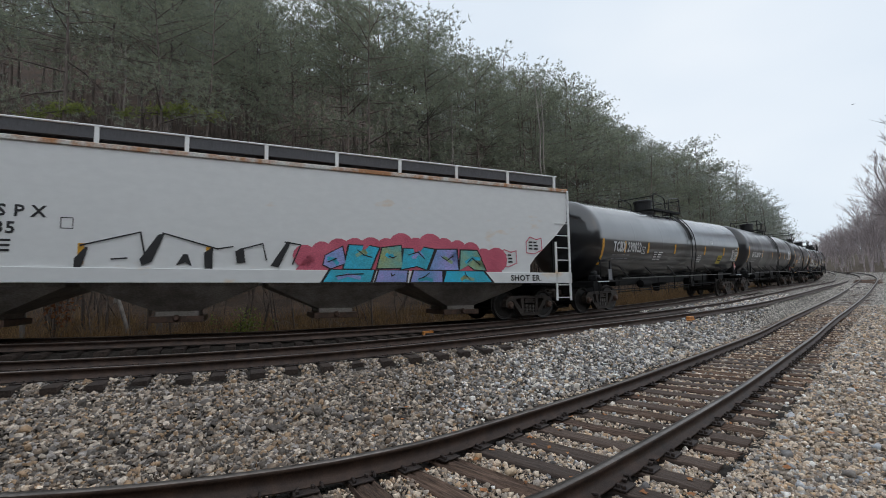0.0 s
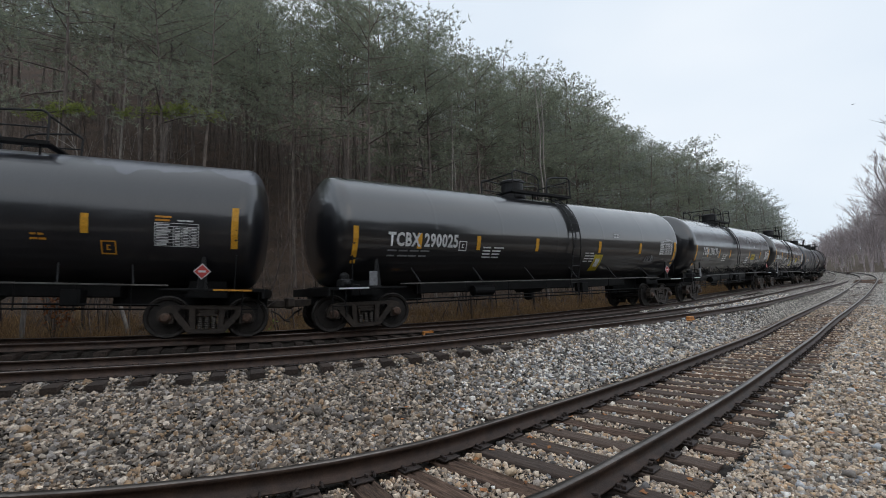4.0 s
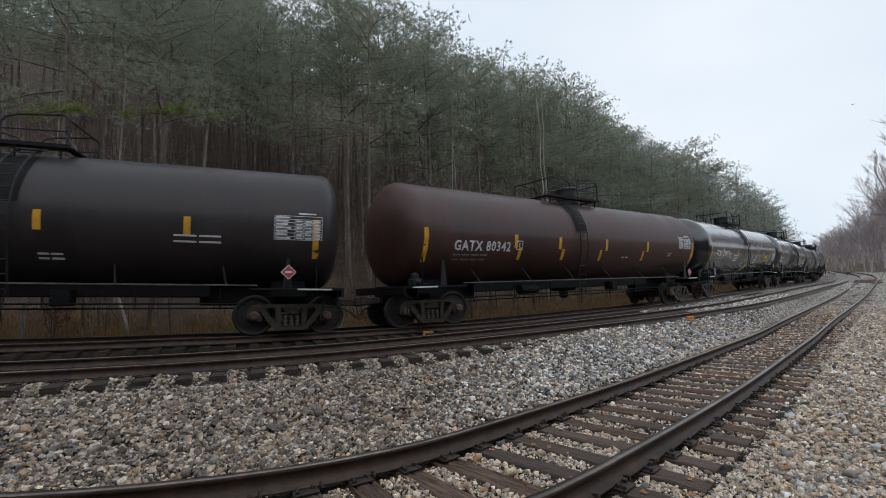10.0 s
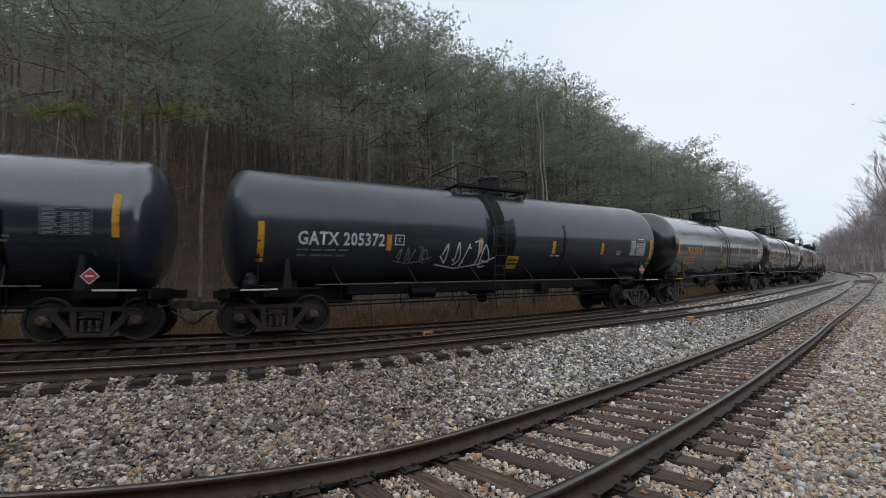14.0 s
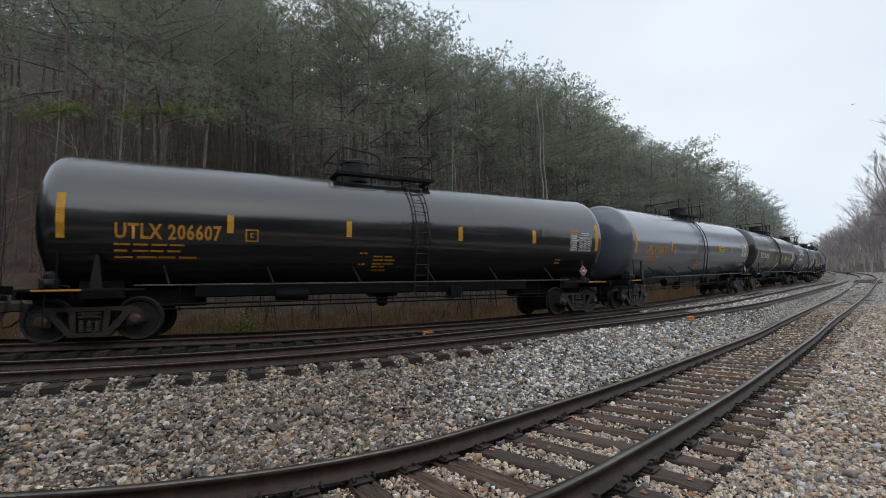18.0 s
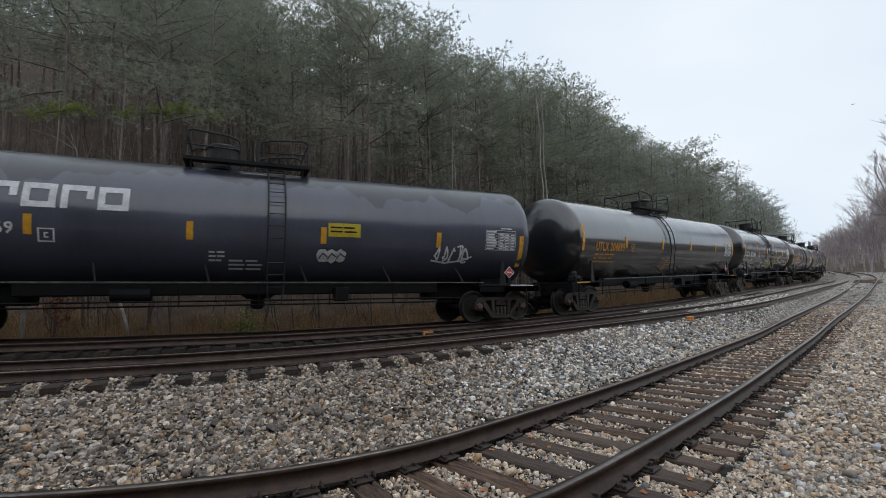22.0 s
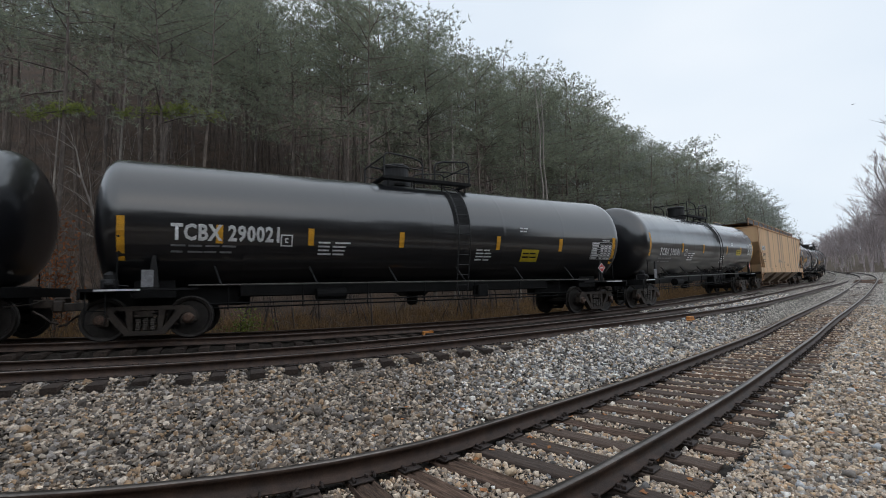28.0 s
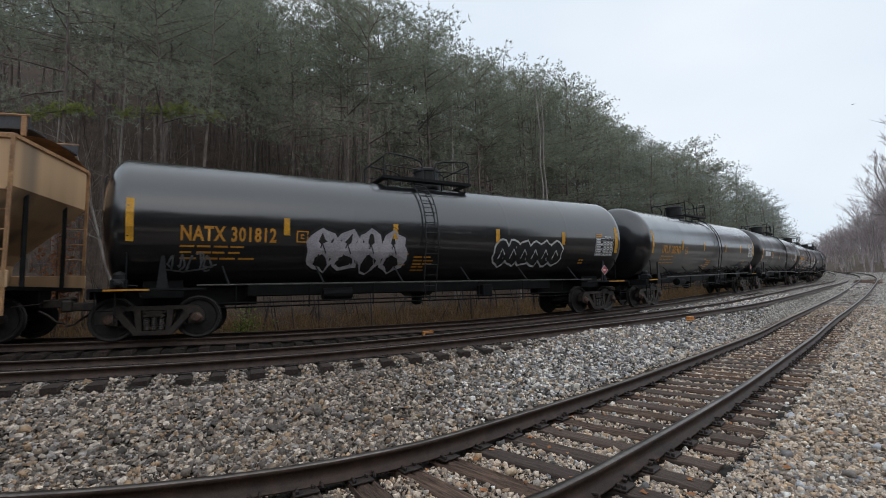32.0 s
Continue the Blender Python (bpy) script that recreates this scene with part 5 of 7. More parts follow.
def letters(parent, body, size, x, z, material, name, spread=1.0, label=""):
    bm = text_mesh(None, body, size, material, spread)
    return on_tank(bm, x, z, material, parent, name, label, 0.006, -HOP_Y - 0.004)


def white_hopper():
    r = hopper_car(LENGTH[0], M_HOP_WHITE, M_HOP_WHITE, M_HOP_RUST, 11, "white covered hopper with rust stains and colourful graffiti")
    letters(r, "SPX", 0.36, -5.42, 2.66, M_INK, "car_mark", 1.7)
    letters(r, "35", 0.36, -5.45, 2.28, M_INK, "car_number", 1.1)
    bars(r, -5.4, 2.1, 0.35, 3, M_INK, "load_data", flat=-HOP_Y, words=1)
    flat_part(r, [[(-4.3, 2.42), (-4.06, 2.42), (-4.06, 2.44), (-4.3, 2.44)], [(-4.3, 2.66), (-4.06, 2.66), (-4.06, 2.68), (-4.3, 2.68)], [(-4.3, 2.44), (-4.28, 2.44), (-4.28, 2.66), (-4.3, 2.66)], [(-4.08, 2.44), (-4.06, 2.44), (-4.06, 2.66), (-4.08, 2.66)]], M_INK, "clearance_mark")
    for x in (-3.95, -1.36, 6.0):
        flat_part(r, [[(x, 1.62), (x + 0.12, 1.62), (x + 0.12, 2.1), (x, 2.1)]], M_YELLOW, "reflective_stripe", lift=0.008)
    # thin black outline letters
    ink = []
    for pts in ([(-3.9, 2.05), (-2.75, 2.4), (-2.65, 1.85)], [(-2.3, 2.4), (-1.1, 2.05), (-0.75, 2.12)], [(-0.6, 2.05), (-0.05, 2.22), (0.05, 1.8)], [(0.5, 2.28), (0.9, 2.22), (0.7, 1.7)], [(-3.3, 1.75), (-3.0, 1.78)]):
        ink += stroke(pts, 0.035)
    for q in ([(-4.0, 1.75), (-3.8, 2.02), (-3.75, 2.0), (-3.85, 1.6), (-3.9, 1.25), (-4.0, 1.25)], [(-2.75, 1.75), (-2.4, 2.35), (-2.25, 2.4), (-2.5, 1.7), (-2.7, 1.6)], [(-2.0, 1.62), (-1.85, 1.9), (-1.75, 1.9), (-1.65, 1.6), (-1.8, 1.7)],
              [(-1.4, 1.95), (-1.2, 2.1), (-1.2, 1.25), (-1.35, 1.25)], [(-0.7, 2.0), (-0.5, 2.1), (-0.45, 1.72), (-0.65, 1.7)], [(0.15, 1.65), (0.55, 2.3), (0.65, 2.28), (0.35, 1.6)], [(-0.5, 1.4), (-0.4, 1.42), (-0.3, 1.22), (-0.42, 1.22)]):
        ink.append(q)
    for k, q in enumerate(ink):
        flat_part(r, [q], M_INK, "graffiti_outline", "black sprayed outline lettering" if k == 0 else "", 0.036 + 0.0002 * k)
    # pink cloud with coloured letters
    rng = random.Random(7)
    cloud = [disc(1.0 + 5.9 * k / 13, 1.95 + 0.33 * math.sin(k / 13 * 3.1) + rng.uniform(-0.06, 0.06), rng.uniform(0.28, 0.42)) for k in range(14)]
    cloud += [[(0.5, 1.21), (7.3, 1.21), (6.9, 1.9), (1.1, 1.95)]]
    flat_part(r, cloud[:1] + cloud[-1:], M_PINK, "graffiti_cloud", "sprayed graffiti with a pink cloud", 0.037)
    for k, c in enumerate(cloud[1:-1]):
        flat_part(r, [c], M_PINK, "graffiti_cloud", lift=0.038 + 0.0006 * k)
    cols = (M_PURPLE, M_CYAN, M_OLIVE, M_CYAN, M_PURPLE, M_OLIVE, M_CYAN, M_PURPLE)
    shapes = [[(1.55, 1.95), (2.0, 2.2), (2.1, 1.75), (1.7, 1.6), (1.5, 1.7)], [(2.05, 1.6), (2.2, 2.25), (2.6, 2.25), (2.5, 1.95), (2.75, 2.25), (3.05, 2.2), (2.8, 1.6)],
              [(3.0, 1.62), (3.15, 2.2), (3.7, 2.28), (3.75, 1.65)], [(3.72, 1.6), (3.8, 2.2), (4.1, 2.2), (4.15, 1.9), (4.4, 2.25), (4.75, 2.2), (4.5, 1.6), (4.2, 1.7)],
              [(4.6, 1.6), (4.85, 2.2), (5.5, 2.22), (5.45, 2.0), (5.2, 1.95), (5.5, 1.85), (5.55, 1.6)], [(5.6, 1.6), (5.65, 2.2), (6.2, 2.2), (6.35, 1.95), (6.1, 1.85), (6.5, 1.6), (6.1, 1.62), (5.9, 1.75)],
              [(1.5, 1.23), (1.7, 1.56), (2.9, 1.56), (2.8, 1.23)], [(2.95, 1.23), (3.05, 1.56), (3.9, 1.56), (3.85, 1.23)], [(4.0, 1.23), (4.1, 1.56), (5.0, 1.56), (5.0, 1.23)], [(5.05, 1.23), (5.15, 1.56), (6.4, 1.56), (6.7, 1.23)]]
    for k, q in enumerate(shapes):
        cx, cz = sum(p[0] for p in q) / len(q), sum(p[1] for p in q) / len(q)
        y = -HOP_Y - (0.02 if q[0][1] < 1.4 else 0.0)
        edge = flat_part(r, [[(cx + (x - cx) * 1.12, cz + (z - cz) * 1.12) for x, z in q]], M_INK, "graffiti_letter", lift=0.05, y=y)
        flat_part(edge, [q], cols[k % len(cols)], "letter_fill", lift=0.054, y=y)
        w = max(p[0] for p in q) - min(p[0] for p in q)
        lines = [[(cx + w * rng.uniform(-0.28, 0.0), cz + rng.uniform(-0.12, 0.14)), (cx + w * rng.uniform(-0.1, 0.1), cz + rng.uniform(-0.1, 0.16)), (cx + w * rng.uniform(0.05, 0.28), cz + rng.uniform(-0.12, 0.14))] for _ in range(2)]
        for i, (pts, m) in enumerate(zip(lines, (cols[(k + 1) % len(cols)], M_INK))):
            flat_part(edge, stroke(pts, 0.10 if i == 0 else 0.03), m, "letter_stroke", lift=0.058 + 0.004 * i, y=y)
    for cx, cz in ((7.35, 2.0), (8.35, 2.45)):
        flat_part(r, stroke([(cx - 0.3, cz - 0.25), (cx - 0.3, cz + 0.1), (cx - 0.15, cz + 0.28), (cx + 0.1, cz + 0.2), (cx + 0.3, cz + 0.25), (cx + 0.32, cz - 0.15), (cx, cz - 0.28), (cx - 0.3, cz - 0.25)], 0.03), M_PINK, "graffiti_tag", lift=0.02)
        bars(r, cx - 0.2, cz + 0.08, 0.4, 3, M_INK, "tag_print", flat=-HOP_Y - 0.01, words=2, seed=9)
    bm = text_mesh(None, "SHOT ER.", 0.26, M_INK, 1.1)
    on_tank(bm, 7.4, 1.28, M_INK, r, "graffiti_tag", "black sprayed tag", 0.006, -HOP_Y - 0.064)
    return r


def tan_hopper():
    r = hopper_car(LENGTH[25], M_HOP_TAN, M_HOP_TANTRIM, M_HOP_TANTRIM, 12, "dirty tan covered hopper with black streaks and a rusty roof edge")
    flat_part(r, [[(-9.0, 2.78), (-7.8, 2.80), (-7.8, 3.12), (-9.0, 3.10)]], M_WHITE, "mark_plate", "white patch with black lettering")
    letters(r, "SAMX", 0.32, -8.93, 2.84, M_INK, "car_mark", 1.35)
    letters(r, "635549", 0.34, -8.88, 2.36, M_INK, "car_number", 1.0)
    bars(r, -8.88, 2.12, 0.9, 2, M_INK, "load_data", flat=-HOP_Y - 0.004, words=3, pitch=0.15)
    flat_part(r, [disc(-9.02, 2.68, 0.09)], M_ORANGE_RUST, "orange_dot")
    flat_part(r, stroke([(-7.1, 2.35), (-6.85, 2.35), (-6.85, 2.65), (-7.1, 2.65), (-7.1, 2.35)], 0.015), M_INK, "clearance_mark")
    bars(r, -4.6, 1.75, 1.1, 3, M_INK, "service_print", flat=-HOP_Y - 0.004, words=1, pitch=0.06, h=0.02)
    bars(r, 1.0, 1.9, 1.5, 3, M_INK, "service_print", flat=-HOP_Y - 0.004, words=1, pitch=0.07, h=0.025)
    for q in ([(-2.9, 2.0), (-2.7, 2.25), (-1.6, 2.15), (-0.9, 2.02), (-0.9, 1.98), (-2.2, 2.05), (-2.85, 1.9)], [(-0.2, 2.1), (0.5, 2.08), (0.5, 2.03), (-0.2, 2.0)]):
        flat_part(r, [q], M_FADED, "faded_graffiti")
    flat_part(r, [[(7.9, 1.75), (8.35, 1.75), (8.35, 2.1), (7.9, 2.1)]], M_WHITE, "data_panel")
    bars(r, 7.95, 2.0, 0.36, 4, M_INK, "panel_print", flat=-HOP_Y - 0.008, words=2, pitch=0.08, h=0.045)
    return r


TRAIN[0], TRAIN[25] = white_hopper(), tan_hopper()


# ---- graffiti and block lettering on the tanks ----
def tank_paint_strokes(root, strokes, w, material, name, label, x, z, sc=1.0):
    bm = bmesh.new()
    for pts in strokes:
        for q in stroke([(a * sc, b * sc) for a, b in pts], w):
            bm.faces.new([bm.verts.new((a, b, 0)) for a, b in q])
    bmesh.ops.recalc_face_normals(bm, faces=bm.faces)
    return on_tank(bm, x, z, material, root, name, label, 0.02)


def blob_letters(root, x, z, n, w, h, fill, line, name, label, seed):
    """Rounded bubble letters with an outline; no readable word."""
    rng = random.Random(seed)
    for k in range(n):
        cx = x + w * (k + 0.5) / n
        pts = [(0.76 * w / n * math.cos(6.2832 * i / 16) * (1 + 0.18 * rng.uniform(-1, 1)), 0.5 * h * math.sin(6.2832 * i / 16) * (1 + 0.15 * rng.uniform(-1, 1))) for i in range(16)]
        prev = None
        for s, m, pr in ((1.0, line, 0.012 + 0.001 * k), (0.86, fill, 0.02 + 0.001 * k)):
            bm = bmesh.new()
            c = bm.verts.new((0, 0, 0))
            vs = [bm.verts.new((a * s, b * s, 0)) for a, b in pts]
            for i in range(16):
                bm.faces.new((c, vs[i], vs[(i + 1) % 16]))
            prev = on_tank(bm, cx, z + h / 2, m, prev or root, name if prev is None else "letter_fill", label if prev is None and k == 0 else "", pr)
        bm = bmesh.new()
        for q in stroke([(-0.1, -0.2 * h), (0.0, 0.15 * h), (0.12, -0.05 * h)], 0.03):
            bm.faces.new([bm.verts.new((a, b, 0)) for a, b in q])
        on_tank(bm, cx, z + h / 2, line, prev.parent, "letter_line", "", 0.03 + 0.001 * k)


def block_letters(root, x, z, n, w, h):
    """Large white block shapes in place of the owner's name."""
    for k in range(n):
        bm = bmesh.new()
        a = x + w * k / n
        cw = w / n * 0.88
        b = 0.24 * h
        rect(bm, a, a + cw, h - b, h, 1)
        rect(bm, a, a + b, 0.0, h - b, 3)
        if k % 2 == 0:
            rect(bm, a + cw - b, a + cw, h * 0.42, h - b, 2)
        else:
            rect(bm, a + cw - b, a + cw, b, h - b, 2)
            rect(bm, a + b, a + cw, 0, b, 1)
        on_tank(bm, 0, z, M_WHITE, root, "block_letter", "large white painted block shape" if k == 0 else "")


M_OIL = mat("dried_oil", (0.006, 0.006, 0.007), (0.004, 0.004, 0.005), 0.35, scale=4, fine=30, bump=0.02, spec=0.3)


def oil_streaks(root, spans, seed):
    """Black oil that has run down the side in ragged drips."""
    rng = random.Random(seed)
    for x0, x1, top, low in spans:
        x = x0
        while x < x1:
            bm = bmesh.new()
            w = rng.uniform(0.05, 0.22)
            t, b = top + rng.uniform(-0.05, 0.05), low + rng.uniform(-0.1, 0.25)
            n = 7
            for k in range(n):
                za, zb = b + (t - b) * k / n, b + (t - b) * (k + 1) / n
                wa, wb = w * (0.35 + 0.65 * min(1, 2.2 * k / n)), w * (0.35 + 0.65 * min(1, 2.2 * (k + 1) / n))
                bm.faces.new([bm.verts.new(p) for p in ((x + w / 2 - wa / 2, za, 0), (x + w / 2 + wa / 2, za, 0), (x + w / 2 + wb / 2, zb, 0), (x + w / 2 - wb / 2, zb, 0))])
            on_tank(bm, 0, 0, M_OIL, root, "oil_streak", "black oil run down the tank side", 0.006)
            x += w * (1.0 if rng.random() < 0.75 else 1.5)


def loops():
    """A hasty tag of curved strokes; no readable word."""
    rng, out = random.Random(43), []
    for k in range(5):
        cx = 0.05 + 0.24 * k
        key = [Vector((cx + rng.uniform(-0.06, 0.2), rng.choice((0.0, 0.34)) + rng.uniform(-0.1, 0.1))) for _ in range(5)]
        pts = []
        for a, b, c, d in zip(key[:1] + key, key, key[1:], key[2:] + key[-1:]):
            for i in range(4):
                t = i / 4
                p = 0.5 * (2 * b + (c - a) * t + (2 * a - 5 * b + 4 * c - d) * t * t + (3 * b - a - 3 * c + d) * t ** 3)
                pts.append((p.x, p.y))
        out.append(pts)
    out.append([(-0.08, -0.06), (0.4, -0.13), (0.95, -0.05), (1.3, 0.08)])
    return out


SCRIBBLE = loops()
tank_paint_strokes(TRAIN[3], SCRIBBLE, 0.05, M_WHITE, "graffiti_tag", "white sprayed tag", -2.9, 2.25, 1.2)
tank_paint_strokes(TRAIN[3], SCRIBBLE, 0.03, M_GREYPAINT, "graffiti_tag", "faded sprayed tag", -3.2, 1.65, 0.6)
tank_paint_strokes(TRAIN[4], SCRIBBLE, 0.04, M_GREYPAINT, "graffiti_tag", "grey sprayed tag", 5.6, 2.0, 0.5)
tank_paint_strokes(TRAIN[12], SCRIBBLE, 0.04, M_GREYPAINT, "graffiti_tag", "grey sprayed tag", -4.1, 1.95, 0.9)
tank_paint_strokes(TRAIN[12], SCRIBBLE, 0.05, M_WHITE, "graffiti_tag", "white sprayed tag", -2.6, 1.9, 1.6)
tank_paint_strokes(TRAIN[18], SCRIBBLE, 0.05, M_WHITE, "graffiti_tag", "white sprayed tag", 4.85, 1.98, 0.95)
blob_letters(TRAIN[18], 1.45, 1.78, 3, 0.72, 0.42, M_WHITE, M_INK, "graffiti_letter", "small white bubble graffiti", 3)
block_letters(TRAIN[18], -6.9, 2.9, 6, 4.1, 0.56)
blob_letters(TRAIN[26], -3.87, 1.47, 4, 2.75, 1.33, M_CHROMESPRAY, M_INK, "graffiti_letter", "silver bubble graffiti with dark outlines", 5)
blob_letters(TRAIN[26], 2.2, 1.73, 6, 2.8, 0.88, M_INK, M_WHITE, "graffiti_letter", "black bubble graffiti with white outlines", 6)
tank_paint_strokes(TRAIN[26], SCRIBBLE, 0.04, M_GREYPAINT, "graffiti_tag", "grey sprayed tag", -7.1, 1.7, 0.8)

oil_streaks(TRAIN[11], ((-3.3, -1.6, 3.15, 1.45), (-1.4, 0.1, 2.85, 1.7), (0.7, 1.9, 3.3, 1.5), (-4.4, -4.1, 2.95, 2.0), (-5.66, -5.5, 2.9, 1.6), (2.3, 2.42, 3.0, 1.6), (5.55, 5.7, 2.9, 1.5), (-6.0, -5.9, 4.0, 3.0)), 2)
oil_streaks(TRAIN[12], ((-0.9, 0.2, 3.3, 1.5), (2.6, 2.75, 3.2, 1.5)), 3)
oil_streaks(TRAIN[7], ((-0.9, 0.1, 3.5, 1.4), (3.6, 3.75, 3.2, 1.6)), 4)


# ---- woods ----
M_BARK = mat("pine_bark", (0.20, 0.168, 0.15), (0.075, 0.063, 0.056), 0.9, scale=3, fine=14, bump=0.9, stretch=(1, 1, 0.3), depth=0.03, objrand=[(0.7, 0.7, 0.72), (1.25, 1.2, 1.15), (0.95, 0.9, 0.86)])
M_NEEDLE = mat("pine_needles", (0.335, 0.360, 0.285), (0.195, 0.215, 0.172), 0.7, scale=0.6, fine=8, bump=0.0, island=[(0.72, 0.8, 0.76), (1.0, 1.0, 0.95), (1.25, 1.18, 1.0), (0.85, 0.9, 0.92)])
# haze before the far pines put into a paler, greyer needle colour
M_NEEDLE_FAR = mat("hazed_needles", (0.42, 0.45, 0.40), (0.26, 0.285, 0.255), 0.8, scale=0.3, fine=5, bump=0.0, island=[(0.75, 0.82, 0.78), (1.0, 1.0, 1.0), (1.2, 1.12, 1.0)])
M_NEEDLE_LOW = mat("yellow_green_needles", (0.30, 0.34, 0.10), (0.18, 0.22, 0.07), 0.7, scale=0.9, fine=8, bump=0.0, island=[(0.75, 0.8, 0.7), (1.15, 1.1, 0.95)])
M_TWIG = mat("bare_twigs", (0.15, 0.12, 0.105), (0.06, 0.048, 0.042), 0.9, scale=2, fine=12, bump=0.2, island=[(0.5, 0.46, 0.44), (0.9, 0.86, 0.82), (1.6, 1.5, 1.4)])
# mist before the far bare trees painted into their pale twig colour
M_TWIG_FAR = mat("hazed_twigs", (0.50, 0.46, 0.46), (0.32, 0.29, 0.29), 0.9, scale=1, fine=8, bump=0.0, island=[(0.7, 0.66, 0.66), (1.0, 0.95, 0.95), (1.3, 1.2, 1.2)])
M_PALEBARK = mat("pale_bark", (0.36, 0.325, 0.29), (0.18, 0.155, 0.14), 0.85, scale=3, fine=14, bump=0.4, stretch=(1, 1, 0.4))
M_DRY = mat("dry_grass", (0.36, 0.25, 0.14), (0.18, 0.12, 0.07), 0.9, scale=1.0, fine=10, bump=0.0, island=[(0.55, 0.5, 0.45), (1.0, 0.95, 0.85), (1.45, 1.35, 1.15), (0.75, 0.6, 0.5)])
M_RUSSET = mat("russet_leaves", (0.30, 0.13, 0.05), (0.16, 0.07, 0.035), 0.8, scale=3, fine=20, bump=0.0, island=[(0.7, 0.6, 0.6), (1.2, 1.1, 1.0)])


def translucent(m, share):
    """Lets light through thin needles and leaves."""
    nt = m.node_tree
    b, out = nt.nodes["Principled BSDF"], nt.nodes["Material Output"]
    tr, mx = nt.nodes.new("ShaderNodeBsdfTranslucent"), nt.nodes.new("ShaderNodeMixShader")
    mx.inputs[0].default_value = share
    nt.links.new(b.inputs["Base Color"].links[0].from_socket, tr.inputs[0])
    nt.links.new(b.outputs[0], mx.inputs[1])
    nt.links.new(tr.outputs[0], mx.inputs[2])
    nt.links.new(mx.outputs[0], out.inputs[0])


for m in (M_NEEDLE, M_NEEDLE_FAR, M_NEEDLE_LOW, M_RUSSET, M_DRY):
    translucent(m, 0.55)


class Soup:
    """Collects vertices and triangles of thin bars and blades."""

    def __init__(self):
        self.v, self.f = [], []

    def bar(self, pts, r0, r1, n=4):
        base = len(self.v)
        m = len(pts)
        for i, p in enumerate(pts):
            a, b = pts[max(i - 1, 0)], pts[min(i + 1, m - 1)]
            d = (b - a).normalized()
            u = d.orthogonal().normalized()
            w = d.cross(u)
            r = r0 + (r1 - r0) * i / (m - 1)
            for k in range(n):
                t = 6.2832 * k / n
                self.v.append(p + u * (r * math.cos(t)) + w * (r * math.sin(t)))
        for i in range(m - 1):
            for k in range(n):
                a, b = base + i * n + k, base + i * n + (k + 1) % n
                self.f += [(a, b, b + n), (a, b + n, a + n)]

    def blade(self, p, d, length, width, rng):
        s = Vector((rng.gauss(0, 1), rng.gauss(0, 1), rng.gauss(0, 1))).cross(d)
        if s.length < 1e-4:
            s = d.orthogonal()
        s = s.normalized() * width
        b = len(self.v)
        self.v += [p - s, p + s, p + d * length]
        self.f.append((b, b + 1, b + 2))

    def arrays(self):
        return np.array([tuple(v) for v in self.v], np.float32), np.array(self.f, np.int32)

    def mesh(self, name, material, smooth=False):
        v, f = self.arrays()
        return fast_mesh(name, v, f, material, smooth=smooth)


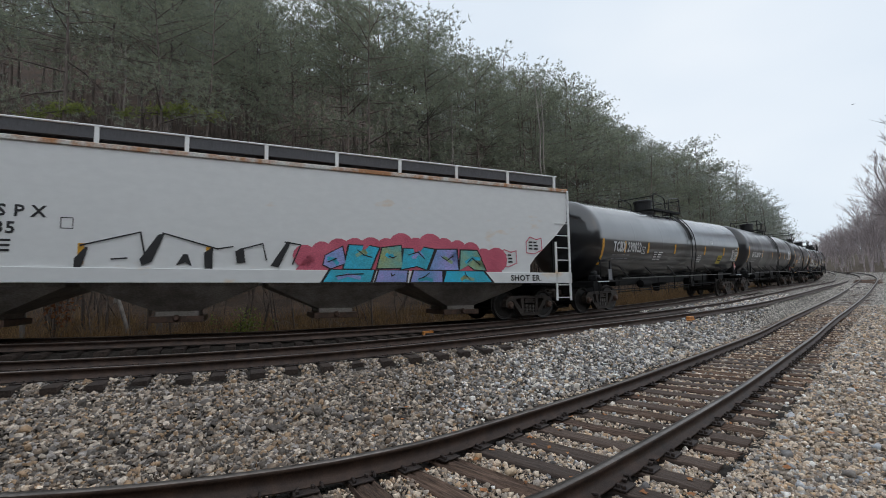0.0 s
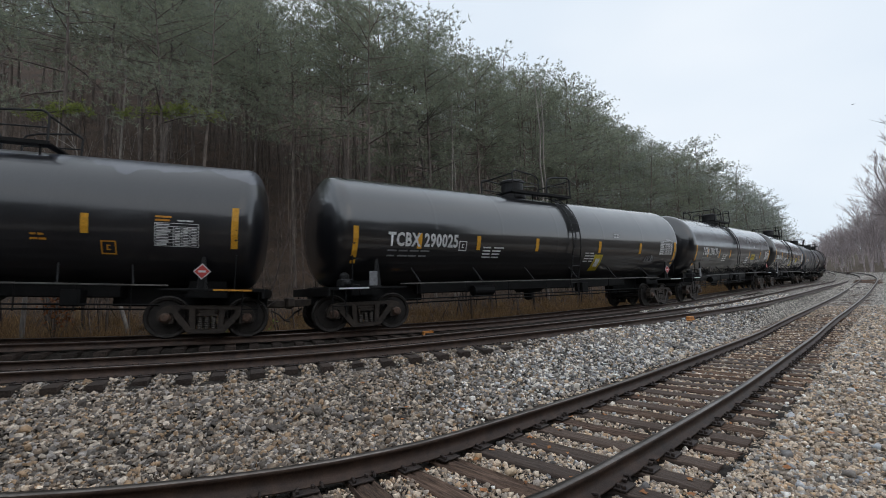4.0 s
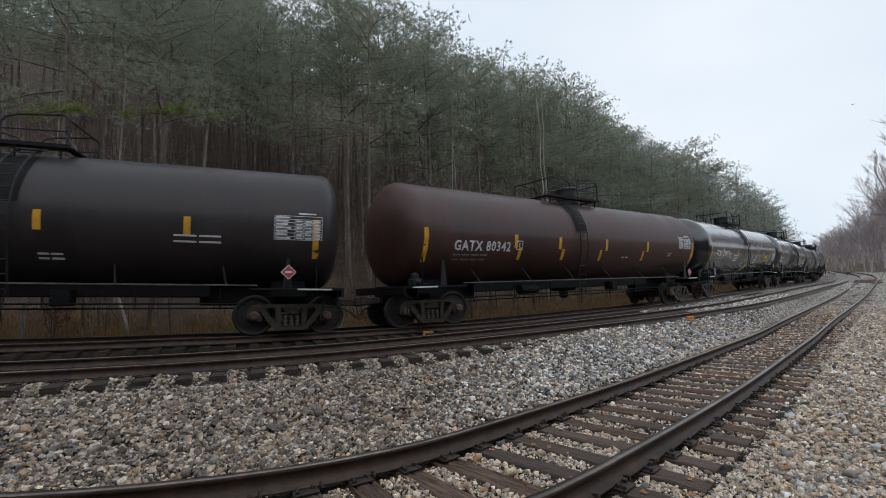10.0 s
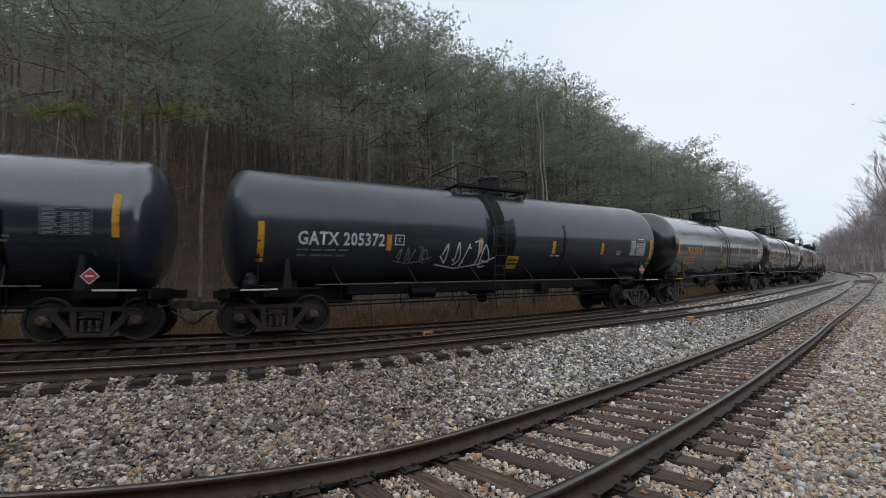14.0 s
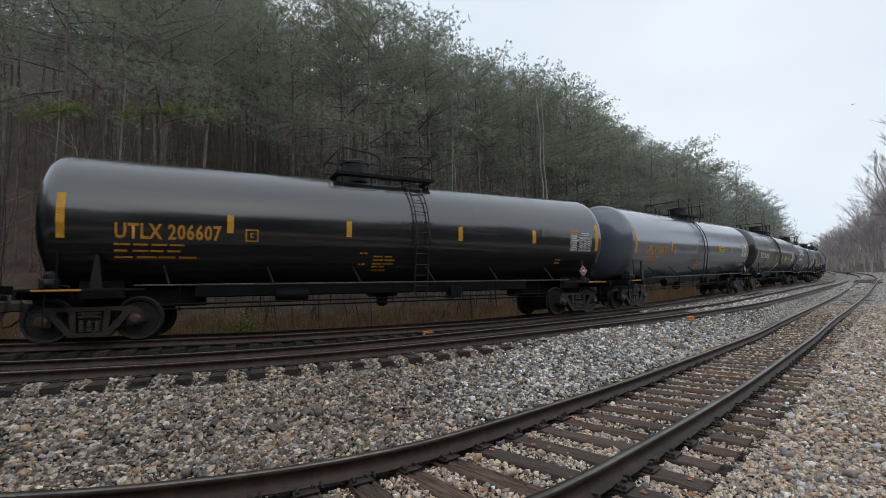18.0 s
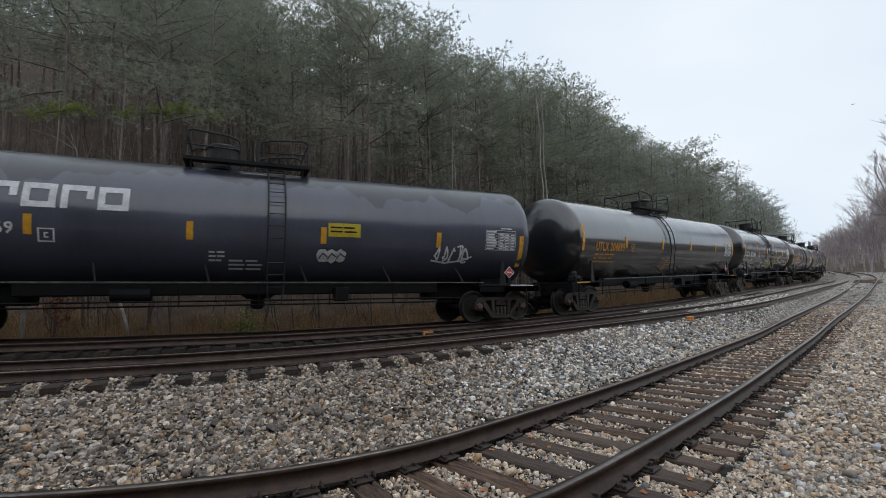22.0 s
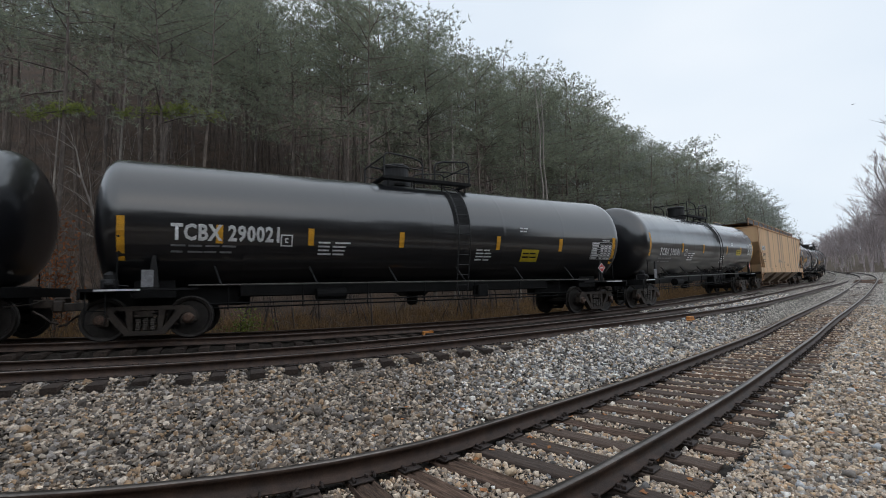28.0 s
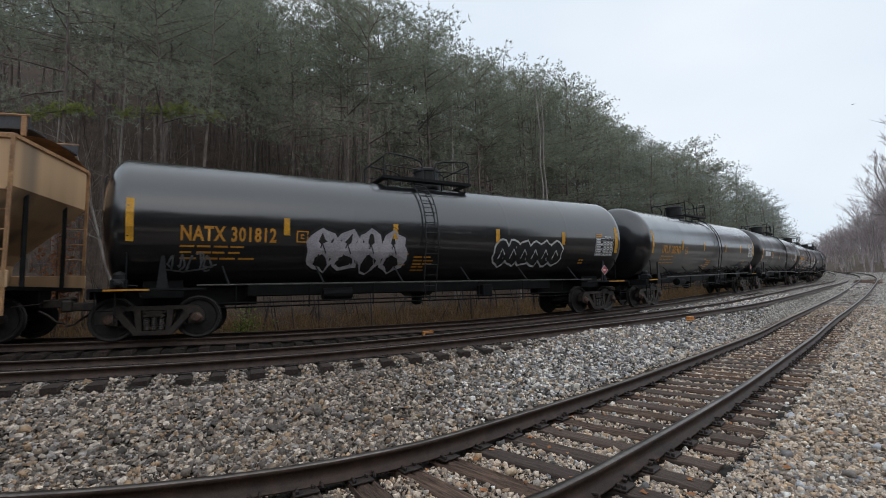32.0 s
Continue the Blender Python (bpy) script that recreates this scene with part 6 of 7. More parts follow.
def pine(seed, height, low, blades, spread=1.0, fat=1.0, coarse=False):
    """Trunk with short dead lower limbs, and an open crown of needle tufts on upswept branches."""
    rng = random.Random(seed)
    wood, leaf = Soup(), Soup()
    lean = Vector((rng.uniform(-0.045, 0.045), rng.uniform(-0.045, 0.045), 1))
    bend = Vector((rng.uniform(-0.6, 0.6), rng.uniform(-0.6, 0.6), 0))
    r0 = 0.0068 * height + 0.01

    def axis(u):
        return lean * (height * u) + bend * (u * u) + Vector((0.08 * math.sin(7 * u + seed), 0.08 * math.cos(5 * u + seed), 0))
    k0 = 5 if coarse else 9
    wood.bar([axis(u / k0) for u in range(k0 + 1)], r0, 0.02, 4 if coarse else 7)
    n = int(height * (1.9 if coarse else 2.5))
    for k in range(n):
        u = 0.15 + 0.84 * (k + rng.random()) / n
        p = axis(u)
        a = rng.uniform(0, 6.2832)
        live = u > low + rng.uniform(-0.10, 0.07)
        t = max((u - low) / (1 - low), 0)
        if live:
            reach = spread * (0.9 + 3.2 * (1 - t) ** 0.6 * rng.uniform(0.4, 1.15))
            rise = (0.10 + 0.7 * t) * rng.uniform(0.4, 1.4)
        else:
            if coarse and rng.random() < 0.6:
                continue
            reach = rng.uniform(0.25, 1.5) * (0.5 + u)
            rise = rng.uniform(-0.5, 0.45)
        out = Vector((math.cos(a), math.sin(a), 0))
        side0 = Vector((-out.y, out.x, 0)) * rng.uniform(-0.25, 0.25)
        qs = (0, 0.5, 1.0) if coarse else (0, 0.35, 0.7, 1.0)
        pts = [p + out * (reach * q) + side0 * (reach * q * q) + Vector((0, 0, reach * (rise * q - 0.22 * q * q + 0.14 * q ** 3))) for q in qs]
        wood.bar(pts, (0.010 + 0.009 * reach) if live else 0.009 + 0.004 * reach, 0.006, 3 if coarse or not live else 4)
        if not live:
            continue
        m = max(8, int(blades * reach / 2.1))
        last = len(pts) - 1
        for _ in range(m):
            q = 0.28 + 0.78 * rng.random() ** 0.75
            i = min(int(q * last), last - 1)
            c = pts[i].lerp(pts[i + 1], min(q * last - i, 1.2))
            side = Vector((rng.gauss(0, 1), rng.gauss(0, 1), rng.gauss(0.12, 0.30))) * (0.125 * reach + 0.13)
            tip = c + side
            if not coarse and rng.random() < 0.25:
                wood.bar([c, tip], 0.007, 0.004, 3)
            d0 = (side.normalized() * 0.6 + Vector((0, 0, 0.5)) + out * 0.4).normalized()
            for _ in range(6 if coarse else 12):
                d = (d0 + Vector((rng.gauss(0, 0.7), rng.gauss(0, 0.7), rng.gauss(0, 0.6)))).normalized()
                leaf.blade(tip + d * rng.uniform(0, 0.14), d, fat * rng.uniform(0.11, 0.24), fat * rng.uniform(0.013, 0.027), rng)
    return wood, leaf


def bare_tree(seed, height, levels=4, twig=0.012, fork=(3, 5), ends=3):
    """Leafless tree: a forked trunk with ever finer limbs."""
    rng = random.Random(seed)
    s = Soup()

    def grow(p, d, length, r, level):
        pts = [p]
        k3 = 3 if level else ends
        for k in range(k3):
            d = (d + Vector((rng.gauss(0, 0.10), rng.gauss(0, 0.10), rng.gauss(0.04, 0.06)))).normalized()
            pts.append(pts[-1] + d * (length / k3))
        s.bar(pts, r, r * 0.6, 5 if level > 2 else 3)
        if level == 0:
            return
        for k in range(rng.randint(*fork) if level < levels else 9):
            q = rng.uniform(0.3, 1.0)
            i = min(int(q * 3), 2)
            b = pts[i].lerp(pts[i + 1], q * 3 - i)
            nd = (d + Vector((rng.gauss(0, 0.5), rng.gauss(0, 0.5), rng.gauss(0.2, 0.35)))).normalized()
            grow(b, nd, length * rng.uniform(0.35, 0.62), max(r * 0.42, twig), level - 1)
    grow(Vector((0, 0, -0.3)), Vector((rng.uniform(-0.05, 0.05), rng.uniform(-0.05, 0.05), 1)), height * 0.62, 0.011 * height, levels)
    return s


PINES = []
for i, (h, low, bl) in enumerate(((19, 0.62, 27), (18, 0.60, 27), (21, 0.62, 26), (18, 0.44, 26), (18, 0.62, 26), (20, 0.42, 26), (17, 0.40, 26))):
    w, l = pine(11 + i, h, low, bl, 1.12, 0.98)
    PINES.append((h, w.mesh("trunk", M_BARK, smooth=True), l.mesh("crown", M_NEEDLE)))


def spot(px, back):
    """Place on the ground in a direction (tangent of the angle from straight ahead) and so far behind the far track."""
    tx = (px - 784) / 820
    for y in np.arange(6, 200, 0.25):
        h, s, d, e = ground_z(np.array([tx * y]), np.array([y]))
        if -d[0] >= back:
            return tx * y, float(y), float(h[0])
    return None


# the wood's crest: rise over distance by bearing, as the hill and the valley woods stand round the viewer
CREST_X = (-1.274, -1.0, -0.605, -0.448, -0.384, -0.345, -0.287, -0.242, -0.15, -0.087, -0.037, 0.038, 0.126, 0.168, 0.237, 0.3, 0.347, 0.395, 0.454, 0.515, 0.547, 0.612, 0.669, 0.715, 0.751, 0.767,
           0.783, 0.816, 0.849, 0.882, 0.911, 0.94, 0.969, 1.0, 1.09, 1.219)
CREST_Z = (1.2, 1.1, 0.85, 0.70, 0.665, 0.654, 0.668, 0.707, 0.759, 0.695, 0.643, 0.572, 0.545, 0.49, 0.472, 0.46, 0.403, 0.365, 0.318, 0.297, 0.318, 0.272, 0.22, 0.178, 0.11, 0.062,
           0.064, 0.088, 0.111, 0.135, 0.169, 0.23, 0.325, 0.421, 0.617, 0.818)


def crest(x, y, z):
    """Greatest height of a tree at a place."""
    return EYE_Z + float(np.interp(x / y, CREST_X, CREST_Z)) * y - z


def pine_tree(x, y, z, k, scale, turn, label):
    h, wm, lm = PINES[k]
    scale = min(scale, crest(x, y, z) / h * (0.88 + 0.12 * ((turn * 7.3) % 1.0)))
    if scale < 0.42:
        return None
    t = tagged(new("pine_tree"), label, "pine tree", "pines on the hillside")
    t.matrix_basis = pose(x, y, z - 0.15, 0, 0, turn)
    sc = Matrix.Diagonal((scale, scale, scale, 1))
    for n, me in (("trunk", wm), ("crown", lm)):
        o = part(n, me, None, t)
        o.scale = (scale, scale, scale)
    return t


LABELS = ("tall pine with a bare grey trunk and open green crown", "slender pine with thin upswept boughs on the hillside", "pine with a dark broken crown among bare saplings")
rng = random.Random(21)
FAR_ROW = []
# the pines that stand out, by direction and distance behind the track
for px, back, k, sc, turn in ((92, 7.0, 0, 1.05, 20), (285, 6.5, 2, 1.0, 140), (655, 8.0, 1, 1.2, 60), (352, 11, 4, 0.95, 10), (520, 12, 1, 1.0, 200), (760, 11, 3, 1.1, 80), (850, 10, 0, 1.0, 300), (1010, 10, 5, 1.0, 120), (1210, 9, 2, 1.0, 33), (445, 16, 2, 1.05, 250), (1110, 10, 6, 1.2, 70), (1160, 9, 3, 1.1, 10), (1225, 9, 5, 1.0, 200), (1285, 8, 6, 1.1, 150)):
    p = spot(px, back)
    if p:
        t = pine_tree(*p, k, sc, turn, LABELS[k % 3])
        if px in (92, 285):
            # one low living bough, yellower than the crown
            bough, needles, rr = Soup(), Soup(), random.Random(px)
            for a, reach in ((-2.9, 1.6), (0.1, 2.2), (-0.5, 1.5)) if px == 285 else ((-0.3, 1.2), (3.0, 1.3)):
                pts = [Vector((math.cos(a) * reach * q, math.sin(a) * reach * q, 0.12 * q - 0.25 * q * q)) for q in (0, 0.5, 1.0)]
                bough.bar(pts, 0.03, 0.008, 4)
                for _ in range(75):
                    c = pts[1].lerp(pts[rr.choice((0, 2))], rr.random() ** 0.6) + Vector((rr.gauss(0, 0.16), rr.gauss(0, 0.2), rr.gauss(0.04, 0.09)))
                    for _ in range(9):
                        needles.blade(c, Vector((rr.gauss(0, 1), rr.gauss(0, 1), rr.gauss(0.5, 0.7))).normalized(), rr.uniform(0.1, 0.2), rr.uniform(0.010, 0.018), rr)
            lift = pose(0, 0, 8.3 if px == 92 else 8.7, 0, 0, -turn)
            part("bough", bough.mesh("bough", M_BARK), None, t, at=lift)
            part("bough_needles", needles.mesh("bough_needles", M_NEEDLE_LOW), None, t, "yellow-green needles on a low bough", at=lift)
count = 0
for _ in range(75):
    FAR_ROW.append((rng.uniform(48, 165), rng.uniform(7, 24)))
for k in range(40):
    FAR_ROW.append((92 + 3.2 * k, rng.uniform(4.6, 7.5)))
for _ in range(900):
    s = rng.uniform(-14, 150) if rng.random() < 0.6 else rng.uniform(-10, 60)
    back = (14.0 if s < 14 else 9.0) + 20 * rng.random() ** 1.2
    (x, y, z), a = FAR.at(s, -back)
    if y < 8 or abs(x / y) > 1.15:
        continue
    if count >= 130:
        break
    count += 1
    h = float(ground_z(np.array([x]), np.array([y]))[0][0])
    pine_tree(x, y, h, rng.choice((0, 1, 2, 4)) if x < -0.05 * y else rng.randrange(7), rng.uniform(0.8, 1.08), rng.uniform(0, 360), LABELS[rng.randrange(3)])


def scatter(pieces, places, name, material, label, category):
    """Many joined copies of a few small meshes, as one stuff object."""
    V, F, base = [], [], 0
    for k, x, y, z, sc, turn in places:
        v, f = pieces[k]
        c, s = math.cos(turn), math.sin(turn)
        q = np.stack([v[:, 0] * c - v[:, 1] * s, v[:, 0] * s + v[:, 1] * c, v[:, 2]], -1) * sc + (x, y, z)
        V.append(q)
        F.append(f + base)
        base += len(v)
    me = fast_mesh(name, np.concatenate(V), np.concatenate(F), material)
    return tagged(new(name, me), label, category, kind="stuff")


def hill_places(n, smin, smax, bmin, bmax, pieces, rng, lo=0.8, hi=1.2, limit=1.25, power=1.0):
    out, S, B = [], [], []
    while len(S) < n:
        S.append(rng.uniform(smin, smax))
        B.append(bmin + (bmax - bmin) * rng.random() ** power)
    pts = [FAR.at(s, -b)[0] for s, b in zip(S, B)]
    X, Y = np.array([p[0] for p in pts]), np.array([p[1] for p in pts])
    H = ground_z(X, Y)[0]
    for x, y, h in zip(X, Y, H):
        if y > 7 and abs(x / y) < limit:
            out.append((rng.randrange(len(pieces)), x, y, h - 0.1, rng.uniform(lo, hi), rng.uniform(0, 6.28)))
    return out


# deeper woods: joined
FARP = [pine(41 + i, h, 0.46, 13, 1.25, 1.75, True) for i, h in enumerate((18, 20, 16))]
ROWP = [pine(51 + i, h, 0.24, 27, 1.2, 1.1, True) for i, h in enumerate((18, 20, 16, 19))]
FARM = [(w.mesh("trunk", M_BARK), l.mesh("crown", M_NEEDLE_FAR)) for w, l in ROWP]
for s, b in FAR_ROW:
    (x, y, z), a = FAR.at(s, -b)
    h = float(ground_z(np.array([x]), np.array([y]))[0][0])
    pick = rng.randrange(4)
    sc = min(rng.uniform(0.75, 1.0), crest(x, y, h) / (18, 20, 16, 19)[pick] * rng.uniform(0.88, 1.0))
    turn = rng.uniform(0, 360)
    if sc < 0.3:
        continue
    t = tagged(new("pine_tree"), "bushy dark green pine beside the bend", "pine tree", "pines on the hillside")
    t.matrix_basis = pose(x, y, h - 0.2, 0, 0, turn)
    for n, me in zip(("trunk", "crown"), FARM[pick]):
        part(n, me, None, t).scale = (sc, sc, sc)


def behind_bend(n):
    """Woods that close the view past the bend, on the inner side of the line."""
    out = []
    while len(out) < n:
        y = rng.uniform(190, 330)
        x = rng.uniform(0.70, 0.81) * y
        h, s, d, e = ground_z(np.array([x]), np.array([y]))
        if d[0] < -4:
            out.append((rng.randrange(3), x, y, float(h[0]) - 0.3, rng.uniform(0.6, 0.8), rng.uniform(0, 6.28)))
        else:
            n -= 1
    return out


deep = [p for p in hill_places(190, -20, 190, 22, 46, FARP, rng) if p[1] < -0.45 * p[2] or p[1] > 0 or p[3] < 13] + [p for p in hill_places(190, -30, 60, 30, 95, FARP, rng) if p[1] < -0.40 * p[2]] + hill_places(60, 150, 262, 5, 18, FARP, rng, 0.6, 0.8) + behind_bend(70)
deep = [(k, x, y, z, min(sc, crest(x, y, z) / (18, 20, 16)[k] * 0.95), a) for k, x, y, z, sc, a in deep]
deep = [p for p in deep if p[4] > 0.35]
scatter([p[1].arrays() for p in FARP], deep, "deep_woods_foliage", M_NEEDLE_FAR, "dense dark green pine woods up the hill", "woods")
scatter([p[0].arrays() for p in FARP], deep, "deep_woods_trunks", M_BARK, "many grey pine trunks and limbs up the hill", "woods")


# saplings and brush under the pines
def sapling(seed, height, lean=0.12):
    rng = random.Random(seed)
    s = Soup()
    d = Vector((rng.uniform(-lean, lean), rng.uniform(-lean, lean), 1))
    pts = [d * (height * u / 4) + Vector((rng.gauss(0, 0.05), rng.gauss(0, 0.05), 0)) for u in range(5)]
    s.bar(pts, 0.007 * height + 0.006, 0.006, 4)
    for k in range(int(7 + height * 1.5)):
        u = rng.uniform(0.15, 1.0)
        i = min(int(u * 4), 3)
        p = pts[i].lerp(pts[i + 1], u * 4 - i)
        e = (Vector((rng.gauss(0, 1), rng.gauss(0, 1), rng.uniform(0.2, 1.8)))).normalized()
        l = height * rng.uniform(0.14, 0.42) * (1.25 - u)
        q = p + e * l + Vector((0, 0, 0.06 * l))
        s.bar([p, q], 0.008, 0.003, 3)
        s.bar([p.lerp(q, 0.55), q + Vector((rng.gauss(0, 0.3), rng.gauss(0, 0.3), rng.uniform(0, 0.4))) * l], 0.005, 0.003, 3)
    return s.arrays()


SAPS = [sapling(60 + i, h, l) for i, (h, l) in enumerate(((3.0, 0.4), (5.0, 0.3), (6.5, 0.25), (8.5, 0.16), (2.2, 0.7), (5.5, 0.4), (3.6, 0.6), (2.8, 0.5)))]
scatter(SAPS, hill_places(1900, -14, 110, 5.3, 34, SAPS, rng, 0.6, 1.15, power=1.2), "bare_saplings", M_TWIG, "thin leafless saplings and brown brush under the pines", "brush")
PALE = [sapling(80 + i, h) for i, h in enumerate((9.0, 12.0, 6.0))]
scatter(PALE, hill_places(26, -6, 100, 8.0, 18, PALE, rng, 0.8, 1.2), "pale_saplings", M_PALEBARK, "pale grey leafless stems at the wood's edge", "brush")
for px, back, hh in ((966, 8.0, 15.0), (973, 8.4, 15.5)):
    p = spot(px, back)
    s = Soup()
    rr = random.Random(int(px))
    pts = [Vector((0.02 * u * rr.uniform(-1, 1), 0.02 * u * rr.uniform(-1, 1), hh * u / 8)) for u in range(9)]
    s.bar(pts, 0.10, 0.03, 6)
    top = pts[5:]
    for _ in range(26):
        b = rr.choice(top)
        e = Vector((rr.gauss(0, 1), rr.gauss(0, 1), rr.uniform(0.3, 1.8))).normalized() * rr.uniform(0.5, 1.6)
        s.bar([b, b + e * 0.6, b + e + Vector((0, 0, 0.2))], 0.014, 0.004, 3)
    t = tagged(new("birch_tree"), "slim pale leafless birch among dark pines", "birch tree", "birches")
    t.matrix_basis = pose(p[0], p[1], p[2] - 0.1)
    part("trunk", s.mesh("trunk", M_PALEBARK, smooth=True), None, t)

# snapped stump and russet shrub near the track
p = spot(40, 4.6)
s = Soup()
s.bar([Vector((0, 0, -0.2)), Vector((0.02, 0, 0.8)), Vector((0.06, 0.02, 1.7))], 0.085, 0.06, 7)
tagged(new("broken_stump", s.mesh("broken_stump", M_PALEBARK, smooth=True)), "pale broken dead stump on the bank", "tree stump").matrix_basis = pose(*p)
p = spot(97, 4.0)
rr = random.Random(4)
s, lf = Soup(), Soup()
for _ in range(14):
    e = Vector((rr.gauss(0, 0.5), rr.gauss(0, 0.4), rr.uniform(2.0, 4.6)))
    s.bar([Vector((0, 0, 0)), e * 0.5 + Vector((rr.gauss(0, 0.08), 0, 0)), e], 0.012, 0.004, 3)
    for _ in range(34):
        c = e * rr.uniform(0.4, 1.05) + Vector((rr.gauss(0, 0.14), rr.gauss(0, 0.14), rr.gauss(0, 0.12)))
        lf.blade(c, Vector((rr.gauss(0, 1), rr.gauss(0, 1), rr.gauss(-0.3, 1))).normalized(), 0.13, 0.045, rr)
t = tagged(new("russet_shrub"), "small shrub with withered russet leaves by the track", "shrub")
t.matrix_basis = pose(*p)
part("stem", s.mesh("stem", M_TWIG), None, t)
part("foliage", lf.mesh("foliage", M_RUSSET), None, t)


# yellow-green bush on the bank
p = spot(425, 3.4)
rr = random.Random(14)
s, lf = Soup(), Soup()
for _ in range(16):
    e = Vector((rr.gauss(0, 0.35), rr.gauss(0, 0.3), rr.uniform(0.5, 1.3)))
    s.bar([Vector((0, 0, 0)), e * 0.5 + Vector((rr.gauss(0, 0.08), 0, 0)), e], 0.010, 0.004, 3)
    for _ in range(30):
        c = e * rr.uniform(0.4, 1.05) + Vector((rr.gauss(0, 0.14), rr.gauss(0, 0.14), rr.gauss(0, 0.1)))
        lf.blade(c, Vector((rr.gauss(0, 1), rr.gauss(0, 1), rr.gauss(0.2, 1))).normalized(), 0.11, 0.035, rr)
t = tagged(new("green_shrub"), "small yellow-green shrub in dry grass by the track", "shrub")
t.matrix_basis = pose(*p)
part("stem", s.mesh("stem", M_TWIG), None, t)
part("foliage", lf.mesh("foliage", M_NEEDLE_LOW), None, t)

# bare saplings that lean out of the wood's edge
for px, back, hh, lean in ((228, 6.2, 7.4, -0.30), (262, 6.8, 5.2, 0.1), (700, 7.5, 8.5, 0.55), (560, 7.2, 6.0, -0.12), (425, 6.4, 5.5, 0.2)):
    p = spot(px, back)
    s, rr = Soup(), random.Random(px)
    pts = [Vector((lean * hh * u / 6 + rr.gauss(0, 0.05), rr.gauss(0, 0.05), hh * u / 6 * (1 - 0.05 * u / 6))) for u in range(7)]
    s.bar(pts, 0.075, 0.02, 6)
    tr = s.mesh("trunk", M_PALEBARK if px == 228 else M_TWIG, smooth=True)
    s = Soup()
    for k in range(17):
        b = pts[2 + k % 5]
        e = Vector((rr.gauss(0, 0.8) - 0.3, rr.gauss(0, 0.5), rr.uniform(0.3, 1.1))).normalized() * rr.uniform(0.7, 1.9)
        s.bar([b, b + e * 0.5 + Vector((0, 0, 0.1)), b + e], 0.018, 0.006, 4)
        s.bar([b + e * 0.5, b + e * 0.6 + Vector((rr.gauss(0, 0.4), rr.gauss(0, 0.3), rr.uniform(0.1, 0.6)))], 0.008, 0.004, 3)
    t = tagged(new("bare_sapling"), "leaning leafless grey sapling at the wood's edge", "tree", "leaning saplings")
    t.matrix_basis = pose(*p)
    part("trunk", tr, None, t)
    tagged(part("branches", s.mesh("branches", M_PALEBARK if px == 228 else M_TWIG), None, t), kind="stuff")


# dry grass on the bank behind the far track
def tuft(seed, n, h):
    rng = random.Random(seed)
    s = Soup()
    for _ in range(n):
        p = Vector((rng.gauss(0, 0.14), rng.gauss(0, 0.14), -0.05))
        d = Vector((rng.gauss(0, 0.35), rng.gauss(0, 0.35), 1)).normalized()
        s.blade(p, d, h * rng.uniform(0.5, 1.2), 0.009, rng)
    return s.arrays()


TUFTS = [tuft(100 + i, 22, h) for i, h in enumerate((0.45, 0.65, 0.9, 0.35))]
scatter(TUFTS, hill_places(5200, -6, 75, 2.7, 8.0, TUFTS, rng, 0.7, 1.25), "dry_grass", M_DRY, "tangled dry brown grass on the bank behind the track", "grass")

# leafless woods beyond the bend and along the right side
FARBARE = [bare_tree(160 + i, h, 3, 0.035, (4, 6), 1) for i, h in enumerate((17, 20, 15, 18))]
BARES = [bare_tree(140 + i, h, 4, 0.02, (3, 5), 1) for i, h in enumerate((17, 20, 15, 18))]
rr = random.Random(8)
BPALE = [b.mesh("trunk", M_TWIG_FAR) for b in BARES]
spots = [(rr.uniform(1.1, 1.25), rr.uniform(50, 95)) for _ in range(16)] + [(rr.uniform(0.82, 1.04), rr.uniform(100, 190)) for _ in range(50)]
for tx, y in spots:
    x = tx * y
    h, s0, d0, e0 = (float(v[0]) for v in ground_z(np.array([x]), np.array([y])))
    k, top = rr.randrange(4), crest(x, y, h) * rr.uniform(0.6, 0.85)
    if e0 < 4.5 or d0 < 8 or top < 5:
        continue
    t = tagged(new("bare_tree"), "tall leafless grey-brown tree beside the siding", "tree", "bare trees")
    t.matrix_basis = pose(x, y, h - 0.2, 0, 0, rr.uniform(0, 360))
    sc = min(top / (17, 20, 15, 18)[k], 1.5)
    part("trunk", BPALE[k], None, t).scale = (sc, sc, sc)
places = []
for _ in range(170):
    px, y = rr.uniform(1350, 1640), rr.uniform(140, 400)
    x = (px - 784) / 820 * y
    s0, d0, z0 = FAR.near(np.array([x]), np.array([y]))
    if d0[0] > 18:
        h = float(ground_z(np.array([x]), np.array([y]))[0][0])
        k, sc = rr.randrange(4), rr.uniform(0.7, 1.2)
        sc = min(sc, crest(x, y, h) / (17, 20, 15, 18)[k])
        if sc > 0.3:
            places.append((k, x, y, h - 0.3, sc, rr.uniform(0, 6.28)))
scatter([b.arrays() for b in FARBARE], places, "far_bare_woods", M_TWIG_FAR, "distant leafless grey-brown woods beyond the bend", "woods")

# unseen pines added behind the viewer close that side and darken the tanks' reflections
rr = random.Random(77)
back = []
M_UNSEEN_WOODS = mat("unseen_woods_needles", (0.085, 0.09, 0.085), (0.05, 0.053, 0.052), 0.8, scale=0.3, fine=5, bump=0.0)
VALP = [pine(91 + i, h, 0.12, 5, 1.4, 4.5, True) for i, h in enumerate((18, 20, 19))]
for _ in range(150):
    a, r = rr.uniform(1.5, 4.85), rr.uniform(24, 44)
    x, y = r * math.sin(a), r * math.cos(a)
    h = float(ground_z(np.array([x]), np.array([y]))[0][0])
    back.append((rr.randrange(3), x, y, h - 0.1, rr.uniform(0.68, 0.92), rr.uniform(0, 6.28)))
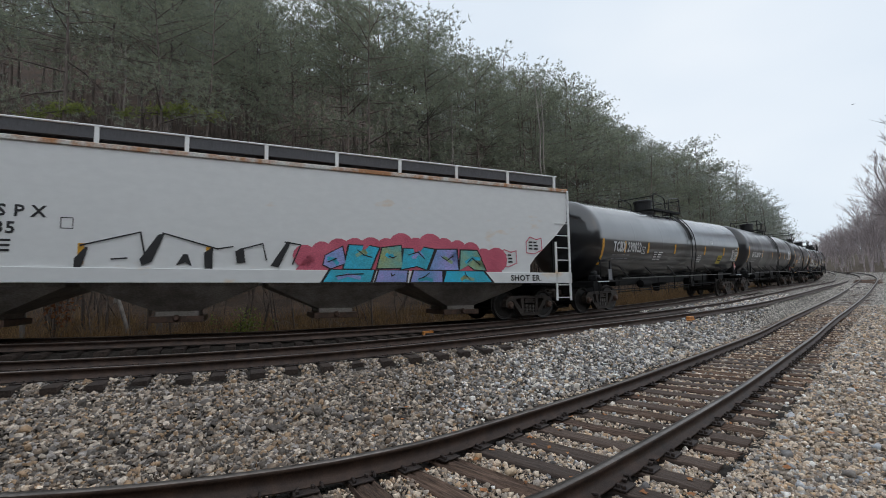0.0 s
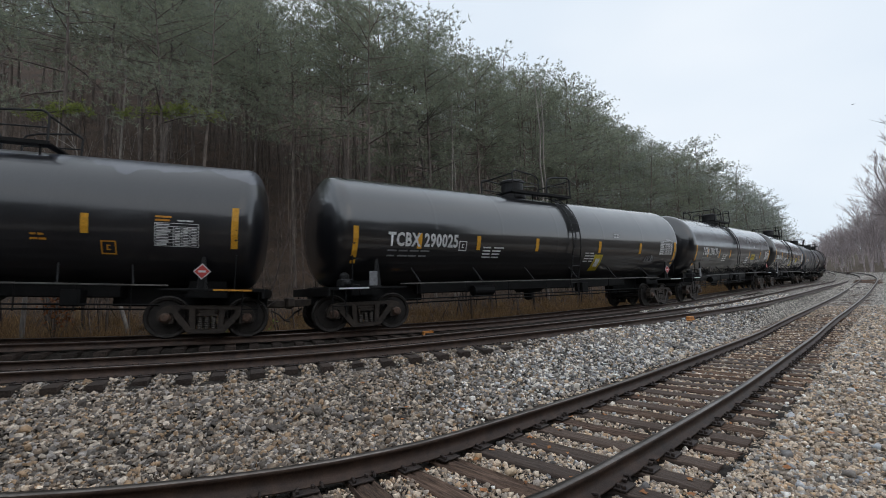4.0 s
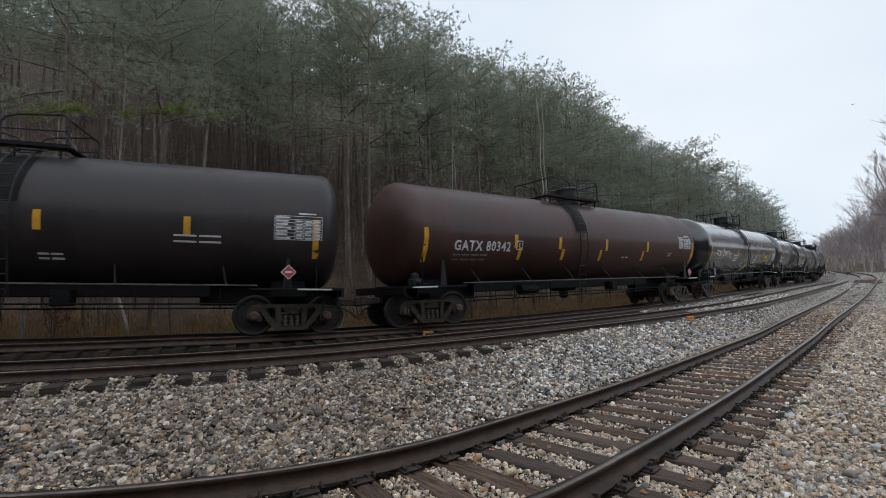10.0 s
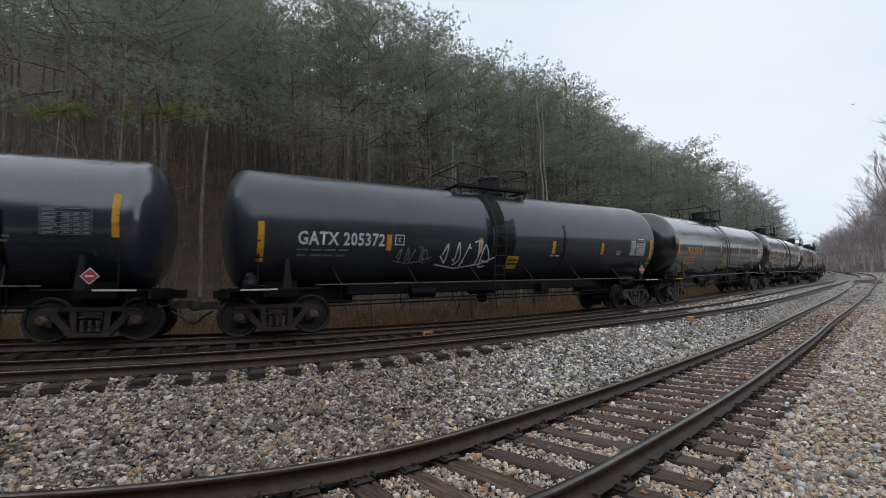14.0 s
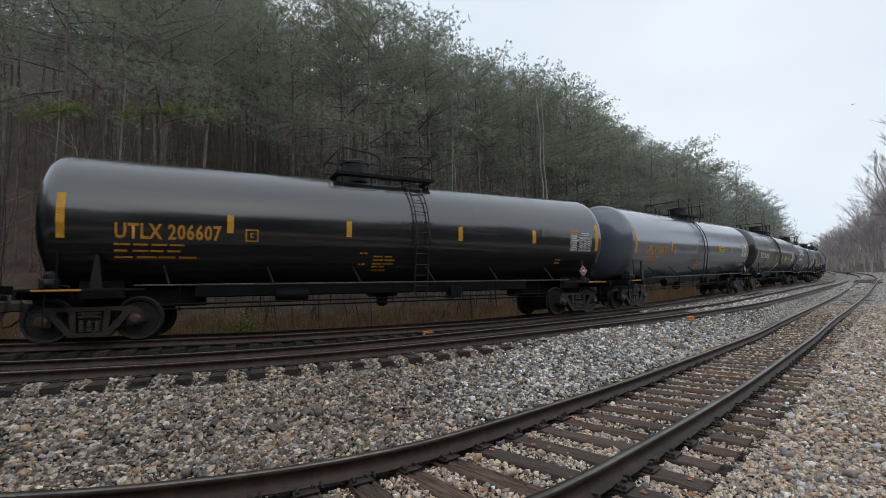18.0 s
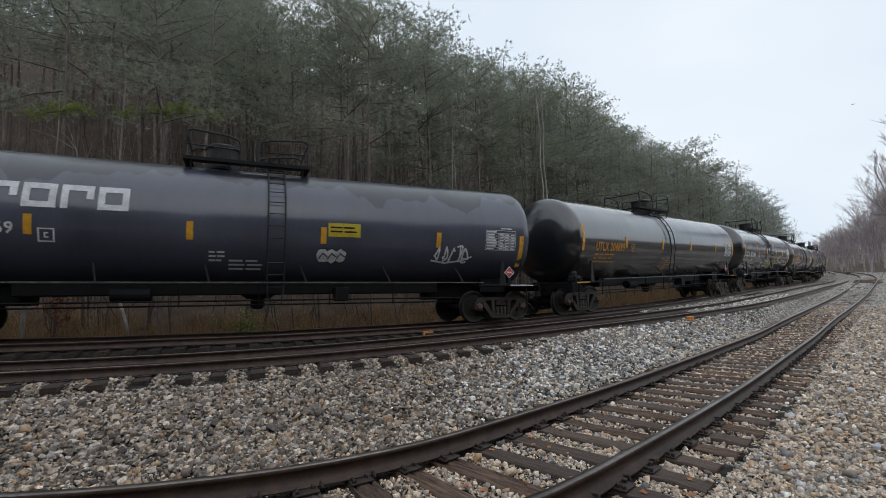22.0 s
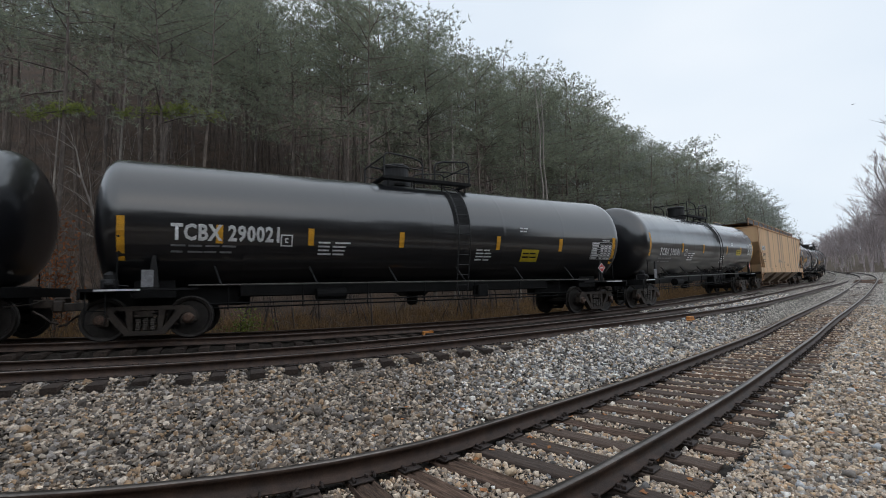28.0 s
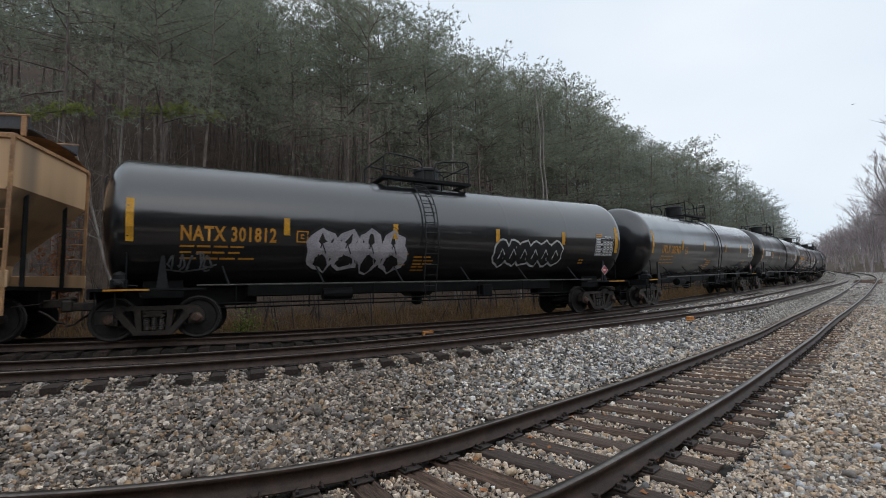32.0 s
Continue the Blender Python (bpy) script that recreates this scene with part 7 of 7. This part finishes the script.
scatter([p[1].arrays() for p in VALP], back, "valley_woods_foliage", M_UNSEEN_WOODS, "unseen dark green pine woods added across the siding", "woods")
scatter([p[0].arrays() for p in VALP], back, "valley_woods_trunks", M_BARK, "unseen grey pine trunks added across the siding", "woods")


# ---- a dark bird high over the bend ----
M_BIRD = mat("dark_plumage", (0.03, 0.028, 0.028), (0.015, 0.014, 0.014), 0.8, scale=6, fine=30, bump=0.0)
bird = tagged(new("bird"), "small dark bird gliding high in the grey sky", "bird")
bird.matrix_basis = pose(60.86, 66.0, 26.09, 0, 12, 70)
bm = bmesh.new()
revolve(bm, [(-0.14, 0.006), (-0.09, 0.028), (0.0, 0.042), (0.08, 0.03), (0.11, 0.02), (0.14, 0.005)], "x", 8)
part("body", bm, M_BIRD, bird)
for sg in (-1, 1):
    bm = bmesh.new()
    a = [bm.verts.new(p) for p in ((0.05, 0.03 * sg, 0.016), (0.06, 0.15 * sg, 0.05), (0.0, 0.29 * sg, 0.03), (-0.04, 0.15 * sg, 0.045), (-0.05, 0.03 * sg, 0.01))]
    b = [bm.verts.new((v.co.x, v.co.y, v.co.z - 0.012)) for v in a]
    bm.faces.new(a)
    bm.faces.new(b[::-1])
    for k in range(5):
        bm.faces.new((a[k], b[k], b[(k + 1) % 5], a[(k + 1) % 5]))
    bmesh.ops.recalc_face_normals(bm, faces=bm.faces)
    part("wing", bm, M_BIRD, bird)


# ---- ballast stones ----
def stone_shapes(n, seed):
    """Angular chips: uneven boxes, open below."""
    out = []
    rng = np.random.default_rng(seed)
    c = np.array([(x, y, z) for z in (-1, 1) for y in (-1, 1) for x in (-1, 1)], float)
    f = np.array([(4, 5, 7), (4, 7, 6), (0, 1, 5), (0, 5, 4), (1, 3, 7), (1, 7, 5), (3, 2, 6), (3, 6, 7), (2, 0, 4), (2, 4, 6)])
    for _ in range(n):
        v = c * rng.uniform(0.35, 1.05, (8, 3))
        v = v * (1.0, rng.uniform(0.6, 0.95), rng.uniform(0.4, 0.8))
        out.append((v, f))
    return out


def lay_stones(name, shapes, X, Y, size, rng, material, label, lift=0.45):
    H, s, d, e = ground_z(X, Y)
    V, F, base = [], [], 0
    kind = rng.integers(0, len(shapes), len(X))
    for k, (v, f) in enumerate(shapes):
        i = np.nonzero(kind == k)[0]
        if not len(i):
            continue
        # random turns
        q = rng.normal(size=(len(i), 4))
        q[:, 1:3] *= 0.3
        q /= np.linalg.norm(q, axis=1, keepdims=True)
        w, x, y, z = q.T
        R = np.stack([1 - 2 * (y * y + z * z), 2 * (x * y - z * w), 2 * (x * z + y * w), 2 * (x * y + z * w), 1 - 2 * (x * x + z * z), 2 * (y * z - x * w), 2 * (x * z - y * w), 2 * (y * z + x * w), 1 - 2 * (x * x + y * y)], -1).reshape(-1, 3, 3)
        p = np.einsum("nij,vj->nvi", R, v) * size[i][:, None, None]
        p += np.stack([X[i], Y[i], H[i] + size[i] * lift * rng.uniform(-0.6, 2.2, len(i))], -1)[:, None, :]
        V.append(p.reshape(-1, 3))
        F.append((f[None] + (base + len(v) * np.arange(len(i)))[:, None, None]).reshape(-1, 3))
        base += len(v) * len(i)
    me = fast_mesh(name, np.concatenate(V), np.concatenate(F), material)
    return tagged(new(name, me), label, "gravel", kind="stuff")


def sector(n, r0, r1, a0, a1, rng):
    r = np.sqrt(rng.uniform(r0 * r0, r1 * r1, n))
    a = np.radians(rng.uniform(a0, a1, n))
    return r * np.sin(a), r * np.cos(a)


def off_ties(s, side, key, rng):
    """True where no tie lies under the point."""
    t = np.array(TIE_S[key])
    i = np.clip(np.searchsorted(t, s), 1, len(t) - 1)
    gap = np.minimum(np.abs(s - t[i]), np.abs(s - t[i - 1]))
    return (np.abs(side) > 1.36) | (gap > 0.14)


def ballast():
    rng = np.random.default_rng(12)
    fine = coarse = stone_shapes(24, 1)
    # (count, from, to, shapes, mean size)
    for n, r0, r1, shapes, mean in ((52000, 1.5, 5.8, fine, -3.88), (66000, 5.8, 12.5, coarse, -3.66), (110000, 12.5, 34, coarse, -3.35)):
        X, Y = sector(n, r0, r1, -47 if r1 < 13 else 12, 47, rng)
        s, d, z = FAR.near(X, Y)
        s2, e, z2 = NEAR.near(X, Y)
        keep = (d > 1.0) & (np.abs(np.abs(d - GAP) - 0.75) > 0.10) & ((np.abs(e) > 0.84) | (np.abs(e) < 0.66)) & (e < 9)
        keep &= off_ties(s2, e, (True, 0), rng) & ((np.abs(e) > 1.5) | (ground_z(X, Y)[0] < z2 - 0.16))
        keep &= (d > GAP + 0.85) | (s > 26) | (r1 < 13)
        if r1 < 13:
            keep &= (d > GAP + 0.9) | ((d > 1.95) & (d < 2.65)) | (s > 26)
            keep &= off_ties(s, d - GAP, (False, GAP), rng) | (s > 17)
        X, Y, e = X[keep], Y[keep], e[keep]
        size = np.clip(rng.lognormal(mean, 0.32, len(X)), 0.012, 0.07)
        size = np.where(np.abs(e) < 1.35, size * 0.8, size)
        old = (e > -1.4) & (rng.random(len(X)) < 0.85)
        far = "" if r0 < 2 else "far_" if r0 > 12 else "middle_"
        fresh = ~old & (X > (0.1 + 0.12 * rng.normal(size=len(X))) * Y)
        worn = ~old & ~fresh
        if worn.any():
            lay_stones(far + "ballast_stones", shapes, X[worn], Y[worn], size[worn], rng, M_STONE, "loose brown-grey crushed-stone ballast")
        if fresh.any():
            lay_stones(far + "fresh_ballast_stones", shapes, X[fresh], Y[fresh], size[fresh], rng, M_STONE_F, "loose pale grey crushed-stone ballast")
        lay_stones(far + "siding_stones", shapes, X[old], Y[old], size[old] * np.where(e[old] > 1.2, 0.78, 0.9), rng, M_STONE_W, "loose tan-grey weathered stones beside the siding")


ballast()


def cribs():
    """Stones packed between the tie ends of the near main track."""
    rng = np.random.default_rng(27)
    S, side = rng.uniform(3.0, 20.0, 15000), GAP + rng.uniform(0.86, 1.75, 15000)
    keep = off_ties(S, np.zeros(len(S)), (False, GAP), rng) | (side > GAP + 1.36)
    P = np.array([FAR.at(a, b)[0] for a, b in zip(S[keep], side[keep])])
    size = np.clip(rng.lognormal(-3.72, 0.3, len(P)), 0.012, 0.05)
    lay_stones("crib_stones", stone_shapes(16, 8), P[:, 0], P[:, 1], size, rng, M_STONE, "grey stones packed between the tie ends", 0.3)


cribs()


def ballast_behind():
    """The same stones go on round and behind the viewer."""
    rng = np.random.default_rng(19)
    shapes = stone_shapes(12, 3)
    X, Y = sector(12000, 0.0, 7.5, 47, 313, rng)
    A, B = sector(900, 0.0, 1.6, -47, 47, rng)
    X, Y = np.concatenate([X, A]), np.concatenate([Y, B])
    s2, e, z2 = NEAR.near(X, Y)
    keep = ((np.abs(e) > 0.84) | (np.abs(e) < 0.66)) & off_ties(s2, e, (True, 0), rng)
    X, Y = X[keep], Y[keep]
    size = np.clip(rng.lognormal(-3.55, 0.3, len(X)), 0.014, 0.06)
    lay_stones("verge_stones", shapes, X, Y, size, rng, M_STONE_W, "loose tan-grey weathered stones beside the siding")


ballast_behind()


# ---- fallen leaves ----
M_LEAF = mat("fallen_leaf", (0.46, 0.24, 0.10), (0.30, 0.14, 0.06), 0.8, scale=8, fine=40, bump=0.2, island=[(0.7, 0.6, 0.55), (1.2, 1.0, 0.85), (0.95, 0.8, 0.6)])


def leaves():
    rng = random.Random(31)
    V, F = [], []
    spots = [(640, 852), (665, 783), (755, 840), (850, 800), (395, 760), (1510, 672), (620, 858), (835, 872), (700, 845), (930, 862), (1180, 760), (870, 800), (945, 790), (1060, 700), (1130, 690), (990, 760), (1005, 805), (1290, 740), (890, 690), (540, 725), (1515, 675), (1395, 830), (1470, 760)]
    half = 820.0
    for px, py in spots + [(rng.uniform(580, 1250), rng.uniform(690, 880)) for _ in range(26)]:
        a, b = (px - 784) / half, (py - 441) / half
        r = radians(2.013)
        a, b = a * math.cos(r) - b * math.sin(r), a * math.sin(r) + b * math.cos(r)
        t = radians(5.035)
        dx, dy, dz = a, math.cos(t) + b * math.sin(t), math.sin(t) - b * math.cos(t)
        k = (-0.55 - EYE_Z) / dz
        x, y = dx * k, dy * k
        h = float(ground_z(np.array([x]), np.array([y]))[0][0]) + rng.uniform(0.025, 0.05)
        n, base = 9, len(V)
        rot, sz = rng.uniform(0, 6.28), rng.uniform(0.02, 0.04)
        V.append((x, y, h + 0.01))
        for i in range(n):
            q = sz * (1.25 if i % 2 else 0.7)
            V.append((x + q * math.cos(rot + 6.2832 * i / n), y + q * math.sin(rot + 6.2832 * i / n), h + rng.uniform(-0.004, 0.022)))
        F += [(base, base + 1 + i, base + 1 + (i + 1) % n) for i in range(n)]
    tagged(new("fallen_leaves", fast_mesh("fallen_leaves", V, F, M_LEAF)), "dry orange-brown leaves lying on stones and ties", "leaves", kind="stuff")


leaves()

# ---- orange markers clipped beside the rails ----
M_MARK = mat("orange_marker_paint", (0.62, 0.25, 0.05), (0.45, 0.17, 0.04), 0.6, scale=9, fine=60)
for s, off in ((15.5, 0.93), (23.0, GAP + 0.92)):
    (x, y, z), a = FAR.at(s, off)
    bm = bmesh.new()
    box(bm, -0.16, 0.16, -0.06, 0.06, 0.0, 0.14, 0.015)
    box(bm, -0.18, -0.12, -0.075, 0.075, 0.0, 0.05, 0.008)
    box(bm, 0.12, 0.18, -0.075, 0.075, 0.0, 0.05, 0.008)
    o = tagged(new("rail_marker", mesh_of("rail_marker", bm, M_MARK)), "small orange painted block beside the rail", "marker", "rail markers")
    o.matrix_basis = pose(x, y, z - 0.22, 0, 0, math.degrees(a))


def travelled(t):
    """Metres that the train has run since the start."""
    return 15.138 * t - 0.01213 * t * t


def car_pose(c, reach):
    """Pose of a car whose middle is at length c, its trucks reach metres before and behind."""
    (x0, y0, z0), _ = FAR.at(c - reach, 0, rise(c - reach))
    (x1, y1, z1), _ = FAR.at(c + reach, 0, rise(c + reach))
    yaw = math.atan2(y1 - y0, x1 - x0)
    pitch = math.atan2(z1 - z0, math.hypot(x1 - x0, y1 - y0))
    return pose((x0 + x1) / 2, (y0 + y1) / 2, (z0 + z1) / 2, 0, -math.degrees(pitch), math.degrees(yaw)), yaw


def motions():
    number = {root: k for k, root in TRAIN.items()}
    for k, root in TRAIN.items():
        reach = LENGTH[k] / 2 - 2.0
        rows, t = [], 0.0
        while t < 32.001:
            c = CENTRE[k] - travelled(t)
            rows.append((t, car_pose(max(c, -66), reach)[0]))
            t += 0.2 if c < 60 else 0.4
            t = round(t, 3)
        if rows[-1][0] < 32.0:
            rows.append((32.0, car_pose(max(CENTRE[k] - travelled(32.0), -66), reach)[0]))
        walk(root, rows)
    for root, ob, x in TRUCKS:
        k = number[root]
        reach = LENGTH[k] / 2 - 2.0
        rows, t, last = [], 0.0, None
        while t < 32.001:
            c = CENTRE[k] - travelled(t)
            if -30 < c < 70 or t == 0:
                c = max(c, -60)
                turn = math.degrees(FAR.at(c + x)[1] - car_pose(c, reach)[1])
                rows.append((t, pose(x, 0, 0, 0, 0, turn)))
                last = turn
            t = round(t + 0.2, 3)
        rows.append((32.0, pose(x, 0, 0, 0, 0, last)) if rows[-1][0] < 32.0 else rows.pop())
        if len(rows) == 1:
            rows = [(0.0, rows[0][1]), rows[0]]
        walk(ob, rows)

    # wheels roll while their car is near
    for root, ob, x in WHEELSETS:
        k = number[root]
        rows = []
        for n in range(961):
            t = n / 30
            c = CENTRE[k] - travelled(t)
            if -16 < c < 38:
                turn = -math.degrees((travelled(t) - CENTRE[k]) / 0.497)
                rows.append((t, pose(x, 0, 0.497, 0, turn % 360.0, 0)))
        if len(rows) < 2:
            continue
        if rows[0][0] > 0:
            rows.insert(0, (0.0, rows[0][1]))
        if rows[-1][0] < 32.0:
            rows.append((32.0, rows[-1][1]))
        walk(ob, rows)


motions()
